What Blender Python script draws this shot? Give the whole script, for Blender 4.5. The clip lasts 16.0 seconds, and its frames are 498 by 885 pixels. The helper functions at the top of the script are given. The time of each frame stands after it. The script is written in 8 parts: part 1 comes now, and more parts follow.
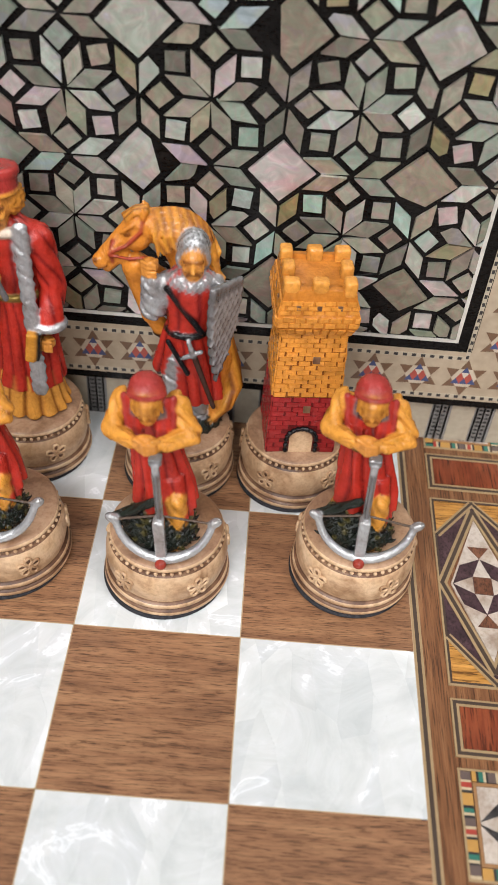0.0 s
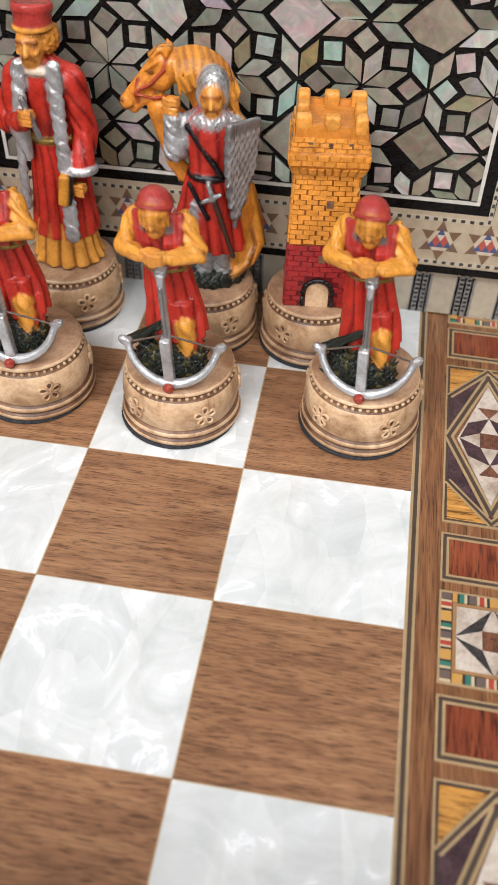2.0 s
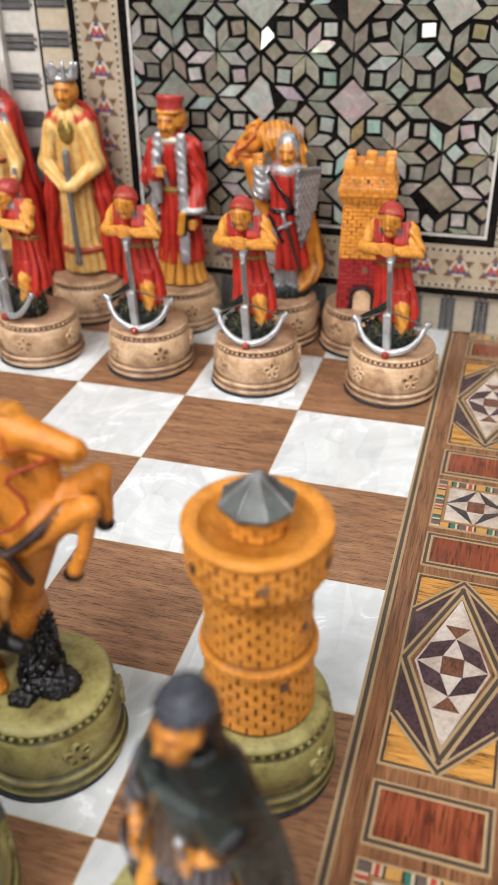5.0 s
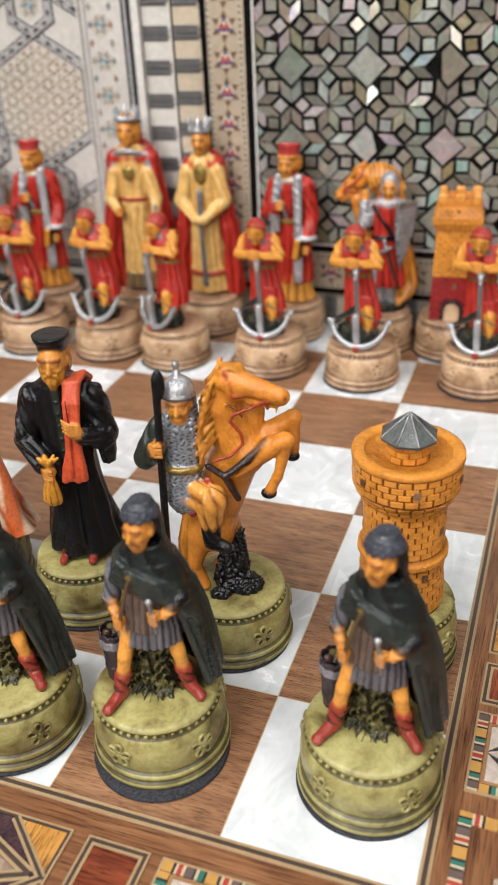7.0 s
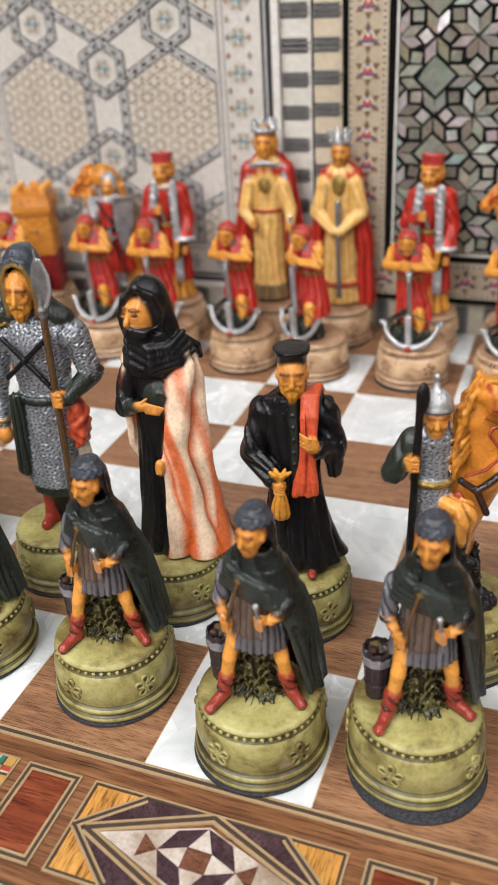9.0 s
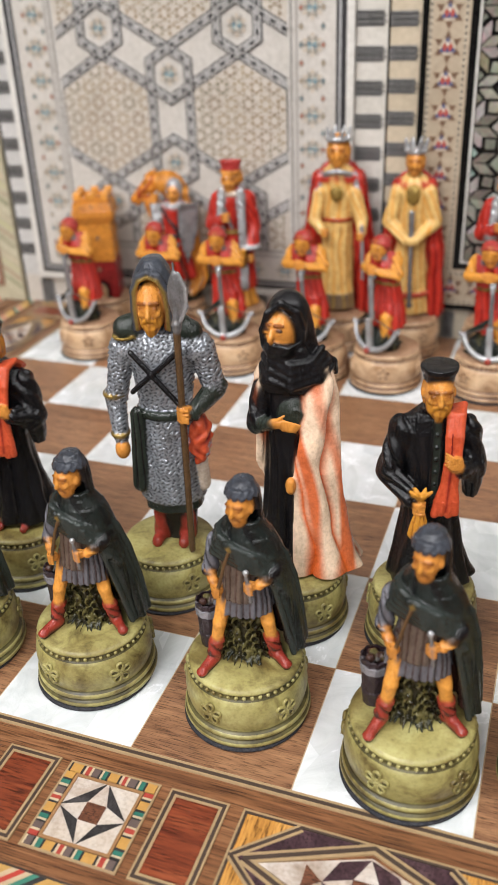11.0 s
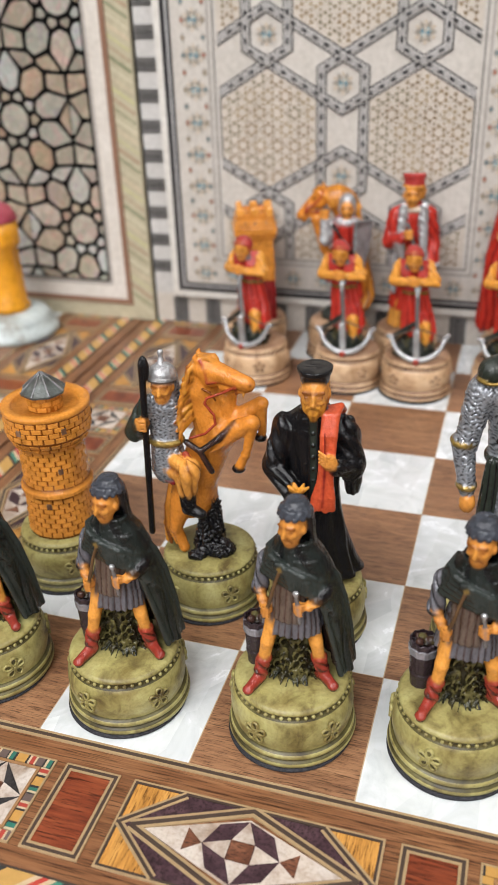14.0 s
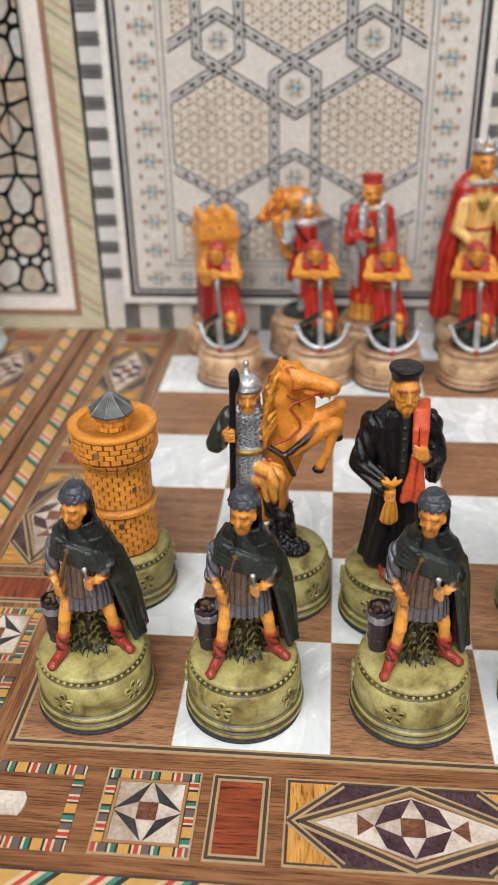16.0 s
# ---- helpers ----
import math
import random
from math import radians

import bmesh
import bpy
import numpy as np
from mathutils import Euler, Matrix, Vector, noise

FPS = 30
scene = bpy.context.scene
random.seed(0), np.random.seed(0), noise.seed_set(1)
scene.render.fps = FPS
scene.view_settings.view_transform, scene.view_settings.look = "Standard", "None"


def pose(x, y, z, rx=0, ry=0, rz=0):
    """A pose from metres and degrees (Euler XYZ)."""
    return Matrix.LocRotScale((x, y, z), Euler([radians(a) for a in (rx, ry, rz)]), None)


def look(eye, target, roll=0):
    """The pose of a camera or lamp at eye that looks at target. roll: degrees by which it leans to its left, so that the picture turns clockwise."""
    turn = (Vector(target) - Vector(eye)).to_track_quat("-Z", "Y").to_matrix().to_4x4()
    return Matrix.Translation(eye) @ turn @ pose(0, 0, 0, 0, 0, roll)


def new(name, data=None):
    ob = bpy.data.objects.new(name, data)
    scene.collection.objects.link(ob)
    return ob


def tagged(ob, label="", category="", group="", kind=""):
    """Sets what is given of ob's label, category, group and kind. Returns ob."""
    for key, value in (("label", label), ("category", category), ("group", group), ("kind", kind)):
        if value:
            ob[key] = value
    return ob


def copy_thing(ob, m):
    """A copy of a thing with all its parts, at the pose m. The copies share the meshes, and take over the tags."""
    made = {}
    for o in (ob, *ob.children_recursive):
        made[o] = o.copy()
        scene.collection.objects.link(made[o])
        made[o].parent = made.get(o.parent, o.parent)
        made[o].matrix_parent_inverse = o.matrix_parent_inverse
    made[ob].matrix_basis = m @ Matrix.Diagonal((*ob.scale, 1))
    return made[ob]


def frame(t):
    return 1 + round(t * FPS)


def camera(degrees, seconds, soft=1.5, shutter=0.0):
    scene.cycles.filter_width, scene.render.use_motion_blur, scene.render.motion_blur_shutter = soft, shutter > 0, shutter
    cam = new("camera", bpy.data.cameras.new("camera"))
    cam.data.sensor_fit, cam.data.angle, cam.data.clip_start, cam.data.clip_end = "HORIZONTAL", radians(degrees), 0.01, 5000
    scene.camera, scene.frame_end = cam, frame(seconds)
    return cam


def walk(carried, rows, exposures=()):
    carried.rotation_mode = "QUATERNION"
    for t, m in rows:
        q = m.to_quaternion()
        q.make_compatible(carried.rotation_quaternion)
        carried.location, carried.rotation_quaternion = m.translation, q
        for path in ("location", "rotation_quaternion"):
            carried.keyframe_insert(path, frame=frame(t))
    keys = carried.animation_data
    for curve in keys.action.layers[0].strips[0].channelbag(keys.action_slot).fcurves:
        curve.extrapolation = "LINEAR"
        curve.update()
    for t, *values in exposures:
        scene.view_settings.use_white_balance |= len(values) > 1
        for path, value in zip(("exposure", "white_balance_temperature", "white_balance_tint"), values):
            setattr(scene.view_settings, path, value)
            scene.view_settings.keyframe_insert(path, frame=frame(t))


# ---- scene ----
cam = camera(32.3, 16.0)
PATH = [
    (0, (0.347, 0.107, 0.222), (0.354, 1.535, -1.178), 4.8),
    (0.5, (0.351, 0.103, 0.215), (0.365, 1.52, -1.196), 5.7),
    (1, (0.362, 0.092, 0.206), (0.328, 1.491, -1.223), 4.3),
    (1.5, (0.368, 0.079, 0.202), (0.259, 1.46, -1.241), 2.9),
    (2, (0.377, 0.068, 0.196), (0.181, 1.467, -1.22), 1.8),
    (2.5, (0.379, 0.052, 0.195), (0.11, 1.483, -1.177), 1.5),
    (3, (0.389, 0.033, 0.191), (0.066, 1.504, -1.125), 1.0),
    (5.5, (0.42, -0.073, 0.18), (-0.106, 1.555, -0.857), -1.7),
    (6, (0.419, -0.091, 0.181), (-0.151, 1.535, -0.834), -2.6),
    (6.5, (0.417, -0.105, 0.184), (-0.179, 1.53, -0.802), -3.1),
    (7, (0.411, -0.128, 0.197), (-0.197, 1.497, -0.798), -2.7),
    (7.5, (0.393, -0.141, 0.2), (-0.196, 1.499, -0.781), -1.6),
    (8, (0.379, -0.148, 0.201), (-0.221, 1.492, -0.773), -1.7),
    (8.5, (0.36, -0.151, 0.199), (-0.25, 1.487, -0.773), -1.8),
    (9, (0.347, -0.147, 0.199), (-0.302, 1.477, -0.772), -3.4),
    (11.5, (0.283, -0.161, 0.206), (-0.33, 1.479, -0.762), -2.3),
    (12, (0.261, -0.166, 0.211), (-0.347, 1.473, -0.761), -2.3),
    (12.5, (0.238, -0.167, 0.209), (-0.362, 1.48, -0.754), -2.2),
    (13, (0.215, -0.162, 0.205), (-0.368, 1.491, -0.758), -1.9),
    (13.5, (0.194, -0.16, 0.207), (-0.371, 1.497, -0.759), -1.8),
    (14, (0.176, -0.163, 0.207), (-0.369, 1.501, -0.76), -2.1),
    (14.5, (0.156, -0.172, 0.211), (-0.353, 1.496, -0.768), -2.5),
    (15, (0.132, -0.176, 0.213), (-0.286, 1.515, -0.77), -2.4),
    (15.5, (0.111, -0.18, 0.22), (-0.192, 1.53, -0.772), -2.1),
    (16, (0.096, -0.185, 0.217), (-0.081, 1.543, -0.773), -1.4),
]
walk(cam, [(t, look(eye, target, roll)) for t, eye, target, roll in PATH], ((0.0, 0.0), (2.0, 0.08), (3.0, 0.12), (5.5, 0.12), (7.0, 0.05), (12.0, 0.0), (14.0, -0.02), (16.0, -0.1)))
cam.data.dof.use_dof = True
cam.data.dof.focus_distance = 0.268
cam.data.dof.aperture_fstop = 20.5

# ---- light: a bright shop with broad ceiling panels and an added front fill ----
world = bpy.data.worlds.new("shop_air")
scene.world = world
world.use_nodes = True
world.node_tree.nodes["Background"].inputs[0].default_value = (1.0, 0.97, 0.93, 1)
world.node_tree.nodes["Background"].inputs[1].default_value = 0.25


def ceiling_and_fill_lamp(x, y, z, sx, sy, watts, target):
    lamp = bpy.data.lights.new("ceiling_and_fill_light", "AREA")
    lamp.shape, lamp.size, lamp.size_y, lamp.energy = "RECTANGLE", sx, sy, watts
    lamp.color = (0.99, 0.985, 1.0)
    new("ceiling_and_fill_light", lamp).matrix_world = look((x, y, z), target)


ceiling_and_fill_lamp(-0.3, -0.9, 1.6, 1.3, 0.5, 43, (0.2, 0.2, 0))
ceiling_and_fill_lamp(0.9, -0.2, 1.6, 0.5, 1.2, 21, (0.2, 0.15, 0))
# unseen fill hung below the ceiling, added to brighten the panels from the front
ceiling_and_fill_lamp(0.3, -2.2, 1.25, 2.2, 0.7, 41, (0.2, 0.3, 0.1))

# ---- materials ----
def shader(name, rough=0.5, metal=0.0, spec=0.5, coat=0.0):
    m = bpy.data.materials.new(name)
    m.use_nodes = True
    b = m.node_tree.nodes["Principled BSDF"]
    b.inputs["Roughness"].default_value = rough
    b.inputs["Metallic"].default_value = metal
    b.inputs["Specular IOR Level"].default_value = spec
    b.inputs["Coat Weight"].default_value = coat
    b.inputs["Coat Roughness"].default_value = 0.12
    return m, m.node_tree.nodes, m.node_tree.links, b


def place(nodes, links, scale=(1, 1, 1), turn=(0, 0, 0), shift=None):
    tc, mp = nodes.new("ShaderNodeTexCoord"), nodes.new("ShaderNodeMapping")
    mp.inputs["Scale"].default_value = scale
    mp.inputs["Rotation"].default_value = turn
    links.new(tc.outputs["Object"], mp.inputs["Vector"])
    if shift:
        info, mul = nodes.new("ShaderNodeObjectInfo"), nodes.new("ShaderNodeMath")
        mul.operation = "MULTIPLY"
        mul.inputs[1].default_value = shift
        links.new(info.outputs["Random"], mul.inputs[0])
        links.new(mul.outputs[0], mp.inputs["Location"])
    return mp.outputs["Vector"]


def noise_tex(nodes, links, vec, scale, detail=4.0, rough=0.55, distort=0.0):
    n = nodes.new("ShaderNodeTexNoise")
    n.inputs["Scale"].default_value, n.inputs["Detail"].default_value = scale, detail
    n.inputs["Roughness"].default_value, n.inputs["Distortion"].default_value = rough, distort
    links.new(vec, n.inputs["Vector"])
    return n.outputs["Fac"]


def ramp(nodes, links, fac, *stops):
    r = nodes.new("ShaderNodeValToRGB")
    while len(r.color_ramp.elements) < len(stops):
        r.color_ramp.elements.new(0.5)
    for e, (at, rgb) in zip(r.color_ramp.elements, stops):
        e.position, e.color = at, (*rgb, 1) if len(rgb) == 3 else rgb
    links.new(fac, r.inputs["Fac"])
    return r.outputs["Color"]


def mixed(nodes, links, a, b, fac, blend="MIX"):
    x = nodes.new("ShaderNodeMix")
    x.data_type, x.blend_type = "RGBA", blend
    for sock, value in ((x.inputs["Factor"], fac), (x.inputs[6], a), (x.inputs[7], b)):
        if isinstance(value, (int, float)):
            sock.default_value = value
        elif isinstance(value, tuple):
            sock.default_value = (*value, 1)
        else:
            links.new(value, sock)
    return x.outputs[2]


def bump(nodes, links, b, height, strength, distance):
    n = nodes.new("ShaderNodeBump")
    n.inputs["Strength"].default_value, n.inputs["Distance"].default_value = strength, distance
    links.new(height, n.inputs["Height"])
    links.new(n.outputs["Normal"], b.inputs["Normal"])


def wood(name, dark, mid, light, rough=0.4, along=(3, 60, 60), coat=0.15, shift=0.7, fine=1.0):
    """Veneer: long pores and streaks that run along the axis with the small factor."""
    m, n, l, b = shader(name, rough, coat=coat)
    v = place(n, l, along, shift=shift)
    streak = noise_tex(n, l, v, 7.0, 6, 0.62, 0.35)
    col = ramp(n, l, streak, (0.28, dark), (0.5, mid), (0.72, light))
    v2 = place(n, l, tuple(a * 9 if a < 10 else a * 14 for a in along), shift=shift)
    pores = noise_tex(n, l, v2, 2.6 * fine, 4, 0.65)
    col = mixed(n, l, col, ramp(n, l, pores, (0.37, (0.24, 0.19, 0.16)), (0.47, (0.9, 0.88, 0.86)), (0.56, (1.08, 1.08, 1.07)), (0.7, (1.22, 1.2, 1.18))), 0.95, "MULTIPLY")
    blotch = noise_tex(n, l, place(n, l, (1, 1, 1), shift=3.0), 30.0, 2)
    col = mixed(n, l, col, ramp(n, l, blotch, (0.3, (0.82, 0.78, 0.75)), (0.7, (1.12, 1.1, 1.08))), 0.6, "MULTIPLY")
    l.new(col, b.inputs["Base Color"])
    bump(n, l, b, pores, 0.12, 0.0002)
    return m


WALNUT = wood("walnut_veneer", (0.15, 0.072, 0.038), (0.26, 0.132, 0.068), (0.36, 0.2, 0.105), along=(5, 50, 50), fine=1.6)
FRAME_WOOD = wood("walnut_frame", (0.1, 0.04, 0.018), (0.195, 0.086, 0.037), (0.275, 0.135, 0.063), 0.36)
FRAME_WOOD_Y = wood("walnut_frame_upright", (0.1, 0.04, 0.018), (0.195, 0.086, 0.037), (0.275, 0.135, 0.063), 0.36, (60, 3, 60))
RED_WOOD = wood("red_padauk", (0.1, 0.02, 0.009), (0.19, 0.043, 0.017), (0.27, 0.075, 0.03), 0.35, (5, 40, 40))
YELLOW_WOOD = wood("lemon_wood", (0.34, 0.155, 0.032), (0.46, 0.225, 0.05), (0.56, 0.3, 0.08), 0.38, (40, 6, 40))
PURPLE_WOOD = wood("purple_heart", (0.03, 0.015, 0.02), (0.055, 0.028, 0.036), (0.09, 0.05, 0.06), 0.36, (30, 30, 30))
BROWN_WOOD = wood("rosewood", (0.08, 0.03, 0.018), (0.15, 0.06, 0.033), (0.2, 0.09, 0.05), 0.36, (20, 50, 50))
EBONY = wood("ebony", (0.02, 0.019, 0.02), (0.038, 0.036, 0.037), (0.07, 0.065, 0.065), 0.33, (20, 50, 50))
LACQUER_AND_SHADE = wood("black_lacquer_and_shade", (0.004, 0.004, 0.004), (0.006, 0.006, 0.006), (0.01, 0.0095, 0.0095), 0.22, (20, 50, 50), coat=0.0)
LACQUER_AND_SHADE.node_tree.nodes["Principled BSDF"].inputs["Specular IOR Level"].default_value = 0.16


def pearl_board():
    """Crushed white shell under varnish: milky, with flakes whose glint is also painted into the colour."""
    m, n, l, b = shader("white_pearl_square", 0.2, coat=0.5)
    v = place(n, l, (1, 1, 1), shift=1.0)
    warp = noise_tex(n, l, v, 55.0, 2, 0.5, 1.2)
    big = noise_tex(n, l, v, 40.0, 5, 0.6, 2.2)
    col = ramp(n, l, big, (0.3, (0.54, 0.57, 0.57)), (0.48, (0.62, 0.645, 0.645)), (0.6, (0.67, 0.69, 0.7)), (0.635, (0.84, 0.86, 0.88)), (0.68, (0.66, 0.685, 0.695)), (0.82, (0.84, 0.86, 0.88)))
    vo = n.new("ShaderNodeTexVoronoi")
    vo.inputs["Scale"].default_value = 130.0
    stretch = place(n, l, (1.0, 0.35, 1), (0, 0, 0.6), shift=2.0)
    l.new(stretch, vo.inputs["Vector"])
    sep = n.new("ShaderNodeSeparateColor")
    l.new(vo.outputs["Color"], sep.inputs["Color"])
    col = mixed(n, l, col, ramp(n, l, sep.outputs[0], (0.0, (0.86, 0.88, 0.89)), (0.7, (1.0, 1.0, 0.99)), (0.9, (1.02, 1.02, 1.02)), (1.0, (1.2, 1.2, 1.2))), 0.6, "MULTIPLY")
    l.new(col, b.inputs["Base Color"])
    l.new(ramp(n, l, sep.outputs[1], (0.0, (0.12, 0.12, 0.12)), (1.0, (0.36, 0.36, 0.36))), b.inputs["Roughness"])
    bump(n, l, b, mixed(n, l, big, sep.outputs[2], 0.3), 0.6, 0.0009)
    return m


PEARL_SQUARE = pearl_board()


def shell(name, tones, gloss=0.22):
    """Abalone and mother-of-pearl tesserae: each piece has its own tone, with cloudy bands."""
    m, n, l, b = shader(name, gloss, spec=0.6, coat=0.4)
    info = n.new("ShaderNodeObjectInfo")
    step = 1.0 / len(tones)
    base = ramp(n, l, info.outputs["Random"], *[(i * step, c) for i, c in enumerate(tones)])
    v = place(n, l, (1, 1, 1), shift=5.0)
    cloud = noise_tex(n, l, v, 140.0, 4, 0.6, 1.5)
    base = mixed(n, l, base, ramp(n, l, cloud, (0.3, (0.7, 0.72, 0.7)), (0.52, (1.0, 0.98, 0.96)), (0.72, (1.35, 1.38, 1.36))), 0.8, "MULTIPLY")
    # hue bands paint the iridescent sheen of the shell into its colour
    hue = noise_tex(n, l, v, 75.0, 2, 0.5, 2.5)
    tint = ramp(n, l, hue, (0.28, (1.4, 0.85, 1.0)), (0.42, (1.05, 1.0, 0.92)), (0.52, (0.72, 1.25, 1.05)), (0.6, (1.0, 1.0, 1.0)), (0.7, (0.85, 0.98, 1.45)))
    base = mixed(n, l, base, tint, 0.34, "MULTIPLY")
    l.new(base, b.inputs["Base Color"])
    b.inputs["Metallic"].default_value = 0.45
    film = n.new("ShaderNodeMapRange")
    film.inputs["To Min"].default_value, film.inputs["To Max"].default_value = 180.0, 620.0
    l.new(hue, film.inputs["Value"])
    l.new(film.outputs["Result"], b.inputs["Thin Film Thickness"])
    b.inputs["Thin Film IOR"].default_value = 1.7
    bump(n, l, b, cloud, 0.25, 0.0004)
    return m


# the last two tones paint cyan and pink glints as shell colour
GREY_SHELL = shell("abalone", ((0.27, 0.235, 0.195), (0.34, 0.305, 0.265), (0.19, 0.175, 0.155), (0.4, 0.32, 0.255), (0.45, 0.42, 0.385), (0.27, 0.28, 0.24), (0.33, 0.27, 0.215), (0.62, 0.62, 0.6), (0.23, 0.2, 0.17), (0.37, 0.345, 0.3), (0.34, 0.275, 0.15), (0.33, 0.36, 0.335), (0.29, 0.25, 0.21), (0.38, 0.55, 0.5), (0.52, 0.42, 0.43)))
PALE_SHELL = shell("mother_of_pearl", ((0.5, 0.36, 0.26), (0.56, 0.5, 0.44), (0.45, 0.37, 0.31), (0.58, 0.42, 0.31), (0.62, 0.6, 0.6), (0.5, 0.45, 0.4)))


def coloured(name, rough=0.4, grain=400.0, depth=0.12, coat=0.1, vary=0.35):
    """Small inlay whose colour is kept with the mesh."""
    m, n, l, b = shader(name, rough, coat=coat)
    at = n.new("ShaderNodeAttribute")
    at.attribute_name = "col"
    g = noise_tex(n, l, place(n, l), grain, 4)
    big = noise_tex(n, l, place(n, l), grain / 9, 3)
    col = mixed(n, l, at.outputs["Color"], ramp(n, l, g, (0.3, (0.72, 0.7, 0.68)), (0.7, (1.15, 1.15, 1.15))), vary, "MULTIPLY")
    col = mixed(n, l, col, ramp(n, l, big, (0.3, (0.75, 0.74, 0.7)), (0.7, (1.1, 1.1, 1.1))), vary, "MULTIPLY")
    l.new(col, b.inputs["Base Color"])
    bump(n, l, b, g, depth, 0.0002)
    return m


INLAY = coloured("coloured_inlay")
BONE = coloured("bone_marquetry", 0.36, 300.0, 0.1, 0.2, 0.45)


def painted_resin(name="painted_resin", wash=0.16):
    m, n, l, b = shader(name, 0.3, spec=0.38, coat=0.0)
    at, me = n.new("ShaderNodeAttribute"), n.new("ShaderNodeAttribute")
    at.attribute_name, me.attribute_name = "col", "metal"
    v = place(n, l)
    g = noise_tex(n, l, v, 900.0, 4)
    big = noise_tex(n, l, v, 160.0, 4)
    col = mixed(n, l, at.outputs["Color"], ramp(n, l, big, (0.3, (0.68, 0.64, 0.6)), (0.5, (1, 1, 1)), (0.72, (1.18, 1.18, 1.16))), 0.8, "MULTIPLY")
    col = mixed(n, l, col, ramp(n, l, g, (0.32, (0.75, 0.72, 0.7)), (0.6, (1.06, 1.06, 1.06))), 0.5, "MULTIPLY")
    # engraved creases with dark wash left in them
    flow = noise_tex(n, l, place(n, l, (1, 1, 0.4)), 190.0, 3, 0.55, 0.9)
    line = ramp(n, l, flow, (0.40, (1, 1, 1)), (0.445, (0, 0, 0)), (0.455, (0, 0, 0)), (0.49, (1, 1, 1)), (0.535, (1, 1, 1)), (0.57, (0.1, 0.1, 0.1)), (0.58, (0.1, 0.1, 0.1)), (0.62, (1, 1, 1)))
    patch = ramp(n, l, noise_tex(n, l, v, 120.0, 2), (0.42, (1, 1, 1)), (0.56, (0, 0, 0)))
    line = mixed(n, l, line, patch, 1.0, "LIGHTEN")
    col = mixed(n, l, col, mixed(n, l, (0.42, 0.32, 0.28), (1.04, 1.04, 1.04), line), wash, "MULTIPLY")
    l.new(col, b.inputs["Base Color"])
    l.new(me.outputs["Fac"], b.inputs["Metallic"])
    l.new(ramp(n, l, big, (0.3, (0.09, 0.09, 0.09)), (0.7, (0.2, 0.2, 0.2))), b.inputs["Roughness"])
    crease = noise_tex(n, l, place(n, l, (1, 1, 0.22)), 420.0, 5, 0.6, 0.4)
    scale = n.new("ShaderNodeTexVoronoi")
    scale.inputs["Scale"].default_value = 620.0
    l.new(v, scale.inputs["Vector"])
    mask = ramp(n, l, me.outputs["Fac"], (0.62, (0, 0, 0)), (0.72, (0.7, 0.7, 0.7)))
    relief = mixed(n, l, mixed(n, l, mixed(n, l, crease, g, 0.35), line, 0.08), scale.outputs["Distance"], mask)
    bump(n, l, b, relief, 0.8, 0.0011)
    return m


RESIN = painted_resin()
TOWER_PAINT = painted_resin("painted_stone_resin", 0.12)


def base_resin(name, dark, mid, light):
    m, n, l, b = shader(name, 0.42, spec=0.4, coat=0.04)
    v = place(n, l, shift=2.0)
    big = noise_tex(n, l, v, 110.0, 5, 0.62, 0.6)
    col = ramp(n, l, big, (0.3, dark), (0.47, mid), (0.72, light))
    stain = noise_tex(n, l, v, 45.0, 4, 0.6, 0.8)
    col = mixed(n, l, col, ramp(n, l, stain, (0.36, (0.5, 0.4, 0.3)), (0.52, (1, 1, 1)), (0.7, (1.08, 1.07, 1.02))), 0.8, "MULTIPLY")
    fine = noise_tex(n, l, v, 900.0, 3)
    col = mixed(n, l, col, ramp(n, l, fine, (0.3, (0.7, 0.66, 0.62)), (0.55, (1.03, 1.03, 1.03))), 0.6, "MULTIPLY")
    l.new(col, b.inputs["Base Color"])
    bump(n, l, b, fine, 0.22, 0.0003)
    return m


OLIVE = base_resin("olive_resin", (0.1, 0.072, 0.024), (0.285, 0.25, 0.088), (0.41, 0.38, 0.16))
OLIVE_DARK = base_resin("olive_wash", (0.03, 0.025, 0.01), (0.07, 0.06, 0.02), (0.16, 0.14, 0.05))
BEIGE = base_resin("beige_resin", (0.33, 0.19, 0.1), (0.54, 0.36, 0.215), (0.66, 0.48, 0.31))
BEIGE_DARK = base_resin("brown_wash", (0.06, 0.03, 0.02), (0.14, 0.07, 0.04), (0.28, 0.16, 0.09))
BEIGE_TOP = base_resin("brown_beige_resin", (0.2, 0.11, 0.065), (0.34, 0.2, 0.12), (0.46, 0.3, 0.19))
SLATE = base_resin("grey_blue_resin", (0.3, 0.34, 0.34), (0.42, 0.47, 0.47), (0.5, 0.55, 0.54))


def felt():
    m, n, l, b = shader("black_felt", 0.95, spec=0.2)
    f = noise_tex(n, l, place(n, l), 1500.0, 3)
    l.new(ramp(n, l, f, (0.3, (0.012, 0.012, 0.014)), (0.7, (0.05, 0.05, 0.056))), b.inputs["Base Color"])
    bump(n, l, b, f, 0.6, 0.0005)
    return m


FELT = felt()
CREAM_SHELL = base_resin("cream_shell", (0.38, 0.3, 0.24), (0.49, 0.42, 0.36), (0.57, 0.52, 0.47))


def plaster(name, rgb, scale=8.0):
    m, n, l, b = shader(name, 0.8)
    f = noise_tex(n, l, place(n, l), scale, 4)
    l.new(ramp(n, l, f, (0.3, tuple(c * 0.88 for c in rgb)), (0.7, rgb)), b.inputs["Base Color"])
    return m


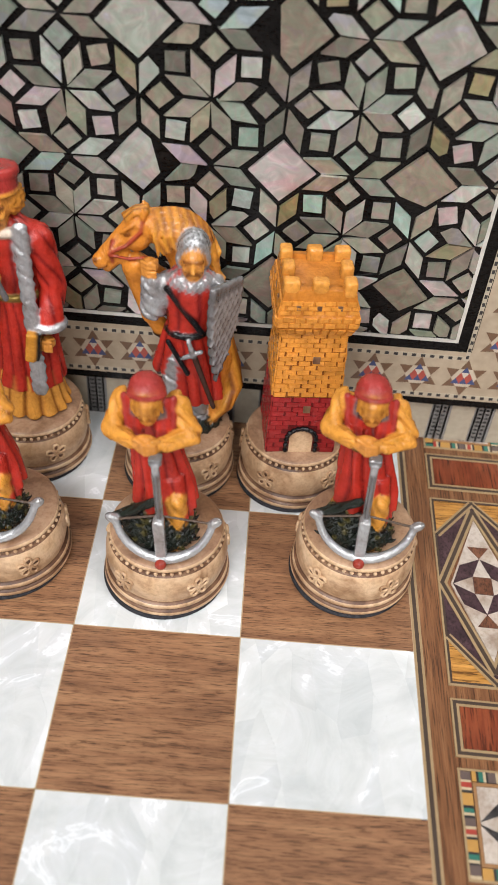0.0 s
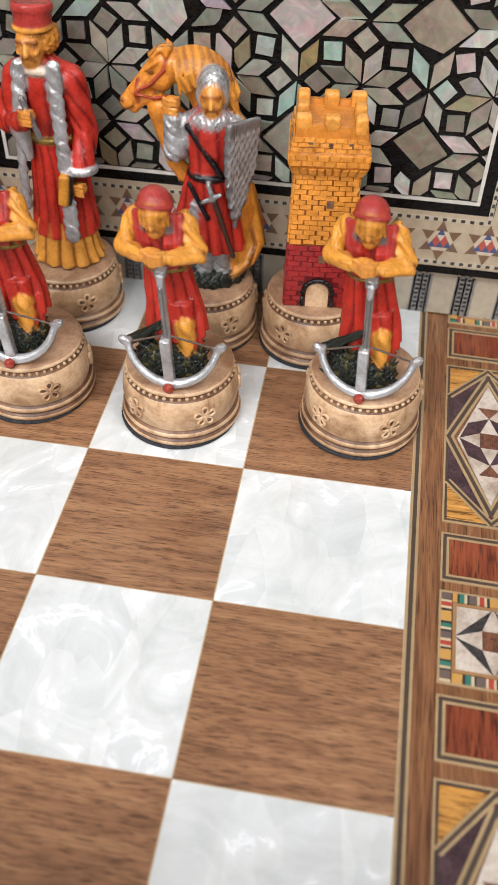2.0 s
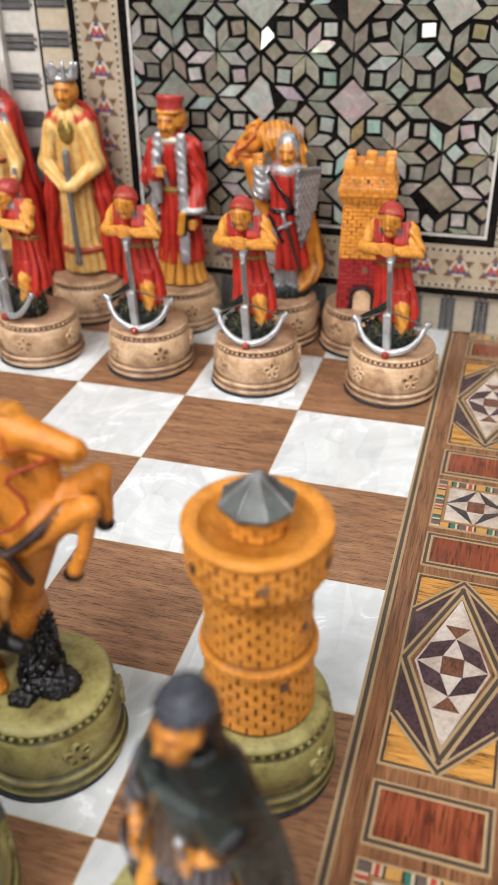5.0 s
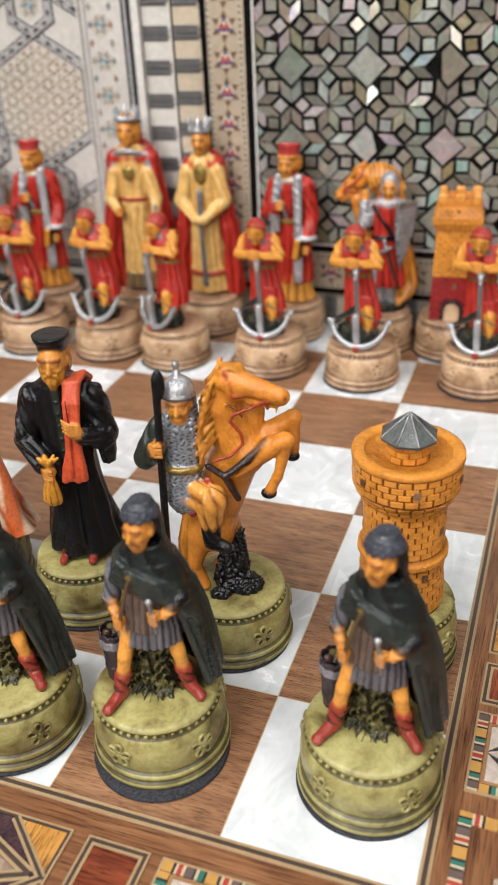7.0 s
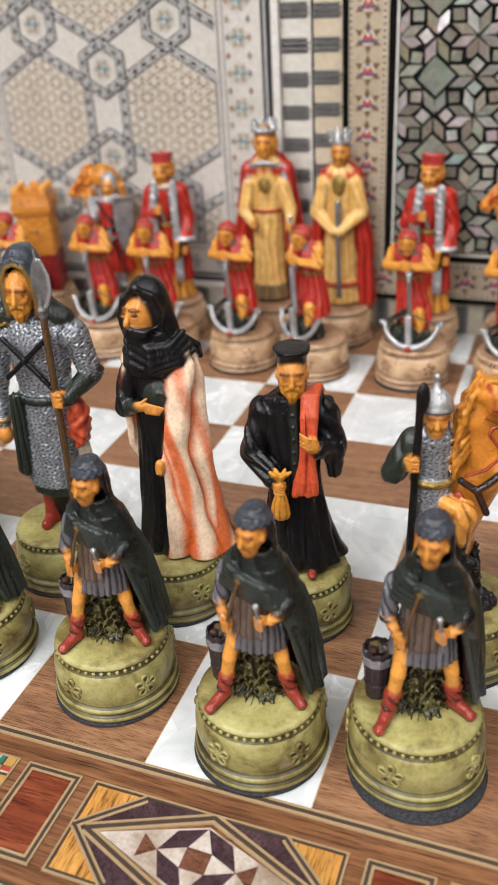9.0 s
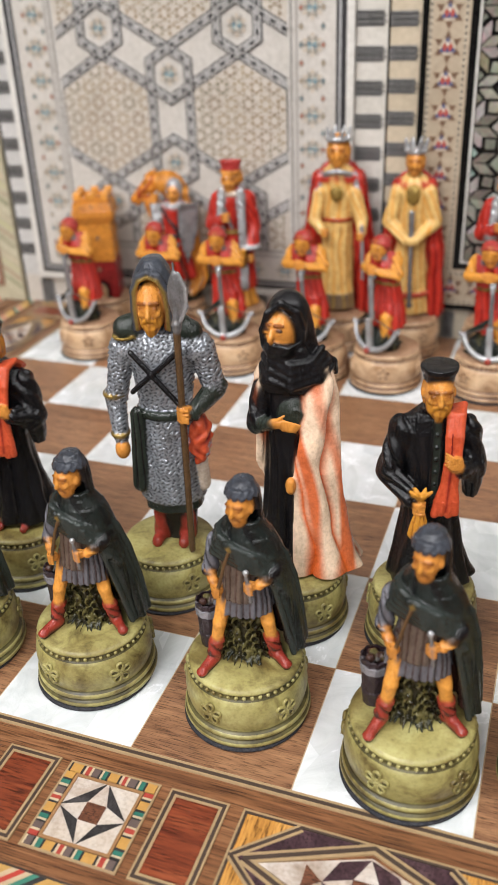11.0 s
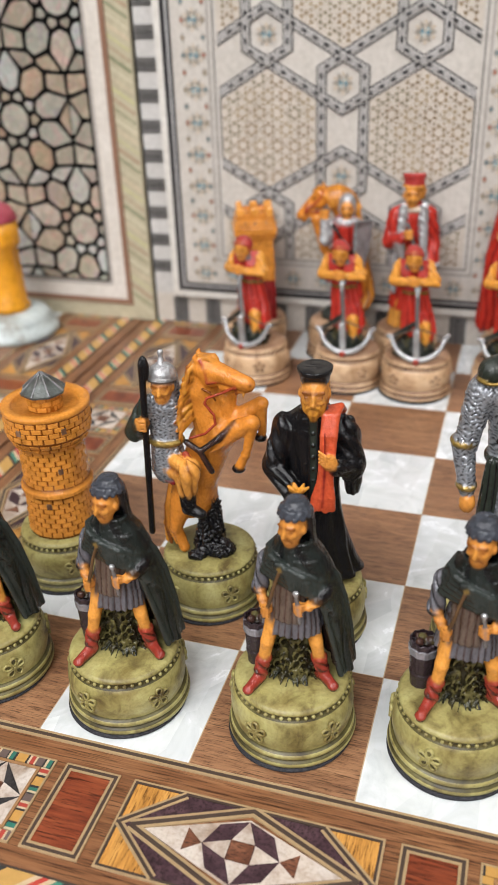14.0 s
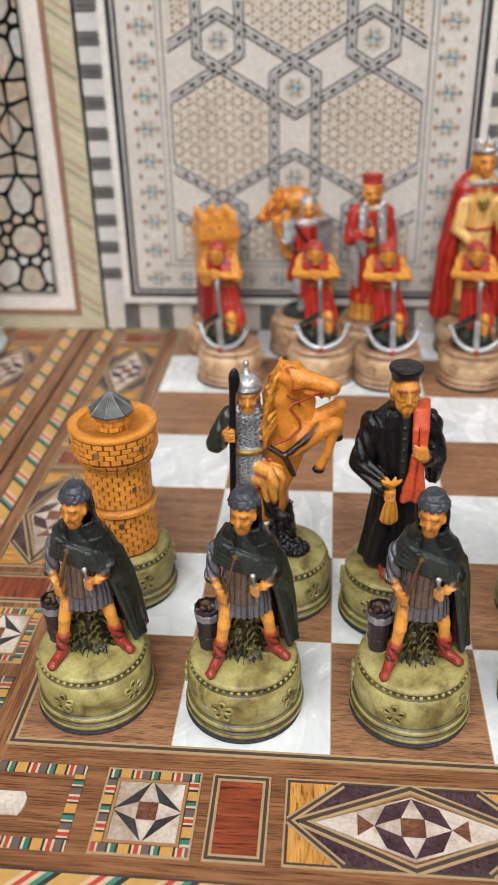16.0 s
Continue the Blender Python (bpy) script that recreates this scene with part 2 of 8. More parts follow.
# ---- helpers for building ----
def mesh_of(name, verts, faces, material, smooth=False, cols=None, metal=None):
    me = bpy.data.meshes.new(name)
    me.from_pydata([tuple(v) for v in verts], [], [tuple(f) for f in faces])
    if cols is not None:
        at = me.attributes.new("col", "FLOAT_COLOR", "POINT")
        at.data.foreach_set("color", np.c_[np.asarray(cols, float), np.ones(len(verts))].ravel())
    if metal is not None:
        me.attributes.new("metal", "FLOAT", "POINT").data.foreach_set("value", np.asarray(metal, float))
    me.materials.append(material)
    if smooth:
        me.polygons.foreach_set("use_smooth", [True] * len(me.polygons))
    me.update()
    return me


def part(name, me, parent, m=None, label=""):
    ob = new(name, me)
    ob.parent = parent
    if m is not None:
        ob.matrix_basis = m
    return tagged(ob, label)


def thing(name, m, label, category, group="", kind=""):
    ob = new(name)
    ob.empty_display_size = 0.005
    ob.matrix_basis = m
    return tagged(ob, label, category, group, kind)


def on_floor(x, y, d):
    return (x, y, d)


def on_wall(x, z, d):
    return (x, -d, z)


class Slab:
    """Flat pieces, each a low prism with a slightly smaller top, laid on a plane and kept in one mesh."""

    def __init__(self, to=on_floor):
        self.v, self.f, self.c, self.to = [], [], [], to

    def add(self, pts, d0, d1, rgb=(1, 1, 1), chamfer=0.0):
        pts = [tuple(p) for p in pts]
        area = sum(a[0] * b[1] - b[0] * a[1] for a, b in zip(pts, pts[1:] + pts[:1]))
        if abs(area) < 1e-9:
            return self
        if area < 0:
            pts.reverse()
        k, n = len(self.v), len(pts)
        cx, cy = sum(p[0] for p in pts) / n, sum(p[1] for p in pts) / n
        for p in pts:
            self.v.append(self.to(p[0], p[1], d0))
        for p in pts:
            r = max(math.hypot(p[0] - cx, p[1] - cy), 1e-6)
            q = max(0.0, 1 - chamfer / r)
            self.v.append(self.to(cx + (p[0] - cx) * q, cy + (p[1] - cy) * q, d1))
        self.c += [rgb] * (2 * n)
        self.f.append([k + n + i for i in range(n)])
        self.f += [[k + i, k + (i + 1) % n, k + n + (i + 1) % n, k + n + i] for i in range(n)]
        return self

    def rect(self, x0, y0, x1, y1, d0, d1, rgb=(1, 1, 1), chamfer=0.0):
        return self.add([(x0, y0), (x1, y0), (x1, y1), (x0, y1)], d0, d1, rgb, chamfer)

    def band(self, a, b, width, d0, d1, rgb):
        """A straight strip from a to b."""
        dx, dy = b[0] - a[0], b[1] - a[1]
        r = math.hypot(dx, dy)
        nx, ny = -dy / r * width / 2, dx / r * width / 2
        return self.add([(a[0] + nx, a[1] + ny), (b[0] + nx, b[1] + ny), (b[0] - nx, b[1] - ny), (a[0] - nx, a[1] - ny)], d0, d1, rgb)

    def ring(self, x0, y0, x1, y1, w, d0, d1, rgb):
        self.rect(x0, y0, x1, y0 + w, d0, d1, rgb)
        self.rect(x0, y1 - w, x1, y1, d0, d1, rgb)
        self.rect(x0, y0 + w, x0 + w, y1 - w, d0, d1, rgb)
        return self.rect(x1 - w, y0 + w, x1, y1 - w, d0, d1, rgb)

    def mesh(self, name, material):
        return mesh_of(name, self.v, self.f, material, cols=self.c)


def piece(name, pts, d0, d1, material, parent, to=on_floor, chamfer=0.00015, m=None):
    return part(name, Slab(to).add(pts, d0, d1, chamfer=chamfer).mesh(name, material), parent, m)


def block(name, lo, hi, material, parent=None, m=None):
    """A box with softened edges."""
    bm = bmesh.new()
    bmesh.ops.create_cube(bm, size=1)
    for v in bm.verts:
        v.co = Vector([lo[i] + (v.co[i] + 0.5) * (hi[i] - lo[i]) for i in range(3)])
    bmesh.ops.bevel(bm, geom=bm.edges[:], offset=0.0006, segments=2, affect="EDGES")
    me = bpy.data.meshes.new(name)
    bm.to_mesh(me)
    bm.free()
    me.materials.append(material)
    if parent is None:
        return new(name, me)
    return part(name, me, parent, m)


def clip(pts, x0, y0, x1, y1):
    """The part of a convex polygon inside a rectangle."""
    for axis, limit, sign in ((0, x0, 1), (0, x1, -1), (1, y0, 1), (1, y1, -1)):
        out = []
        for a, b in zip(pts, pts[1:] + pts[:1]):
            da, db = sign * (a[axis] - limit), sign * (b[axis] - limit)
            if da >= 0:
                out.append(a)
            if (da > 0) != (db > 0) and da != db:
                t = da / (da - db)
                out.append((a[0] + t * (b[0] - a[0]), a[1] + t * (b[1] - a[1])))
        pts = out
        if len(pts) < 3:
            return []
    return pts


# ---- the room round the table ----
S = 0.05
tagged(block("floor", (-2.6, -2.6, -0.84), (2.9, 2.4, -0.78), plaster("floor_tiles", (0.22, 0.2, 0.18))), "pale shop floor", "floor", kind="structure")
tagged(block("ceiling", (-2.6, -2.6, 1.7), (2.9, 2.4, 1.76), plaster("white_ceiling", (0.8, 0.79, 0.76))), "plain white shop ceiling", "ceiling", kind="structure")
WALL_PAINT = plaster("cream_wall", (0.4, 0.36, 0.32))
for name, lo, hi in (("wall_south", (-2.6, -2.6, -0.78), (2.9, -2.54, 1.7)), ("wall_north", (-2.6, 2.34, -0.78), (2.9, 2.4, 1.7)),
                     ("wall_west", (-2.6, -2.54, -0.78), (-2.54, 2.34, 1.7)), ("wall_east", (2.84, -2.54, -0.78), (2.9, 2.34, 1.7))):
    tagged(block(name, lo, hi, WALL_PAINT), "plain cream shop wall", "wall", kind="structure")
counter = thing("display_table", pose(0.2, 0.15, -0.78), "plain wooden display table under the chess boards", "table")
block("tabletop", (-0.95, -0.5, 0.73), (0.55, 0.55, 0.752), FRAME_WOOD, counter)
for x, y in ((-0.92, -0.47), (0.49, -0.47), (-0.92, 0.49), (0.49, 0.49)):
    block("leg", (x, y, 0.0), (x + 0.05, y + 0.05, 0.73), FRAME_WOOD, counter)


# ---- the chess boards ----
RUN = ((0.0032, (0.46, 0.25, 0.065)), (0.0007, (0.03, 0.027, 0.026)), (0.0007, (0.5, 0.4, 0.26)), (0.0013, (0.36, 0.05, 0.034)), (0.0007, (0.5, 0.4, 0.26)), (0.0022, (0.12, 0.085, 0.075)), (0.0006, (0.03, 0.027, 0.026)),
       (0.0007, (0.5, 0.4, 0.26)), (0.0013, (0.03, 0.15, 0.11)), (0.0007, (0.03, 0.027, 0.026)))
LIGHT, DARK = (0.35, 0.245, 0.13), (0.06, 0.04, 0.03)


def stripe_run(slab, x0, y0, x1, y1, rng, along_x):
    """A band of small coloured end-grain blocks between two pale lines."""
    a, b = (x0, x1) if along_x else (y0, y1)
    at, k = a, rng.randrange(len(RUN))
    while at < b - 0.0003:
        wide, rgb = RUN[k % len(RUN)]
        w, k = min(wide * rng.uniform(0.85, 1.15), b - at), k + 1
        if along_x:
            slab.rect(at, y0, at + w, y1, -0.0006, 0.0, rgb)
        else:
            slab.rect(x0, at, x1, at + w, -0.0006, 0.0, rgb)
        at += w


def star_block(parent, place_m, rng):
    """Square with a four-pointed black and white star inside a band of coloured blocks."""
    s = Slab()
    o, i = 0.0145, 0.0108
    s.ring(-o, -o, o, o, 0.0006, -0.0006, 0.0, LIGHT)
    for k in range(2):
        stripe_run(s, -o + 0.0006, (-o + 0.0006, i + 0.0003)[k], o - 0.0006, (-i - 0.0003, o - 0.0006)[k], rng, True)
        stripe_run(s, (-o + 0.0006, i + 0.0003)[k], -i, (-i - 0.0003, o - 0.0006)[k], i, rng, False)
    s.ring(-i, -i, i, i, 0.0009, -0.0006, 0.0, (0.3, 0.16, 0.07))
    part("striped_band", s.mesh("striped_band", INLAY), parent, place_m)
    e, c = i - 0.0009, 0.0030
    piece("shell_square", [(-e, -e), (e, -e), (e, e), (-e, e)], -0.0006, -0.0001, CREAM_SHELL, parent, m=place_m)
    for k in range(4):
        turn = place_m @ pose(0, 0, 0, 0, 0, 90 * k)
        piece("ebony_point", [(-0.0003, e), (-e, 0.0003), (-c, c)], -0.0006, 0.0001, EBONY, parent, m=turn, chamfer=0.0)
    piece("centre_square", [(-c, -c), (c, -c), (c, c), (-c, c)], -0.0006, 0.0002, BROWN_WOOD, parent, m=place_m)


def red_block(parent, place_m):
    s = Slab()
    s.ring(-0.0088, -0.0145, 0.0088, 0.0145, 0.0006, -0.0006, 0.0, LIGHT)
    s.ring(-0.0082, -0.0139, 0.0082, 0.0139, 0.0010, -0.0006, 0.0, DARK)
    s.ring(-0.0072, -0.0129, 0.0072, 0.0129, 0.0008, -0.0006, 0.0, LIGHT)
    part("line_frame", s.mesh("line_frame", INLAY), parent, place_m)
    piece("red_panel", [(-0.0064, -0.0121), (0.0064, -0.0121), (0.0064, 0.0121), (-0.0064, 0.0121)], -0.0006, 0.0, RED_WOOD, parent, m=place_m)


def lozenge_block(parent, place_m):
    """Long panel: yellow corners, purple field, a pale lozenge with a pinwheel of triangles."""
    w, h = 0.0368, 0.0145
    s = Slab()
    s.ring(-w, -h, w, h, 0.0006, -0.0006, 0.0, LIGHT)
    s.ring(-w + 0.0006, -h + 0.0006, w - 0.0006, h - 0.0006, 0.0007, -0.0006, 0.0, DARK)
    x, y = w - 0.0013, h - 0.0013
    step = 0.0
    for sx in (-1, 1):
        for sy in (-1, 1):
            for a, b, wide, dark in (((sx * x, 0), (sx * (x - 0.0155), sy * y), 0.0024, 0.0009), ((sx * (x - 0.0035), 0), (0, sy * y), 0.0030, 0.0012)):
                step += 0.000012
                s.band(a, b, wide, -0.0006, step, LIGHT)
                s.band(a, b, dark, -0.0006, 0.00012 + step, DARK)
    part("line_frame", s.mesh("line_frame", INLAY), parent, place_m)
    for sx in (-1, 1):
        for sy in (-1, 1):
            piece("yellow_corner", [(sx * x, sy * 0.0014), (sx * x, sy * y), (sx * (x - 0.0145), sy * y)], -0.0006, -0.0001, YELLOW_WOOD, parent, m=place_m)
            piece("purple_field", [(sx * (x - 0.0005), 0), (sx * (x - 0.0155), sy * y), (0, sy * y), (sx * (x - 0.0035), 0)], -0.0006, -0.0002, PURPLE_WOOD, parent, m=place_m)
    lx, ly = x - 0.0075, y - 0.0028
    piece("shell_lozenge", [(-lx, 0), (0, -ly), (lx, 0), (0, ly)], -0.0006, -0.0001, CREAM_SHELL, parent, m=place_m)
    long = place_m @ Matrix.Diagonal((1.13, 1, 1, 1))
    o, c = 0.0098, 0.0030
    piece("purple_octagon", [(o * math.cos(a), o * math.sin(a)) for a in [radians(45 * k) for k in range(8)]], -0.0006, 0.0, PURPLE_WOOD, parent, m=long)
    for k in range(4):
        piece("shell_point", [(-c, c), (c, c), (0, o * 0.99)], -0.0006, 0.0001, CREAM_SHELL, parent, m=long @ pose(0, 0, 0, 0, 0, 90 * k))
    for q in (-1, 1):
        piece("red_triangle", [(q * o * 0.98, 0), (q * (o + 0.0042), -0.0036), (q * (o + 0.0042), 0.0036)], -0.0006, 0.0001, BROWN_WOOD, parent, m=long)
    piece("centre_square", [(-c, -c), (c, -c), (c, c), (-c, c)], -0.0006, 0.0002, BROWN_WOOD, parent, m=long)


def candy_strip(parent, place_m, length, rng):
    """Outer strip of slanted coloured blocks."""
    s, at, w = Slab(), -0.004, 0.0075
    cols = ((0.46, 0.27, 0.08), (0.5, 0.38, 0.24), (0.42, 0.05, 0.035), (0.5, 0.38, 0.24), (0.05, 0.2, 0.14), (0.03, 0.03, 0.03))
    k = 0
    while at < length:
        d = 0.0085 if k % 6 == 0 else 0.0021
        pts = clip([(at, 0.0), (at + d, 0.0), (at + d + 0.0075, w), (at + 0.0075, w)], 0, 0, length, w)
        if pts:
            s.add(pts, -0.0006, 0.0, cols[k % 6])
        at, k = at + d, k + 1
    s.rect(0, -0.0007, length, 0, -0.0006, 0.0, DARK)
    s.rect(0, w, length, w + 0.0007, -0.0006, 0.0, DARK)
    part("slanted_strip", s.mesh("slanted_strip", INLAY), parent, place_m)


def corner_block(parent, place_m, rng):
    """Frame of coloured blocks round plain wood with one shell bar."""
    s = Slab()
    x0, x1, y0, y1 = -0.0095, 0.0260, -0.0145, 0.0145
    stripe_run(s, x0, y0, x1, y0 + 0.0034, rng, True)
    stripe_run(s, x0, y1 - 0.0034, x1, y1, rng, True)
    stripe_run(s, x1 - 0.0034, y0 + 0.0034, x1, y1 - 0.0034, rng, False)
    part("striped_band", s.mesh("striped_band", INLAY), parent, place_m)
    piece("shell_bar", [(-0.006, -0.004), (0.0092, -0.004), (0.0105, -0.001), (0.0105, 0.002), (0.0092, 0.004), (-0.006, 0.004)], -0.0006, 0.0, CREAM_SHELL, parent, m=place_m)


def chess_board(x_off, label, seed, flare=0.0):
    rng = random.Random(seed)
    board = thing("chess_board", pose(x_off, 0, 0), label, "chess board")
    grow = 0.46 * flare
    block("body", (-0.0605, -0.0605, -0.028), (0.4605 + grow, 0.4605, -0.0009), BROWN_WOOD, board)
    for a, b in ((-0.0605, -0.0019), (0.4019, 0.4605 + grow)):
        part("border_rail", Slab().rect(a, -0.0605, b, 0.4605, -0.0009, -0.0005).mesh("border_rail", FRAME_WOOD_Y), board)
    for a in (-0.0605, 0.4019):
        part("border_rail", Slab().rect(-0.0019, a, 0.4019, a + 0.0586, -0.0009, -0.0005).mesh("border_rail", FRAME_WOOD), board)
    line = Slab()
    for e, w, rgb in ((0.0, 0.0007, LIGHT), (0.0007, 0.0012, DARK), (0.0019, 0.0008, LIGHT)):
        lo, hi, k = -e - w, 0.4 + e + w, 0.45 * flare
        line.rect(lo, lo, hi, lo + w, -0.0006, 0.0, rgb)
        line.rect(lo, hi - w, hi + k * 0.4, hi, -0.0006, 0.0, rgb)
        line.rect(lo, lo + w, lo + w, hi - w, -0.0006, 0.0, rgb)
        line.add([(hi - w, lo + w), (hi, lo + w), (hi + k * 0.4, hi - w), (hi - w + k * 0.4, hi - w)], -0.0006, 0.0, rgb)
    part("edge_line", line.mesh("edge_line", INLAY), board)
    mid = 0.0240
    sides = (pose(0, -mid, 0), pose(0.4 + mid - 0.14 * flare, 0, 0, 0, 0, 90 - math.degrees(flare)), pose(0.4, 0.4 + mid, 0, 0, 0, 180), pose(-mid, 0.4, 0, 0, 0, 270))
    for m in sides:
        for u in (0.047, 0.2, 0.353):
            star_block(board, m @ pose(u, 0, 0), rng)
        for u in (0.0736, 0.1735, 0.2265, 0.3264):
            red_block(board, m @ pose(u, 0, 0))
        for u in (0.1237, 0.2763):
            lozenge_block(board, m @ pose(u, 0, 0))
        candy_strip(board, m @ pose(-0.052, -0.0285, 0), 0.504, rng)
        corner_block(board, m, rng)
        corner_block(board, m @ pose(0.4, 0, 0, 0, 0, 0) @ Matrix.Diagonal((-1, 1, 1, 1)), rng)
    tile = {}
    for tone, material in ((1, PEARL_SQUARE), (0, WALNUT)):
        s = Slab()
        s.rect(-S / 2 + 0.00012, -S / 2 + 0.00012, S / 2 - 0.00012, S / 2 - 0.00012, -0.0006, 0.0, chamfer=0.0001)
        tile[tone] = s.mesh("square", material)
    for c in range(8):
        for r in range(8):
            me = tile[(c + r) % 2]
            if c == 7 and flare:
                h, o, k = S / 2 - 0.00012, 0.45 * flare, (r + 0.5) * S
                me = Slab().add([(-h, -h), (h + o * (k - h), -h), (h + o * (k + h), h), (-h, h)], -0.0006, 0.0, chamfer=0.0001).mesh("square", (WALNUT, PEARL_SQUARE)[(c + r) % 2])
            part("shell_square" if (c + r) % 2 else "walnut_square", me, board, pose((c + 0.5) * S, (r + 0.5) * S, 0))
    seam = Slab()
    for k in range(9):
        lean = 0.18 * flare if k == 8 else 0.0
        seam.add([(k * S - 0.00025, 0), (k * S + 0.00025, 0), (k * S + 0.00025 + lean, 0.4), (k * S - 0.00025 + lean, 0.4)], -0.0006, -0.00008, (0.45, 0.33, 0.2))
        seam.rect(0, k * S - 0.00025, 0.4, k * S + 0.00025, -0.0006, -0.00008, (0.45, 0.33, 0.2))
    part("seam", seam.mesh("seam", INLAY), board)
    return board


chess_board(0.0, "walnut and white pearl chess board with an inlaid marquetry border", 3, 0.02)
chess_board(-0.5225, "second inlaid chess board pushed against the first one", 4)


# ---- the inlaid panels that stand behind the boards ----
TOP = 0.262
GREY, INK = (0.33, 0.31, 0.29), (0.025, 0.024, 0.026)


def key_strip(s, x0, x1, z0, z1, period, upright, first=0.0, pale=(0.6, 0.56, 0.5)):
    """Pale strip crossed by dark blocks of fine lines and ticks."""
    s.rect(x0, z0, x1, z1, -0.0041, -0.0036, pale)
    a, b = (z0, z1) if upright else (x0, x1)
    c, d = (x0, x1) if upright else (z0, z1)
    at = a + first

    def bar(p, q, e, f, rgb):
        p, q = max(p, a), min(q, b)
        if q > p:
            if upright:
                s.rect(c + e * (d - c), p, c + f * (d - c), q, -0.0036, -0.0033, rgb)
            else:
                s.rect(p, c + e * (d - c), q, c + f * (d - c), -0.0036, -0.0033, rgb)

    while at < b:
        w = period * 0.46
        bar(at, at + w, 0.0, 0.88, (0.2, 0.195, 0.19))
        for k in range(3):
            bar(at + w * (0.06 + 0.36 * k), at + w * (0.06 + 0.36 * k + 0.1), 0.0, 0.88, INK)
        if w > 0.004:
            for k in range(9):
                bar(at + w * 0.2, at + w * 0.4, 0.1 + 0.1 * k, 0.145 + 0.1 * k, INK)
                bar(at + w * 0.56, at + w * 0.74, 0.1 + 0.1 * k, 0.145 + 0.1 * k, INK)
        at += period


def dotted_line(s, x0, z0, x1, z1, step):
    """Pale line set with small black squares."""
    upright = z1 - z0 > x1 - x0
    s.rect(x0, z0, x1, z1, 0.0, 0.0003, (0.44, 0.38, 0.29))
    a, b, w = (z0, z1, x1 - x0) if upright else (x0, x1, z1 - z0)
    at = a + step * 0.25
    while at < b - step * 0.5:
        if upright:
            s.rect(x0 + w * 0.16, at, x1 - w * 0.16, at + step * 0.46, 0.0, 0.0004, INK)
        else:
            s.rect(at, z0 + w * 0.16, at + step * 0.46, z1 - w * 0.16, 0.0, 0.0004, INK)
        at += step


def star_motif(size, points, point_rgb, heart, rim_rgb):
    """Small star: pale diamonds, dark points and a heart of coloured triangles."""
    s = Slab(on_wall)
    for k in range(points):
        a = 2 * math.pi * k / points
        b = a + math.pi / points
        p = 2 * math.pi / points
        tip = (size * math.cos(a), size * math.sin(a))
        l = (size * 0.5 * math.cos(a - p / 2), size * 0.5 * math.sin(a - p / 2))
        r = (size * 0.5 * math.cos(a + p / 2), size * 0.5 * math.sin(a + p / 2))
        s.add([l, tip, r], 0.0, 0.0004, point_rgb)
        out = (size * 1.0 * math.cos(b), size * 1.0 * math.sin(b))
        s.add([r, (size * 0.86 * math.cos(b - 0.2), size * 0.86 * math.sin(b - 0.2)), out, (size * 0.86 * math.cos(b + 0.2), size * 0.86 * math.sin(b + 0.2))], 0.0, 0.0003, rim_rgb)
    for k in range(6):
        a, c = math.pi / 3 * k, math.pi / 3 * (k + 1)
        h = size * 0.46
        s.add([(0, 0), (h * math.cos(a), h * math.sin(a)), (h * math.cos(c), h * math.sin(c))], 0.0, 0.00045, heart[k % len(heart)])
        for q in (0.42, 0.66):
            g = (a + c) / 2
            s.add([(h * q * math.cos(g - 0.3), h * q * math.sin(g - 0.3)), (h * (q + 0.2) * math.cos(g), h * (q + 0.2) * math.sin(g)), (h * q * math.cos(g + 0.3), h * q * math.sin(g + 0.3))], 0.0, 0.0005, heart[(k + 1) % len(heart)])
    return s.mesh("star_inlay", BONE)


def carcass(panel, x0, x1):
    # black, deep sides stand in for the shade in the gaps between panels
    block("carcass", (x0, 0.0040, 0.0002), (x1, 0.0620, TOP), LACQUER_AND_SHADE, panel)


# pearl panel: eight-rayed stars of shell on black
pearl = thing("inlaid_panel", pose(0, 0.3400, 0), "standing panel of grey mother-of-pearl stars set in black", "inlaid panel", "standing panels")
X0, X1 = 0.2022, 0.4625
carcass(pearl, X0, X1)
s = Slab(on_wall)
key_strip(s, X0, X0 + 0.0165, 0.0195, TOP, 0.0165, True, 0.004, (0.5, 0.42, 0.31))
key_strip(s, X1 - 0.0165, X1, 0.0195, TOP, 0.0165, True, 0.004, (0.5, 0.42, 0.31))
key_strip(s, X0, X1, 0.0002, 0.0195, 0.0158, False, 0.006, (0.4, 0.35, 0.27))
part("key_band", s.mesh("key_band", BONE), pearl)
block("front_board", (X0 + 0.0168, 0.0, 0.0197), (X1 - 0.0168, 0.0039, TOP), LACQUER_AND_SHADE, pearl)
s = Slab(on_wall)
for box in ((0.2228, 0.0232, 0.4419, 0.0444), (0.2228, 0.0444, 0.2440, TOP), (0.4207, 0.0444, 0.4419, TOP)):
    part("cream_band", Slab(on_wall).rect(*box, 0.0, 0.0002, (0.4, 0.325, 0.235)).mesh("cream_band", BONE), pearl)
s = Slab(on_wall)
dotted_line(s, 0.2229, 0.0240, 0.4418, 0.0257, 0.0031)
dotted_line(s, 0.2420, 0.0410, 0.4190, 0.0427, 0.0031)
dotted_line(s, 0.2232, 0.0260, 0.2246, TOP, 0.0031)
dotted_line(s, 0.2412, 0.0430, 0.2426, TOP, 0.0031)
dotted_line(s, 0.4190, 0.0410, 0.4204, TOP, 0.0031)
dotted_line(s, 0.4402, 0.0260, 0.4416, TOP, 0.0031)
part("dotted_line", s.mesh("dotted_line", BONE), pearl)
s = Slab(on_wall)
s.ring(0.2482, 0.0482, 0.4152, TOP + 0.002, 0.0012, 0.0, 0.0004, (0.55, 0.53, 0.49))
part("white_line", s.mesh("white_line", BONE), pearl)


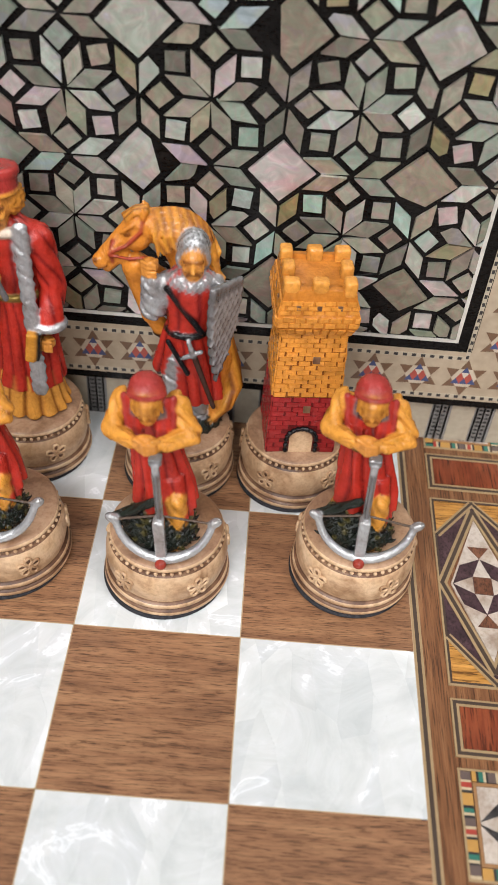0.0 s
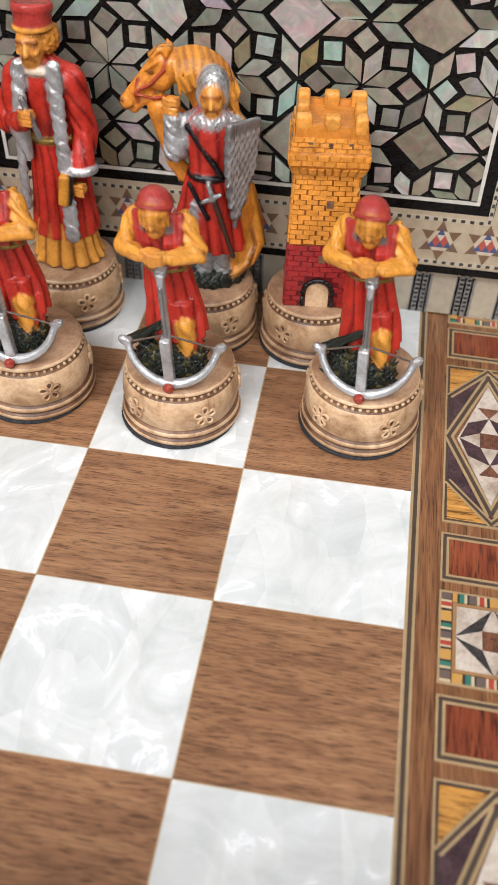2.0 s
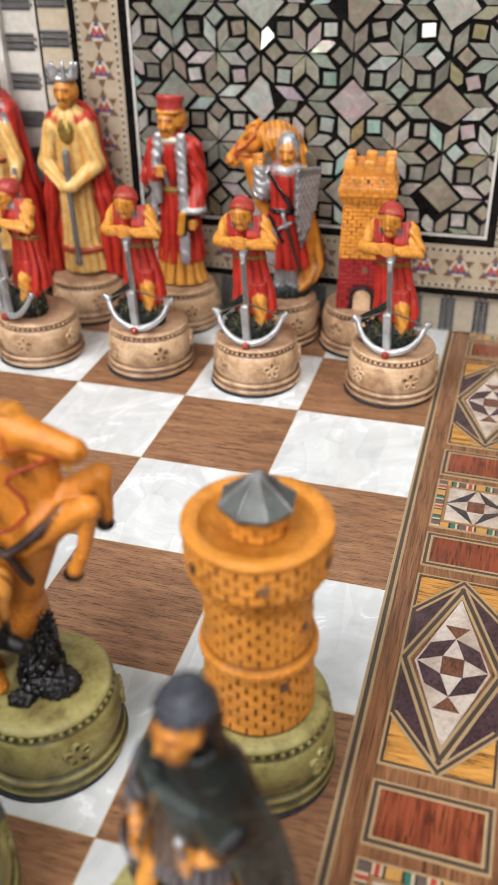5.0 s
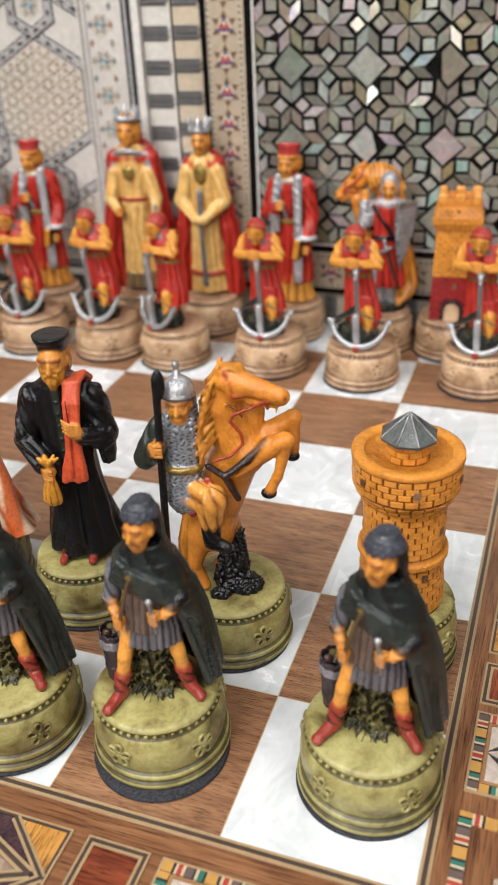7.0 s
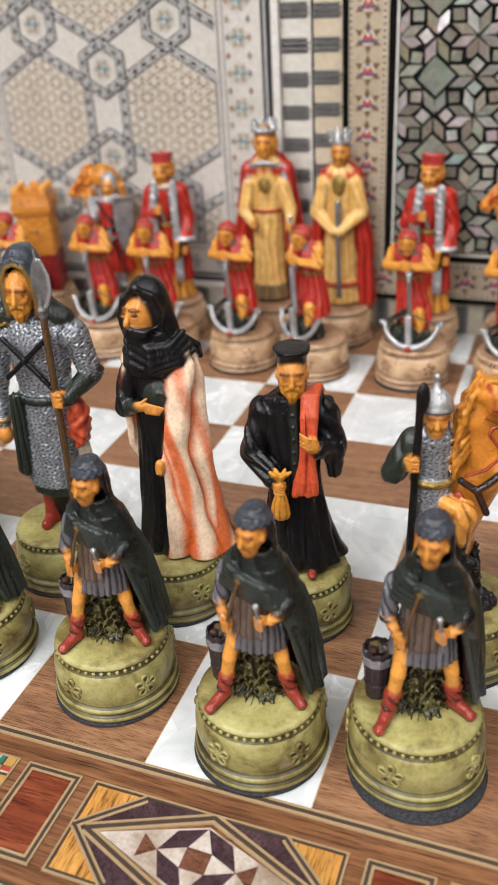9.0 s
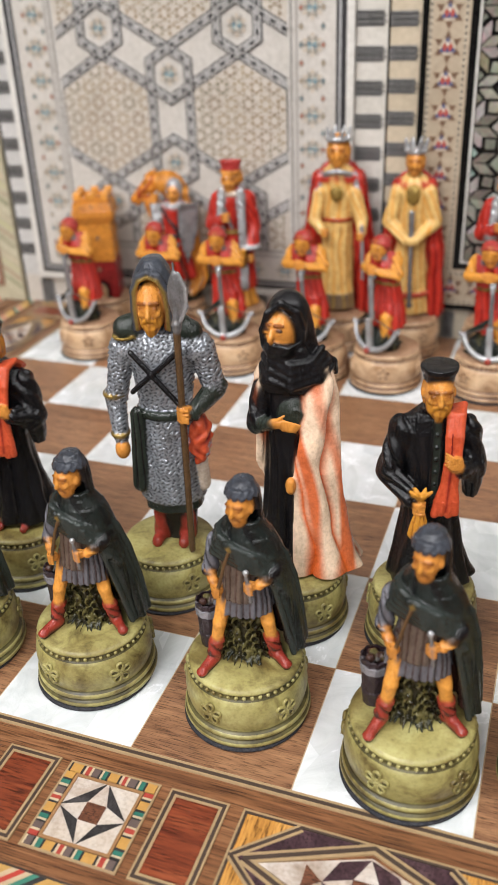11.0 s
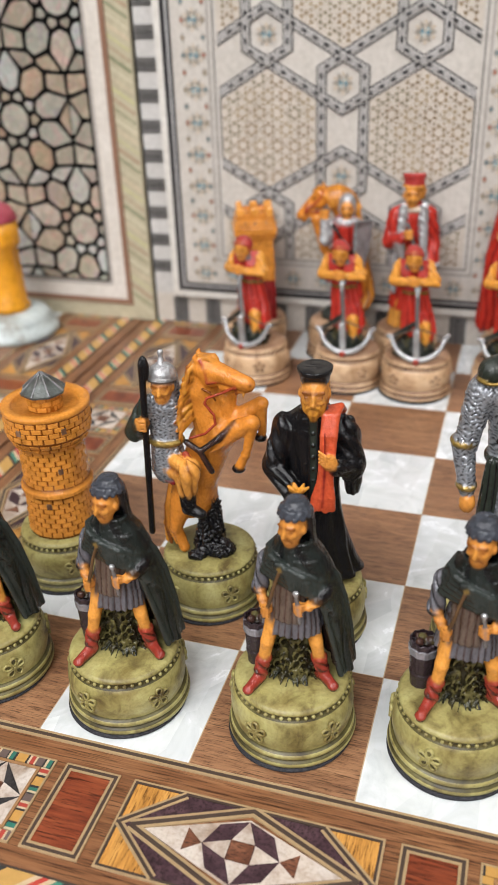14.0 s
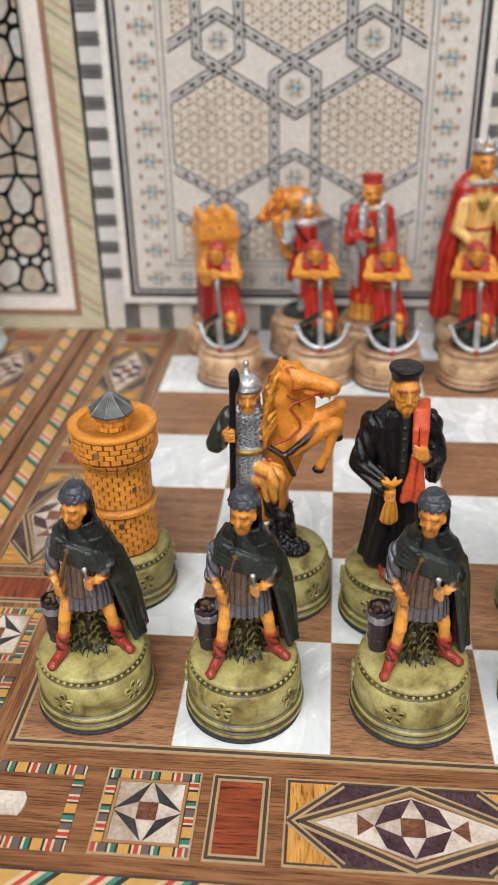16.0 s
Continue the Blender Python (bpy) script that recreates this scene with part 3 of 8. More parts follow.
def triangle_motif(size):
    """Six brown points round a pale hexagon whose heart is a triangle of small red, white and blue triangles."""
    s = Slab(on_wall)
    red, white, blue, brown = (0.36, 0.07, 0.05), (0.56, 0.5, 0.42), (0.05, 0.07, 0.17), (0.15, 0.085, 0.05)

    def at(r, deg):
        return (r * math.cos(radians(deg)), r * math.sin(radians(deg)))

    for k in range(6):
        s.add([at(size * 0.56, 60 * k + 4), at(size, 60 * k + 30), at(size * 0.56, 60 * k + 56)], 0.0, 0.0004, brown)
    s.add([at(size * 0.54, 60 * k) for k in range(6)], 0.0, 0.0004, (0.5, 0.43, 0.33))
    p = [Vector(at(size * 0.62, a)) for a in (90, 210, 330)]
    n = 3
    for i in range(n):
        for j in range(n - i):
            q = [p[0] + (p[1] - p[0]) * (i + a) / n + (p[2] - p[0]) * (j + b) / n for a, b in ((0, 0), (1, 0), (0, 1), (1, 1))]
            s.add([q[0], q[1], q[2]], 0.0, 0.0005, blue if i + j == n - 1 or i == j == 0 else red)
            if i + j < n - 1:
                s.add([q[1], q[3], q[2]], 0.0, 0.0005, white if (i + j) % 2 == 0 else red)
    return s.mesh("star_inlay", BONE)


motif = triangle_motif(0.0080)
u = 0.4206 - 0.0161 * 12
while u < 0.4419:
    tagged(part("star_inlay", motif, pearl, pose(u, 0, 0.0334)), kind="stuff")
    u += 0.0161
for k in range(13):
    for u in (0.2330, 0.4303):
        tagged(part("star_inlay", motif, pearl, pose(u, 0, 0.0334 + 0.0161 * (k + 1))), kind="stuff")


def shell_mosaic(panel, x0, z0, x1, z1, cx, cz, ax, az):
    """Lattice of eight-rhomb stars, small squares between the rays and large squares between the stars."""
    rng = random.Random(11)
    sx, sz = ax / 4.8284, az / 4.8284
    h = math.sqrt(0.5)

    def unit(a):
        return math.cos(radians(a)), math.sin(radians(a))

    def put(name, pts, px, pz):
        mx, mz = sum(p[0] for p in pts) / 4, sum(p[1] for p in pts) / 4
        q, turn = rng.uniform(0.96, 1.04) * {"shell_rhomb": 0.89, "shell_square": 0.66}.get(name, 0.84), radians(rng.gauss(0, 6) if name == "shell_square" else rng.gauss(0, 2.5))
        dx, dz = rng.uniform(-0.045, 0.045), rng.uniform(-0.045, 0.045)
        out = []
        for p in pts:
            u, w = (p[0] - mx) * q * rng.uniform(0.97, 1.03), (p[1] - mz) * q * rng.uniform(0.97, 1.03)
            u, w = u * math.cos(turn) - w * math.sin(turn), u * math.sin(turn) + w * math.cos(turn)
            out.append((px + (mx + u + dx) * sx, pz + (mz + w + dz) * sz))
        out = clip(out, x0, z0, x1, z1)
        if len(out) >= 3:
            gx, gz = sum(p[0] for p in out) / len(out), sum(p[1] for p in out) / len(out)
            local = [(p[0] - gx, p[1] - gz) for p in out]
            tilt = pose(gx, -0.0002, gz, rng.gauss(0, 5), 0, rng.gauss(0, 5))
            piece(name, local, -0.0005, 0.0005, GREY_SHELL, panel, on_wall, 0.0001, tilt)

    for i in range(-5, 6):
        for j in range(-5, 6):
            px, pz = cx + i * ax, cz + j * az
            if not (x0 - ax < px < x1 + ax and z0 - az < pz < z1 + az):
                continue
            for k in range(8):
                a, b = unit(45 * k), unit(45 * k + 45)
                put("shell_rhomb", [(0, 0), a, (a[0] + b[0], a[1] + b[1]), b], px, pz)
                l, r = unit(45 * k - 45), unit(45 * k + 45)
                put("shell_square", [a, (a[0] + l[0], a[1] + l[1]), (a[0] * (1 + 2 * h), a[1] * (1 + 2 * h)), (a[0] + r[0], a[1] + r[1])], px, pz)
            for mid, base in (((2.4142, 0), 90), ((2.4142, 0), -90), ((0, 2.4142), 0), ((0, 2.4142), 180)):
                c = unit(base)
                for side in (-45, 45):
                    e = unit(base + side)
                    put("shell_rhomb", [mid, (mid[0] + c[0], mid[1] + c[1]), (mid[0] + c[0] + e[0], mid[1] + c[1] + e[1]), (mid[0] + e[0], mid[1] + e[1])], px, pz)
            g = 2.4142
            put("shell_large_square", [(g + 1.4142, g), (g, g + 1.4142), (g - 1.4142, g), (g, g - 1.4142)], px, pz)


shell_mosaic(pearl, 0.2500, 0.0500, 0.4140, 0.2060, 0.3303, 0.1236, 0.0407, 0.0385)

# strapwork panel: cream bone with grey interlaced straps
strap = thing("inlaid_panel", pose(0, 0.3400, 0), "standing cream bone panel with grey interlaced strapwork", "inlaid panel", "standing panels")
X0, X1 = -0.0540, 0.2008
carcass(strap, X0 + 0.0032, X1)
s = Slab(on_wall)
key_strip(s, X0 + 0.0032, X0 + 0.0170, 0.0195, TOP, 0.0173, True, 0.0145, (0.5, 0.49, 0.475))
key_strip(s, X1 - 0.0170, X1, 0.0195, TOP, 0.0173, True, 0.0145, (0.56, 0.53, 0.48))
key_strip(s, X0 + 0.0032, X1, 0.0002, 0.0195, 0.0225, False, 0.012, (0.5, 0.46, 0.41))
part("key_band", s.mesh("key_band", BONE), strap)
s = Slab(on_wall)
s.rect(X0 + 0.0172, 0.0197, X1 - 0.0172, TOP, -0.0038, 0.0, (0.5, 0.47, 0.43))
part("front_board", s.mesh("front_board", BONE), strap)
s = Slab(on_wall)
for inset, w, rgb in ((0.0, 0.0042, (0.6, 0.58, 0.54)), (0.0042, 0.0030, INK), (0.0072, 0.0012, (0.4, 0.4, 0.4)), (0.0084, 0.0016, INK), (0.0318, 0.0012, GREY), (0.0350, 0.0010, (0.22, 0.21, 0.2))):
    z = 0.0197 + inset * 0.95 if inset < 0.02 else 0.0197 + inset - 0.0072
    s.ring(X0 + 0.0172 + inset, z, X1 - 0.0172 - inset, TOP + 0.01, w, 0.0, 0.0004, rgb)
part("line_frame", s.mesh("line_frame", BONE), strap)
motif = star_motif(0.0062, 6, (0.30, 0.27, 0.23), ((0.16, 0.3, 0.34), (0.58, 0.5, 0.4), (0.1, 0.16, 0.2)), (0.5, 0.42, 0.33))
for k in range(13):
    for u in (-0.0186 + 0.0052, 0.1602):
        tagged(part("star_inlay", motif, strap, pose(u, 0, 0.0360 + 0.0183 * k)), kind="stuff")
for k in range(8):
    tagged(part("star_inlay", motif, strap, pose(0.0050 + 0.0196 * k, 0, 0.0360)), kind="stuff")
s = Slab(on_wall)
for k in range(25):
    for u in (-0.0134, 0.1602):
        for q in (-1, 1):
            x, z = u + q * 0.0062, 0.0360 + 0.00915 * k
            rgb = ((0.34, 0.12, 0.08), (0.1, 0.17, 0.2), (0.3, 0.24, 0.17))[(k + q) % 3]
            s.add([(x - 0.0017, z), (x, z - 0.0024), (x + 0.0017, z), (x, z + 0.0024)], 0.0, 0.0003, (0.3, 0.27, 0.23))
            s.add([(x - 0.0010, z), (x, z - 0.0014), (x + 0.0010, z), (x, z + 0.0014)], 0.0, 0.0005, rgb)
tagged(part("border_lozenge", s.mesh("border_lozenge", BONE), strap), kind="stuff")
FX0, FX1, FZ0 = 0.0012, 0.1458, 0.0490


def hexagon(cx, cz, inner):
    r = inner / math.cos(math.pi / 6)
    return [(cx + r * math.sin(math.pi / 3 * k), cz + r * math.cos(math.pi / 3 * k)) for k in range(6)]


def strap_ring(cx, cz, inner, w, lift):
    """One hexagon of strap: dark edges, grey middle and black dashes."""
    s = Slab(on_wall)
    for width, top, rgb in ((w * 1.08, 0.0003, (0.06, 0.06, 0.064)), (w * 0.74, 0.0005, (0.5, 0.48, 0.45)), (w * 0.5, 0.0007, (0.2, 0.2, 0.205)), (w * 0.36, 0.0008, (0.36, 0.35, 0.34))):
        a, b = hexagon(cx, cz, inner - width / 2), hexagon(cx, cz, inner + width / 2)
        for k in range(6):
            pts = clip([a[k], b[k], b[(k + 1) % 6], a[(k + 1) % 6]], FX0, FZ0, FX1, TOP)
            if pts:
                s.add(pts, 0.0, top + lift, rgb)
    h = hexagon(cx, cz, inner)
    for k in range(6):
        p, q = Vector(h[k]), Vector(h[(k + 1) % 6])
        n = max(2, int((q - p).length / 0.0062))
        for i in range(n):
            a, b = p.lerp(q, (i + 0.3) / n), p.lerp(q, (i + 0.72) / n)
            if FX0 < a.x < FX1 and FX0 < b.x < FX1 and FZ0 < a.y and FZ0 < b.y:
                s.band(a, b, w * 0.26, 0.0, 0.0010 + lift, INK)
    return s.mesh("strap", BONE) if s.v else None


def dotted_field(cx, cz, inner, rng):
    """Bone field sown with small dark stars and rings."""
    s = Slab(on_wall)
    pts = clip(hexagon(cx, cz, inner), FX0, FZ0, FX1, TOP)
    if not pts:
        return None
    s.add(pts, 0.0, 0.0002, (0.5, 0.45, 0.39))
    step = 0.0104
    for i in range(-4, 5):
        for j in range(-4, 5):
            x, z = cx + step * (i + 0.5 * (j % 2)), cz + step * 0.866 * j
            rgb = rng.choice(((0.21, 0.15, 0.09), (0.24, 0.17, 0.095), (0.29, 0.22, 0.13), (0.2, 0.17, 0.11)))
            for k in range(6):
                a = math.pi / 3 * (k + 0.5)
                for r, size in ((0.0031, 0.0016), (0.0053, 0.0010)):
                    u, v = x + r * math.cos(a + (0 if r < 0.004 else 0.52)), z + r * math.sin(a + (0 if r < 0.004 else 0.52))
                    if abs(u - cx) * 0.5 + abs(v - cz) * 0.866 > inner - 0.002 or abs(u - cx) > inner - 0.002 or not (FX0 + 0.002 < u < FX1 - 0.002 and FZ0 + 0.002 < v < TOP):
                        continue
                    q = a + rng.uniform(-0.2, 0.2)
                    s.add([(u + size * math.cos(q + 2.094 * n), v + size * math.sin(q + 2.094 * n)) for n in range(3)], 0.0, 0.00035, rgb)
    return s.mesh("bone_field", BONE)


rng = random.Random(5)
MX, MZ, D = 0.0735, 0.1245, 0.0866
R = D / math.sqrt(3)
for j in (-1, 0, 1, 2):
    for i in (-2, -1, 0, 1):
        cx = MX + D * (i + (0.5 if j % 2 == 0 else 0.0))
        cz = MZ + 1.5 * R * j
        me = dotted_field(cx, cz, 0.0298, rng)
        if me:
            part("bone_field", me, strap)
            ring_mesh = strap_ring(cx, cz, 0.0312, 0.0056, 0.0)
            if ring_mesh:
                tagged(part("strap", ring_mesh, strap), kind="stuff")
        for up in (1, -1):
            pts = clip(hexagon(cx, cz + up * R, 0.0125), FX0, FZ0, FX1, TOP)
            if len(pts) > 2:
                ring_mesh = strap_ring(cx, cz + up * R, 0.0121, 0.0054, 0.0004)
                if ring_mesh:
                    tagged(part("strap", ring_mesh, strap), kind="stuff")
                    tagged(part("star_inlay", motif, strap, pose(cx, -0.0002, cz + up * R)), kind="stuff") if FX0 + 0.006 < cx < FX1 - 0.006 and cz + up * R > FZ0 + 0.006 else None

# rosette panel: petals of pale shell with black outlines
rose = thing("inlaid_panel", pose(0, 0.3400, 0), "standing panel of pale pearl rosettes outlined in black", "inlaid panel", "standing panels")
X0, X1 = -0.3170, -0.0568
EDGE = -0.0524
carcass(rose, X0, EDGE)
s = Slab(on_wall)
s.ring(X0, 0.0002, EDGE, TOP + 0.02, 0.0156, -0.0041, -0.0010, (0.42, 0.38, 0.27))
s.ring(X0 + 0.0105, 0.0107, X1 - 0.0105, TOP + 0.02, 0.0034, -0.0041, 0.0002, (0.24, 0.13, 0.085))
s.ring(X0 + 0.0131, 0.0133, X1 - 0.0131, TOP + 0.02, 0.0100, -0.0041, 0.0, (0.6, 0.56, 0.51))
s.ring(X0 + 0.0231, 0.0233, X1 - 0.0231, TOP + 0.02, 0.0020, -0.0041, 0.0003, (0.36, 0.33, 0.3))
for k in range(44):
    z = 0.013 + 0.0058 * k
    s.band((X1 - 0.0103, z), (EDGE - 0.0008, z - 0.0090), 0.0009 + 0.0005 * (k % 3), -0.0041, -0.0008, ((0.52, 0.48, 0.35), (0.34, 0.25, 0.17), (0.5, 0.42, 0.3), (0.2, 0.22, 0.13), (0.46, 0.44, 0.24))[k * 3 % 5])
part("frame_band", s.mesh("frame_band", BONE), rose)
block("front_board", (X0 + 0.0252, 0.0, 0.0254), (X1 - 0.0252, 0.0039, TOP), LACQUER_AND_SHADE, rose)


def cell(seed, others):
    """The region nearer to a seed than to the others, by weighted distance, with its corners rounded."""
    x, z, w = seed
    pts = [(x - 0.03, z - 0.03), (x + 0.03, z - 0.03), (x + 0.03, z + 0.03), (x - 0.03, z + 0.03)]
    for ox, oz, ow in others:
        dx, dz = ox - x, oz - z
        d2 = dx * dx + dz * dz
        if d2 < 1e-10 or d2 > 0.0064:
            continue
        limit = (d2 + w * w - ow * ow) / 2
        out = []
        for a, b in zip(pts, pts[1:] + pts[:1]):
            da = limit - (a[0] - x) * dx - (a[1] - z) * dz
            db = limit - (b[0] - x) * dx - (b[1] - z) * dz
            if da >= 0:
                out.append(a)
            if (da > 0) != (db > 0) and da != db:
                t = da / (da - db)
                out.append((a[0] + t * (b[0] - a[0]), a[1] + t * (b[1] - a[1])))
        pts = out
        if len(pts) < 3:
            return []
    return pts


def rosette_mosaic(panel, x0, z0, x1, z1, cx, cz, p):
    seeds = []
    for i in range(-4, 4):
        for j in range(-3, 4):
            px, pz = cx + p * (i + 0.5 * (j % 2)), cz + p * 0.866 * j
            seeds.append((px, pz, 0.0100))
            for k in range(10):
                a = 2 * math.pi * k / 10
                b = a + math.pi / 10
                seeds.append((px + 0.0158 * math.cos(a), pz + 0.0158 * math.sin(a), 0.0036))
                seeds.append((px + 0.0254 * math.cos(b), pz + 0.0254 * math.sin(b), 0.0096))
                seeds.append((px + 0.0345 * math.cos(a), pz + 0.0345 * math.sin(a), 0.0040))
    kept = []
    for q in seeds:
        if x0 - 0.03 < q[0] < x1 + 0.03 and z0 - 0.03 < q[1] < z1 + 0.03 and all((q[0] - r[0]) ** 2 + (q[1] - r[1]) ** 2 > 0.0062**2 for r in kept):
            kept.append(q)
    for q in kept:
        pts = clip(cell(q, kept), x0, z0, x1, z1)
        if len(pts) < 3:
            continue
        gx, gz = sum(v[0] for v in pts) / len(pts), sum(v[1] for v in pts) / len(pts)
        local = []
        for a, b in zip(pts, pts[1:] + pts[:1]):
            for t in (0.12, 0.88):
                u, w = a[0] + t * (b[0] - a[0]) - gx, a[1] + t * (b[1] - a[1]) - gz
                r = max(math.hypot(u, w), 1e-6)
                f = max(0.2, 1 - 0.0014 / r)
                local.append((u * f, w * f))
        area = abs(sum(a[0] * b[1] - b[0] * a[1] for a, b in zip(local, local[1:] + local[:1]))) / 2
        if area > 2e-6:
            piece("shell_petal" if area > 8e-5 else "shell_kite", local, -0.0004, 0.0006, PALE_SHELL, panel, on_wall, 0.0003, pose(gx, 0, gz))


rosette_mosaic(rose, -0.2300, 0.0258, X1 - 0.0256, 0.2080, -0.1358, 0.1279, 0.0780)


# ---- sculpting: figures are blended from simple solids, in millimetres ----
COL = {
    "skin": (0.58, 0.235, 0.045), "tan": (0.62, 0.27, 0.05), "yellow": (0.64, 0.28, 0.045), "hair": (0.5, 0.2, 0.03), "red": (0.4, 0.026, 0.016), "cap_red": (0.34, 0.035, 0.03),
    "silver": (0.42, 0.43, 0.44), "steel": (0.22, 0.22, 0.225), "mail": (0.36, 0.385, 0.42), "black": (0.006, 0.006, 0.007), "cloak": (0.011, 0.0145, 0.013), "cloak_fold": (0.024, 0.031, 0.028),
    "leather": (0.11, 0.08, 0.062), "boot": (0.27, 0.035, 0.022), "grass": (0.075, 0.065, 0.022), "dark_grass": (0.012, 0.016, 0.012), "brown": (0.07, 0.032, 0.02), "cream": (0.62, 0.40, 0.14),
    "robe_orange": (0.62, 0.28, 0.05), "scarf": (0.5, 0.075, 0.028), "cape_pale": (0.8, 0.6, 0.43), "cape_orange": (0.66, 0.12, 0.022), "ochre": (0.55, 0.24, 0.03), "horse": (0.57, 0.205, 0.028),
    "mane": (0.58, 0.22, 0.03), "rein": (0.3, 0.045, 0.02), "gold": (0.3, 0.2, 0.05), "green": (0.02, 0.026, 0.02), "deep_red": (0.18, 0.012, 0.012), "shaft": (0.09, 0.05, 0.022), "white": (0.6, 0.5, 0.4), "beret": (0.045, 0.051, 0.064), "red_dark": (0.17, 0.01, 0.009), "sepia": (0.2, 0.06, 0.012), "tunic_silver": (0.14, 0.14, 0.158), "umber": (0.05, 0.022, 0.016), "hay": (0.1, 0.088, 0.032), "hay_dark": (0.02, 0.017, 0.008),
}
METAL = {"silver": 0.55, "steel": 0.55, "mail": 0.55, "gold": 0.5, "tunic_silver": 0.35}


class Sculpt:
    def __init__(self):
        self.solids, self.spin = [], 0.0

    def put(self, fn, lo, hi, col, k, groove=None):
        if self.spin:
            # turned about the upright axis of the piece
            ca, sa, plain = math.cos(radians(self.spin)), math.sin(radians(self.spin)), fn
            corners = [(ca * u - sa * w, sa * u + ca * w) for u in (lo[0], hi[0]) for w in (lo[1], hi[1])]
            lo = (min(c[0] for c in corners), min(c[1] for c in corners), lo[2])
            hi = (max(c[0] for c in corners), max(c[1] for c in corners), hi[2])

            def fn(x, y, z):
                return plain(ca * x + sa * y, ca * y - sa * x, z)

        self.solids.append((fn, np.array(lo, float), np.array(hi, float), col, k, groove))
        return self

    def cap(self, a, b, r1, r2, col, k=1.0, sq=(1, 1), fold=None, groove=None, flat=False, knob=None):
        """Tapered rod from a to b; sq squeezes it in x and y; fold: pleats (count, depth, twist, phase) round its axis; flat: cut square at both ends; knob: (size, depth) of a scaly surface."""
        a, b = np.array(a, float), np.array(b, float)
        sx, sy = sq

        def fn(x, y, z):
            px, py, pz = (x - a[0]) / sx, (y - a[1]) / sy, z - a[2]
            bx, by, bz = (b[0] - a[0]) / sx, (b[1] - a[1]) / sy, b[2] - a[2]
            raw = (px * bx + py * by + pz * bz) / (bx * bx + by * by + bz * bz)
            t = np.clip(raw, 0, 1)
            if flat:
                long = math.sqrt(bx * bx + by * by + bz * bz)
                d = np.sqrt((px - raw * bx) ** 2 + (py - raw * by) ** 2 + (pz - raw * bz) ** 2) - (r1 + (r2 - r1) * t)
            else:
                d = np.sqrt((px - t * bx) ** 2 + (py - t * by) ** 2 + (pz - t * bz) ** 2) - (r1 + (r2 - r1) * t)
            wave = None
            if fold:
                cx, cy = a[0] + (b[0] - a[0]) * t, a[1] + (b[1] - a[1]) * t
                turn = fold[0] * np.arctan2((y - cy) / sy, (x - cx) / sx) + fold[2] * z + fold[3] + 1.1 * np.sin(z * 0.13 + x * 0.21 + fold[3]) + 0.5 * np.sin(z * 0.31 - y * 0.4)
                wave = 1 - 2 * np.abs(np.sin(0.5 * turn))
                d = d + fold[1] * 1.5 * (wave + 0.3) * (0.65 + 0.35 * np.sin(0.37 * turn + z * 0.11))
            if knob:
                w = 2 * math.pi / knob[0]
                knit = np.sin(1.35 * w * z + 2.2 * np.sin(w * 0.47 * x + 1.4 * np.sin(w * 0.23 * z)) + 1.3 * np.sin(w * 0.21 * z + w * 0.3 * x) + 0.8 * np.sin(w * 0.4 * y)) + 0.55 * np.sin(w * 0.9 * x + 1.3 * np.sin(w * 0.5 * z))
                d = d + 0.9 * knob[1] * knit
                wave = 0.8 * knit - 0.35
            if flat:
                d = np.maximum(d, (np.abs(raw - 0.5) - 0.5) * long)
            return d * min(sx, sy), wave

        r = max(r1, r2) * np.array([sx, sy, 1.0]) + (2 * fold[1] if fold else 0)
        return self.put(fn, np.minimum(a, b) - r, np.maximum(a, b) + r, col, k, groove)

    def ball(self, c, r, col, k=1.0, turn=(0, 0, 0), ripple=None, groove=None):
        """Ellipsoid; ripple: (wavelength, depth) of a knobbly surface."""
        c, r = np.array(c, float), np.array(r, float)
        m = np.array(Euler([radians(a) for a in turn]).to_matrix()).T

        def fn(x, y, z):
            p = [m[i][0] * (x - c[0]) + m[i][1] * (y - c[1]) + m[i][2] * (z - c[2]) for i in range(3)]
            k0 = np.sqrt(sum((p[i] / r[i]) ** 2 for i in range(3)))
            k1 = np.sqrt(sum((p[i] / r[i] ** 2) ** 2 for i in range(3))) + 1e-6
            d, wave = k0 * (k0 - 1) / k1, None
            if ripple:
                w = 2 * math.pi / ripple[0]
                wave = np.sin(w * x + 1.3 * np.sin(w * 0.5 * z)) * np.sin(w * z + 0.8 * np.sin(w * 0.6 * y)) + 0.6 * np.sin(w * y + 0.9 * np.sin(w * 0.4 * x))
                d = d + ripple[1] * wave
            return d, wave

        big = max(r) if any(turn) else r
        return self.put(fn, c - big, c + big, col, k, groove)

    def box(self, c, half, round_r, col, k=0.4, turn=(0, 0, 0)):
        c, half = np.array(c, float), np.array(half, float)
        m = np.array(Euler([radians(a) for a in turn]).to_matrix()).T

        def fn(x, y, z):
            p = [np.abs(m[i][0] * (x - c[0]) + m[i][1] * (y - c[1]) + m[i][2] * (z - c[2])) - (half[i] - round_r) for i in range(3)]
            out = np.sqrt(sum(np.maximum(v, 0) ** 2 for v in p))
            return out + np.minimum(np.maximum(np.maximum(p[0], p[1]), p[2]), 0) - round_r, None

        big = np.linalg.norm(half) if any(turn) else half
        return self.put(fn, c - big, c + big, col, k)

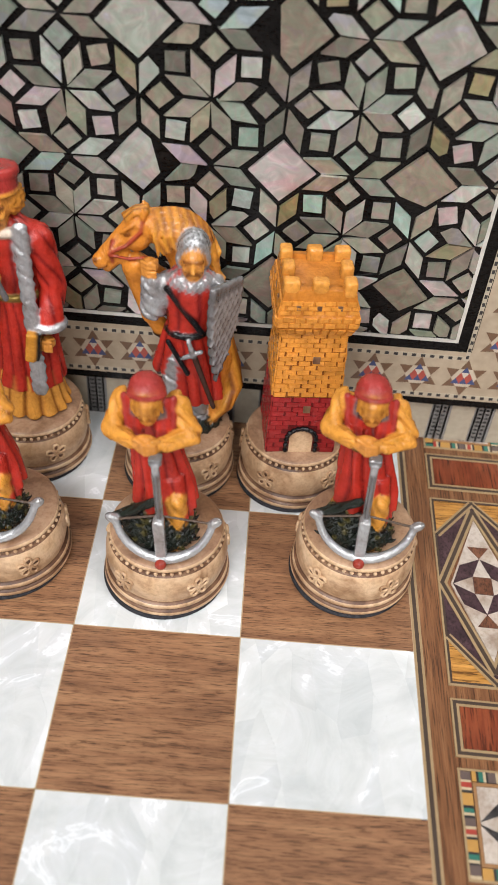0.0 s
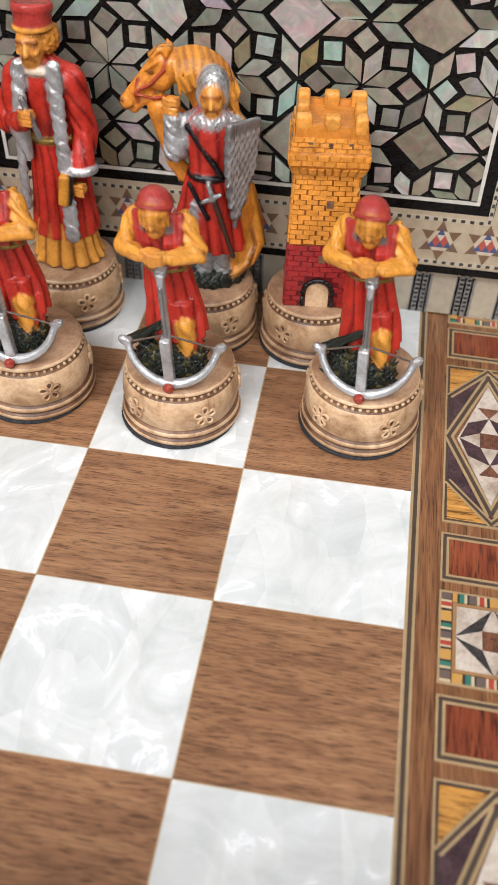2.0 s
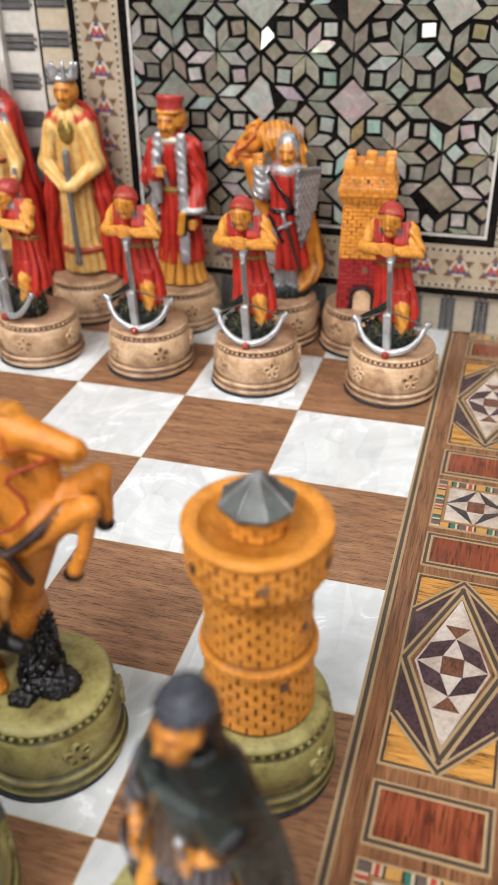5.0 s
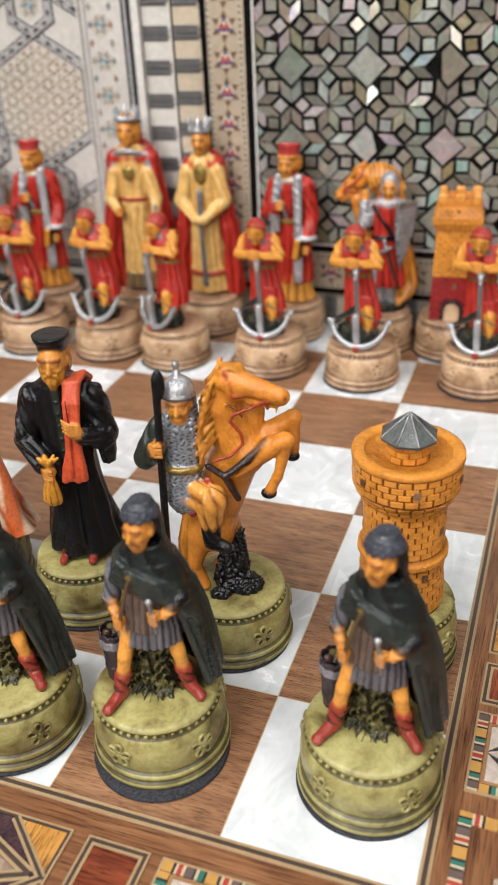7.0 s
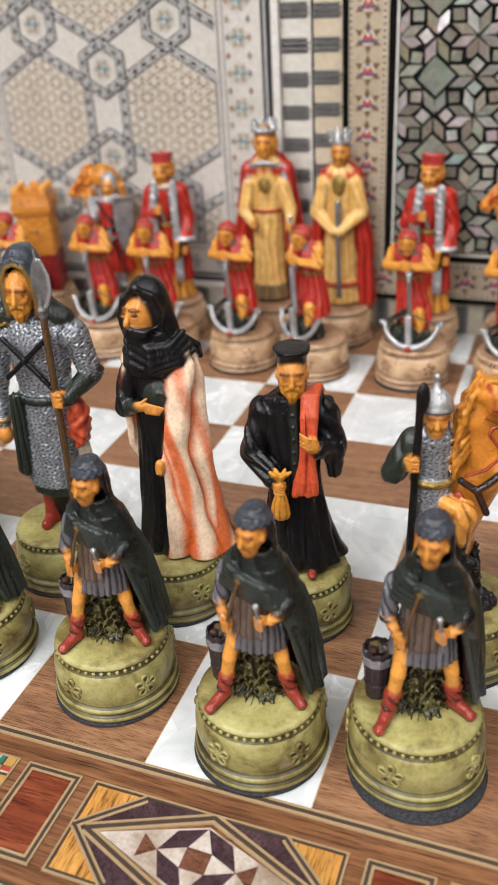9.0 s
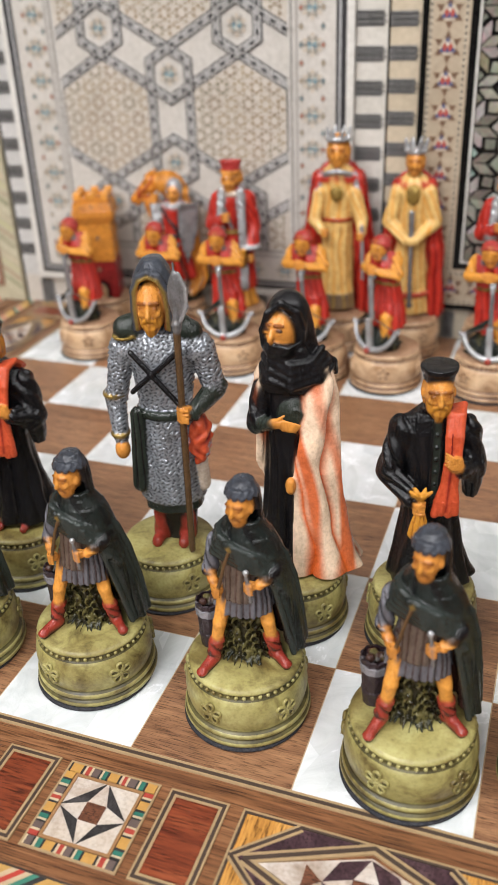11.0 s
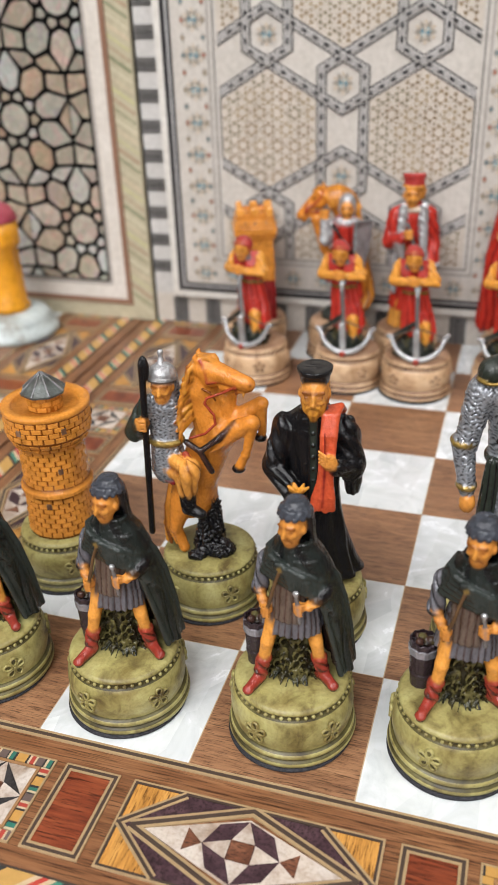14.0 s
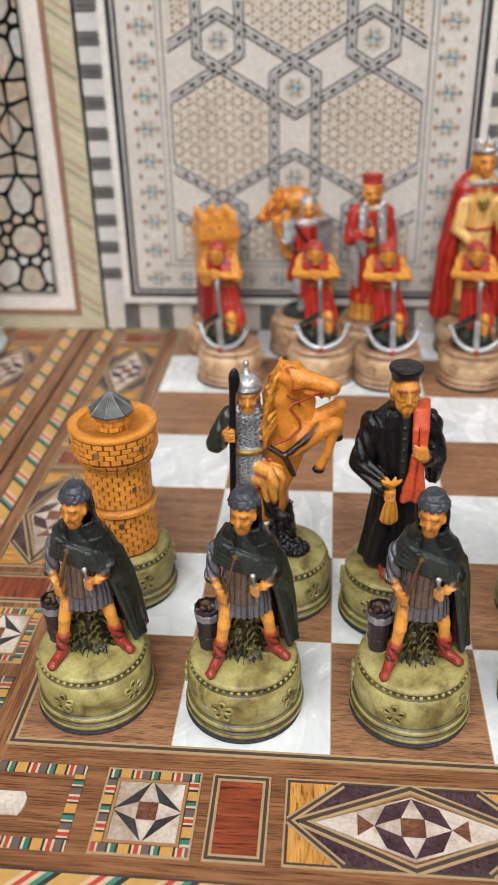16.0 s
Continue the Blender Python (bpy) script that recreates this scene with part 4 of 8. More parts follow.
    def drum(self, c, r, half, round_r, col, k=0.4, sq=1.0, tilt=0.0):
        """Upright rounded cylinder."""
        c = np.array(c, float)
        ca, sa = math.cos(radians(tilt)), math.sin(radians(tilt))

        def fn(x, y, z):
            px, py, pz = x - c[0], (y - c[1]), z - c[2]
            py, pz = (ca * py - sa * pz) / sq, sa * py + ca * pz
            a, b = np.sqrt(px * px + py * py) - (r - round_r), np.abs(pz) - (half - round_r)
            return np.sqrt(np.maximum(a, 0) ** 2 + np.maximum(b, 0) ** 2) + np.minimum(np.maximum(a, b), 0) - round_r, None

        big = r + half
        return self.put(fn, c - big, c + big, col, k)

    def ring(self, c, radius, tube, col, k=0.6, sq=(1, 1), tilt=0.0):
        c = np.array(c, float)
        ca, sa = math.cos(radians(tilt)), math.sin(radians(tilt))

        def fn(x, y, z):
            px, py, pz = (x - c[0]) / sq[0], (y - c[1]) / sq[1], z - c[2]
            py, pz = ca * py - sa * pz, sa * py + ca * pz
            return (np.sqrt((np.sqrt(px * px + py * py) - radius) ** 2 + pz * pz) - tube) * min(sq), None

        r = radius + tube + 1
        return self.put(fn, c - r, c + r, col, k)

    def robe(self, rows, col, thick=None, fold=(9, 0.7, 0.02, 0), groove=None, k=0.6, grow=0.7):
        """Draped cloth round a bent axis. rows: height, centre x and y, half widths in x and y, and the arc (degrees) that it covers, from below upwards; thick: a sheet of that thickness, else solid."""
        tab = np.array(rows, float).T
        low, top = tab[0][0], tab[0][-1]

        def fn(x, y, z):
            zz = np.clip(z, low, top)
            cx, cy, rx, ry, t0, t1 = (np.interp(zz, tab[0], tab[i]) for i in range(1, 7))
            px, py = (x - cx) / rx, (y - cy) / ry
            size = np.minimum(rx, ry)
            ang = np.arctan2(py, px)
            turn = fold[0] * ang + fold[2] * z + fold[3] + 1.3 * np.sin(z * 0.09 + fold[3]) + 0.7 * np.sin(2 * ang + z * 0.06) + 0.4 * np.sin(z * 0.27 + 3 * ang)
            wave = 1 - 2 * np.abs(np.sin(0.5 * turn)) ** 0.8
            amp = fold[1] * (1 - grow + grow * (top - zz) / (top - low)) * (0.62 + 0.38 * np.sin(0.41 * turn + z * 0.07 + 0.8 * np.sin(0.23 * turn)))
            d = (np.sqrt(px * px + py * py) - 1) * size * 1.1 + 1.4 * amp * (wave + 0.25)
            if thick:
                d = np.abs(d) - thick
                mid, half = np.radians(0.5 * (t0 + t1)), np.radians(0.5 * (t1 - t0))
                off = np.abs((ang - mid + np.pi) % (2 * np.pi) - np.pi)
                d = np.maximum(d, np.where(half > 3.1, -9.0, (off - half) * size))
            d = np.maximum(d, np.maximum(low - z, z - top))
            return d * 0.8, wave

        ex, ey = tab[3] + fold[1] * 2 + 1.5, tab[4] + fold[1] * 2 + 1.5
        lo = (np.min(tab[1] - ex), np.min(tab[2] - ey), low)
        return self.put(fn, lo, (np.max(tab[1] + ex), np.max(tab[2] + ey), top), col, k, groove)

    def strand(self, pts, r0, r1, col, k=0.25):
        n = len(pts) - 1
        for i in range(n):
            self.cap(pts[i], pts[i + 1], r0 + (r1 - r0) * i / n, r0 + (r1 - r0) * (i + 1) / n, col, k)
        return self

    def mesh(self, name, h=0.48):
        lo = np.min([s[1] for s in self.solids], 0) - 1.6
        hi = np.max([s[2] for s in self.solids], 0) + 1.6
        lo[2] = max(lo[2], 19.0)
        ax = [np.arange(lo[i], hi[i] + h, h) for i in range(3)]
        field = np.full([len(a) for a in ax], 3.0)
        for fn, a, b, col, k, groove in self.solids:
            sl = tuple(slice(*np.searchsorted(ax[i], (a[i] - k - 1.2, b[i] + k + 1.2))) for i in range(3))
            grid = np.meshgrid(*(ax[i][sl[i]] for i in range(3)), indexing="ij", sparse=True)
            d, old = np.broadcast_to(fn(*grid)[0], field[sl].shape), field[sl]
            t = np.clip(0.5 + 0.5 * (old - d) / k, 0, 1)
            field[sl] = old * (1 - t) + d * t - k * t * (1 - t)
        inside = field < 0
        nx, ny, nz = field.shape
        total, count = np.zeros((nx - 1, ny - 1, nz - 1, 3)), np.zeros((nx - 1, ny - 1, nz - 1))
        quads = []
        for axis in range(3):
            s0 = [slice(None)] * 3
            s1 = [slice(None)] * 3
            s0[axis], s1[axis] = slice(0, -1), slice(1, None)
            f0, f1 = field[tuple(s0)], field[tuple(s1)]
            cross = (f0 < 0) != (f1 < 0)
            at = np.argwhere(cross)
            t = f0[cross] / (f0[cross] - f1[cross])
            pos = at.astype(float)
            pos[:, axis] += t
            o = [i for i in range(3) if i != axis]
            cells = []
            for da, db in ((-1, -1), (0, -1), (0, 0), (-1, 0)):
                c = at.copy()
                c[:, o[0]] += da
                c[:, o[1]] += db
                cells.append(c)
                ok = np.all((c >= 0) & (c < np.array(count.shape)), 1)
                idx = tuple(c[ok].T)
                np.add.at(total, idx, pos[ok])
                np.add.at(count, idx, 1)
            ok = np.all([np.all((c >= 0) & (c < np.array(count.shape)), 1) for c in cells], 0)
            q = np.stack([np.ravel_multi_index(tuple(c[ok].T), count.shape) for c in cells], 1)
            flip = (f0[cross][ok] > 0) ^ (axis == 1)
            q[flip] = q[flip][:, ::-1]
            quads.append(q)
        used = np.argwhere(count > 0)
        pts = total[count > 0] / count[count > 0][:, None] * h + lo
        number = np.full(count.size, -1)
        number[np.ravel_multi_index(tuple(used.T), count.shape)] = np.arange(len(used))
        faces = number[np.concatenate(quads)]
        x, y, z = pts.T
        best, rgb, metal, weight = np.full(len(pts), 99.0), np.zeros((len(pts), 3)), np.zeros(len(pts)), np.zeros(len(pts))
        dist = []
        for fn, a, b, col, k, groove in self.solids:
            d, wave = fn(x, y, z)
            dist.append((d, wave))
            best = np.minimum(best, d)
        for (d, wave), (fn, a, b, col, k, groove) in zip(dist, self.solids):
            w = np.exp(-np.clip((d - best) / 0.16, 0, 30))
            c = np.tile(np.array(COL[col]), (len(pts), 1))
            # fold troughs take the groove colour; the hollows of mail go black
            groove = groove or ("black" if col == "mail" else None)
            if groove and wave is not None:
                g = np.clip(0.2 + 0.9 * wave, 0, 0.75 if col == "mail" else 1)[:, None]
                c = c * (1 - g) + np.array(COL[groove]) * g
            if col == "cape_pale":
                g = np.sin(0.62 * x + 0.1 * z + 1.2 * np.sin(0.075 * z + 0.5) + 0.5 * np.sin(0.3 * y)) * (0.7 + 0.3 * np.sin(0.11 * z + 0.2 * x))
                g = np.clip(1.3 * g + 0.06 + 0.6 * np.clip((42 - z) / 20, 0, 1) + 0.4 * np.clip((z - 86) / 8, 0, 1), 0, 0.92)[:, None]
                c = c * (1 - g) + np.array(COL["cape_orange"]) * g
            rgb += w[:, None] * c
            metal += w * METAL.get(col, 0.0)
            weight += w
        return mesh_of(name, pts / 1000, faces, RESIN, True, rgb / weight[:, None], metal / weight)


class Turned:
    """Adds solids to a sculpture, turned about an upright axis."""

    def __init__(self, s, c, turn):
        self.s, self.c, self.turn = s, c, turn
        self.ca, self.sa = math.cos(radians(turn)), math.sin(radians(turn))

    def at(self, p):
        u, w = p[0] - self.c[0], p[1] - self.c[1]
        return (self.c[0] + u * self.ca - w * self.sa, self.c[1] + u * self.sa + w * self.ca, p[2])

    def ball(self, c, r, col, k=1.0, **more):
        self.s.ball(self.at(c), r, col, k, turn=(0, 0, self.turn), **more)

    def cap(self, a, b, r1, r2, col, k=1.0):
        self.s.cap(self.at(a), self.at(b), r1, r2, col, k)

    def strand(self, pts, r0, r1, col, k=0.25):
        self.s.strand([self.at(p) for p in pts], r0, r1, col, k)


def head(s, c, r=5.6, hair=None, beard=None, turn=0.0):
    """A plain carved head that looks along -y, turned to one side if asked."""
    s = Turned(s, c, turn) if turn else s
    x, y, z = c
    s.ball((x, y, z + r * 0.12), (r * 0.76, r * 0.92, r * 1.08), "skin", 0.6)
    s.ball((x, y - r * 0.28, z - r * 0.62), (r * 0.52, r * 0.56, r * 0.58), "skin", 0.9)
    s.cap((x, y - r * 0.9, z + r * 0.22), (x, y - r * 1.0, z - r * 0.24), r * 0.1, r * 0.16, "tan", 0.35)
    for q in (-1, 1):
        s.cap((x + q * r * 0.14, y - r * 0.86, z + r * 0.36), (x + q * r * 0.56, y - r * 0.68, z + r * 0.34), r * 0.1, r * 0.09, "sepia", 0.3)
        s.ball((x + q * r * 0.32, y - r * 0.8, z + r * 0.13), (r * 0.2, r * 0.09, r * 0.1), "sepia", 0.12)
        s.ball((x + q * r * 0.32, y - r * 0.8, z + r * 0.04), (r * 0.19, r * 0.12, r * 0.07), "skin", 0.2)
        s.ball((x + q * r * 0.42, y - r * 0.64, z - r * 0.16), (r * 0.22, r * 0.22, r * 0.2), "tan", 0.5)
        s.cap((x + q * r * 0.2, y - r * 0.86, z - r * 0.3), (x + q * r * 0.38, y - r * 0.68, z - r * 0.66), r * 0.05, r * 0.05, "sepia", 0.2)
        s.ball((x + q * r * 0.76, y + r * 0.05, z), (r * 0.14, r * 0.24, r * 0.3), "skin", 0.3)
    s.cap((x - r * 0.22, y - r * 0.8, z - r * 0.5), (x + r * 0.22, y - r * 0.8, z - r * 0.5), r * 0.06, r * 0.06, "sepia", 0.15)
    s.ball((x, y - r * 0.76, z - r * 0.62), (r * 0.2, r * 0.13, r * 0.07), "tan", 0.2)
    if beard:
        for k in range(13):
            u = (k - 6) / 6
            s.strand([(x + u * r * 0.62, y - r * (0.72 - 0.4 * u * u), z - r * (0.55 - 0.3 * u * u)), (x + u * r * 0.56, y - r * (0.8 - 0.4 * u * u), z - r * (0.9 - 0.22 * u * u)), (x + u * r * 0.36, y - r * (0.7 - 0.3 * u * u), z - r * (1.25 - 0.25 * u * u))], r * 0.14, r * 0.08, beard if k % 3 else "sepia")
        for q in (-1, 1):
            s.strand([(x, y - r * 0.92, z - r * 0.38), (x + q * r * 0.3, y - r * 0.84, z - r * 0.48), (x + q * r * 0.42, y - r * 0.7, z - r * 0.75)], r * 0.11, r * 0.07, beard)
    if hair:
        s.ball((x, y + r * 0.25, z + r * 0.3), (r * 0.92, r * 0.95, r * 1.0), hair, 0.5, ripple=(2.0, 0.3))


def hand(s, c, r=2.3, col="skin"):
    x, y, z = c
    s.ball((x, y + r * 0.2, z), (r * 0.85, r * 0.75, r * 0.8), col, 0.5)
    for k in range(4):
        zz = z + r * (0.6 - 0.42 * k)
        s.strand([(x - r * 0.75, y - r * 0.2, zz), (x - r * 0.2, y - r * 0.75, zz + 0.1), (x + r * 0.55, y - r * 0.72, zz - 0.1)], r * 0.22, r * 0.19, col, 0.12)
    s.strand([(x + r * 0.6, y, z + r * 0.6), (x + r * 0.1, y - r * 0.7, z + r * 0.85)], r * 0.25, r * 0.2, col, 0.2)


def arm(s, sh, el, wr, r, sleeve, cuff=None, palm="skin", fold=(5, 0.22, 0.9, 0)):
    s.cap(sh, el, r * 1.1, r, sleeve, 1.0, fold=fold)
    s.cap(el, wr, r, r * 0.8, sleeve, 1.0, fold=fold)
    if cuff:
        s.ball(wr, (r * 1.05, r * 1.05, r * 0.8), cuff, 0.4)
    hand(s, (wr[0], wr[1] - 0.6, wr[2]), r * 0.8, palm)


def green_pawn():
    s = Sculpt()
    rng = random.Random(21)
    # bush of curled leaves between the legs, round a dark core
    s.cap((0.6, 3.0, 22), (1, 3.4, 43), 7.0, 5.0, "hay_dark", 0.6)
    for k in range(230):
        a, z = rng.uniform(-3.6, 0.5), rng.uniform(23.5, 44)
        r = 7.6 - 0.1 * (z - 22)
        x, y, w = 0.6 + r * math.cos(a), 3.0 + r * math.sin(a), rng.choice((-1, 1)) * rng.uniform(0.7, 1.7)
        s.strand([(x, y, z), (x + 0.7 * w, y - 0.9, z + 0.5), (x + 1.1 * w, y - 0.9, z - 0.7), (x + 0.9 * w, y - 0.5, z - rng.uniform(1.6, 2.6))], 0.5, 0.28, rng.choice(("hay", "hay", "grass", "hay_dark")), 0.08)
    for k in range(34):
        a, r = rng.uniform(-2.9, -0.3), rng.uniform(7.4, 9.6)
        s.cap((0.6 + 6.2 * math.cos(a), 1.8 + 6.2 * math.sin(a), 23.6), (0.6 + r * math.cos(a + rng.uniform(-0.1, 0.1)), 1.4 + r * math.sin(a), 22.0), 0.36, 0.24, rng.choice(("hay_dark", "dark_grass", "grass")), 0.1)
    # legs and boots
    for ankle, toe, knee, hip in (((-9.2, -4.6, 25), (-13.0, -9.4, 23.4), (-7.0, -4.4, 37), (-4.0, -0.8, 47)), ((8.8, -3.8, 25), (11.8, -8.2, 23.4), (7.0, -4.6, 36.5), (4.4, -0.8, 47))):
        top = tuple(ankle[n] + (knee[n] - ankle[n]) * 0.48 for n in range(3))
        s.cap(ankle, top, 1.85, 2.25, "boot", 0.4, fold=(3, 0.34, 1.9, 0), groove="umber")
        s.ring(top, 2.0, 0.5, "boot", 0.15)
        s.ring((ankle[0], ankle[1], 26.4), 1.9, 0.36, "umber", 0.15)
        s.cap((ankle[0], ankle[1] + 0.4, 23.9), toe, 1.9, 1.25, "boot", 0.5)
        s.ball((toe[0], toe[1], 23.1), (1.7, 1.8, 0.9), "boot", 0.4)
        s.cap((ankle[0], ankle[1] + 0.9, 22.6), (toe[0], toe[1], 22.4), 1.7, 1.4, "umber", 0.2)
        s.cap(top, knee, 1.7, 2.0, "tan", 0.3)
        s.cap(knee, hip, 2.0, 2.8, "tan", 0.5, fold=(3, 0.12, 0.7, 0))
    # the upper body turns away from the legs
    s.spin = -24
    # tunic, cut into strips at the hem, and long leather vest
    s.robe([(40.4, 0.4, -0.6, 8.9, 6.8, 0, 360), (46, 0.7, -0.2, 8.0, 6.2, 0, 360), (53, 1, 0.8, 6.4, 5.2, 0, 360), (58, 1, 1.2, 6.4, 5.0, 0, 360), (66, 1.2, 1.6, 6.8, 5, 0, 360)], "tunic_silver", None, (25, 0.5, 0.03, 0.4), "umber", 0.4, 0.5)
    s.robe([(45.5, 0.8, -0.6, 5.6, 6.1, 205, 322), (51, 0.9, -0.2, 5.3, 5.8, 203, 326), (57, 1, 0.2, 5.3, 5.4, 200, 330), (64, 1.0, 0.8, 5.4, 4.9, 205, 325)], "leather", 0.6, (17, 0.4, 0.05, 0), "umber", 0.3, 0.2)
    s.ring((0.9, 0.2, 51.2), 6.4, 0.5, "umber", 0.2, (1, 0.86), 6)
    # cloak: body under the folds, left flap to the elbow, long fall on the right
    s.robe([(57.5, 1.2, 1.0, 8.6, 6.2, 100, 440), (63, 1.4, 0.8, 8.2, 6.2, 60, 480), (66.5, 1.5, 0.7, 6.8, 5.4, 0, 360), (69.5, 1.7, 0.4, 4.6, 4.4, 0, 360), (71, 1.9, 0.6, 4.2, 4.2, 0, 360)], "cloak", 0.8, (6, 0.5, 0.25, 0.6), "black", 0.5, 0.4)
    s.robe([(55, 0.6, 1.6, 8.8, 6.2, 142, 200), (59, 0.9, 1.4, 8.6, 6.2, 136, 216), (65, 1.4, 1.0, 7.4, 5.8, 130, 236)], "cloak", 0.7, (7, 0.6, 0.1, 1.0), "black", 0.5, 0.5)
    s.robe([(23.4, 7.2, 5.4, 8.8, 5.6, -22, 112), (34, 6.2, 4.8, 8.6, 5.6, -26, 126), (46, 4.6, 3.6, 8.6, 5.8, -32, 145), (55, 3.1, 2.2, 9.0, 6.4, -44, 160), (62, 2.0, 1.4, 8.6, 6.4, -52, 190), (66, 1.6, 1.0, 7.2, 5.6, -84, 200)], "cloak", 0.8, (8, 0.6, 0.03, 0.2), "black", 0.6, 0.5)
    s.robe([(25, 5.8, 5.0, 7.4, 4.6, -24, 112), (52, 3.4, 2.8, 7.2, 5.0, -32, 140)], "umber", 0.5, (9, 0.6, 0.04, 0), "black", 0.3, 0.4)
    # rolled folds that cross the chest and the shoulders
    # the gloss of the folds is painted in: ridges lighter than the cloak
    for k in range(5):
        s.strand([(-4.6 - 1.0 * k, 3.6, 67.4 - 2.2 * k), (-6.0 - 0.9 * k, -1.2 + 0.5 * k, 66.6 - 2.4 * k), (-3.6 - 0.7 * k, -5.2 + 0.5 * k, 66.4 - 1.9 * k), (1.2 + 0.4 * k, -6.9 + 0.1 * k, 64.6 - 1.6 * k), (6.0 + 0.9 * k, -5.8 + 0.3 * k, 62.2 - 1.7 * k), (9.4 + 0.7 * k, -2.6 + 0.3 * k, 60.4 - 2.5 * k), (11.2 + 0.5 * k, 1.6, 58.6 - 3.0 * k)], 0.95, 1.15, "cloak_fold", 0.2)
    s.ball((-1.2, -7.2, 65.2), (1.3, 0.9, 1.2), "cloak", 0.2)
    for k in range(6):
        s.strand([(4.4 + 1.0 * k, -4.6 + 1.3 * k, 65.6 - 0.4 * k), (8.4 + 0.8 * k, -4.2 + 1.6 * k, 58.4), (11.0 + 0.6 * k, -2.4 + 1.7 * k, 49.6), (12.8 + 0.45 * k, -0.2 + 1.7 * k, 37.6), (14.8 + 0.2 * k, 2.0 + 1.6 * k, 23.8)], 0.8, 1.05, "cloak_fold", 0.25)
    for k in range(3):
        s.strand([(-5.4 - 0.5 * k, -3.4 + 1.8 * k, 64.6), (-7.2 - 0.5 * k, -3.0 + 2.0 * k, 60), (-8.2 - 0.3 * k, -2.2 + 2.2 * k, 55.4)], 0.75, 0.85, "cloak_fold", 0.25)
    # arms
    s.cap((-7.4, 0.4, 61), (-8.4, -2.6, 52.8), 2.6, 2.3, "tunic_silver", 0.4, fold=(4, 0.36, 1.6, 0), groove="black")
    s.cap((-7.9, -3.8, 52.2), (-5.6, -6.6, 50.0), 1.55, 1.3, "skin", 0.4, fold=(2, 0.15, 2.0, 0))
    s.ring((-8.2, -3.4, 52.4), 2.0, 0.5, "black", 0.15)
    s.ring((-6.3, -5.6, 51.0), 1.4, 0.4, "sepia", 0.15)
    hand(s, (-4.2, -7.8, 49.4), 1.95)
    s.cap((10.8, -1.8, 56.0), (9.4, -4.6, 54.4), 2.5, 2.1, "black", 0.4)
    s.cap((9.4, -4.4, 54.4), (8.0, -6.4, 53.4), 1.7, 1.4, "skin", 0.4, fold=(2, 0.18, 2.0, 0))
    s.ring((8.8, -5.4, 54.0), 1.6, 0.45, "tan", 0.15)
    hand(s, (5.8, -7.8, 53.2), 2.0)
    s.strand([(6.4, -9.0, 49.0), (5.8, -9.0, 54), (5.2, -8.8, 57.6)], 0.6, 0.6, "steel", 0.1)
    s.ball((5.1, -8.8, 58.6), (1.0, 0.9, 0.9), "silver", 0.1)
    s.strand([(-0.2, -6.8, 64), (-1.6, -8.0, 59), (-2.6, -8.6, 54), (-4.6, -8.8, 47.4)], 0.5, 0.6, "shaft", 0.2)
    s.ball((-0.3, -7.2, 64.2), (0.9, 0.8, 0.9), "gold", 0.1)
    # head with curled dark hair under a soft cap
    head(s, (1.6, -2.1, 75.4), 4.5, turn=-12)
    s.ball((2.1, 1.1, 76.4), (3.7, 4.0, 5.4), "black", 0.4, ripple=(1.8, 0.3))
    for k in range(9):
        a = radians(-10 + 23 * k)
        s.strand([(2.1 + 3.3 * math.cos(a), 0.6 + 3.3 * math.sin(a), 79), (2.1 + 3.8 * math.cos(a), 0.8 + 3.8 * math.sin(a), 75), (2.1 + 3.9 * math.cos(a + 0.2), 1.0 + 4.0 * math.sin(a + 0.2), 69.6)], 1.0, 0.7, "black", 0.3)
    s.ball((1.8, 0.0, 80.4), (4.2, 4.4, 1.8), "beret", 0.4, (-8, 5, 0), ripple=(2.0, 0.4))
    for k in range(13):
        a = radians(27.7 * k)
        b = a + 0.7
        s.strand([(1.7 + 3.4 * math.cos(a), -0.6 + 3.7 * math.sin(a), 80.2 - 0.5 * math.sin(a)), (1.7 + 4.2 * math.cos(a + 0.3), -0.6 + 4.5 * math.sin(a + 0.3), 79.5), (1.7 + 3.8 * math.cos(b), -0.6 + 4.0 * math.sin(b), 80.7 - 0.4 * math.sin(b))], 0.9, 0.7, "beret", 0.25)
        s.strand([(1.8 + 3.4 * math.cos(a), -0.2 + 3.4 * math.sin(a), 80.6), (1.8 + 2.4 * math.cos(a + 0.5), 0.2 + 2.4 * math.sin(a + 0.5), 82.4), (1.8 + 0.9 * math.cos(b + 0.4), 0.2 + 0.9 * math.sin(b + 0.4), 82.8)], 0.85, 0.6, "beret", 0.2)
    return s.mesh("figure", 0.42)


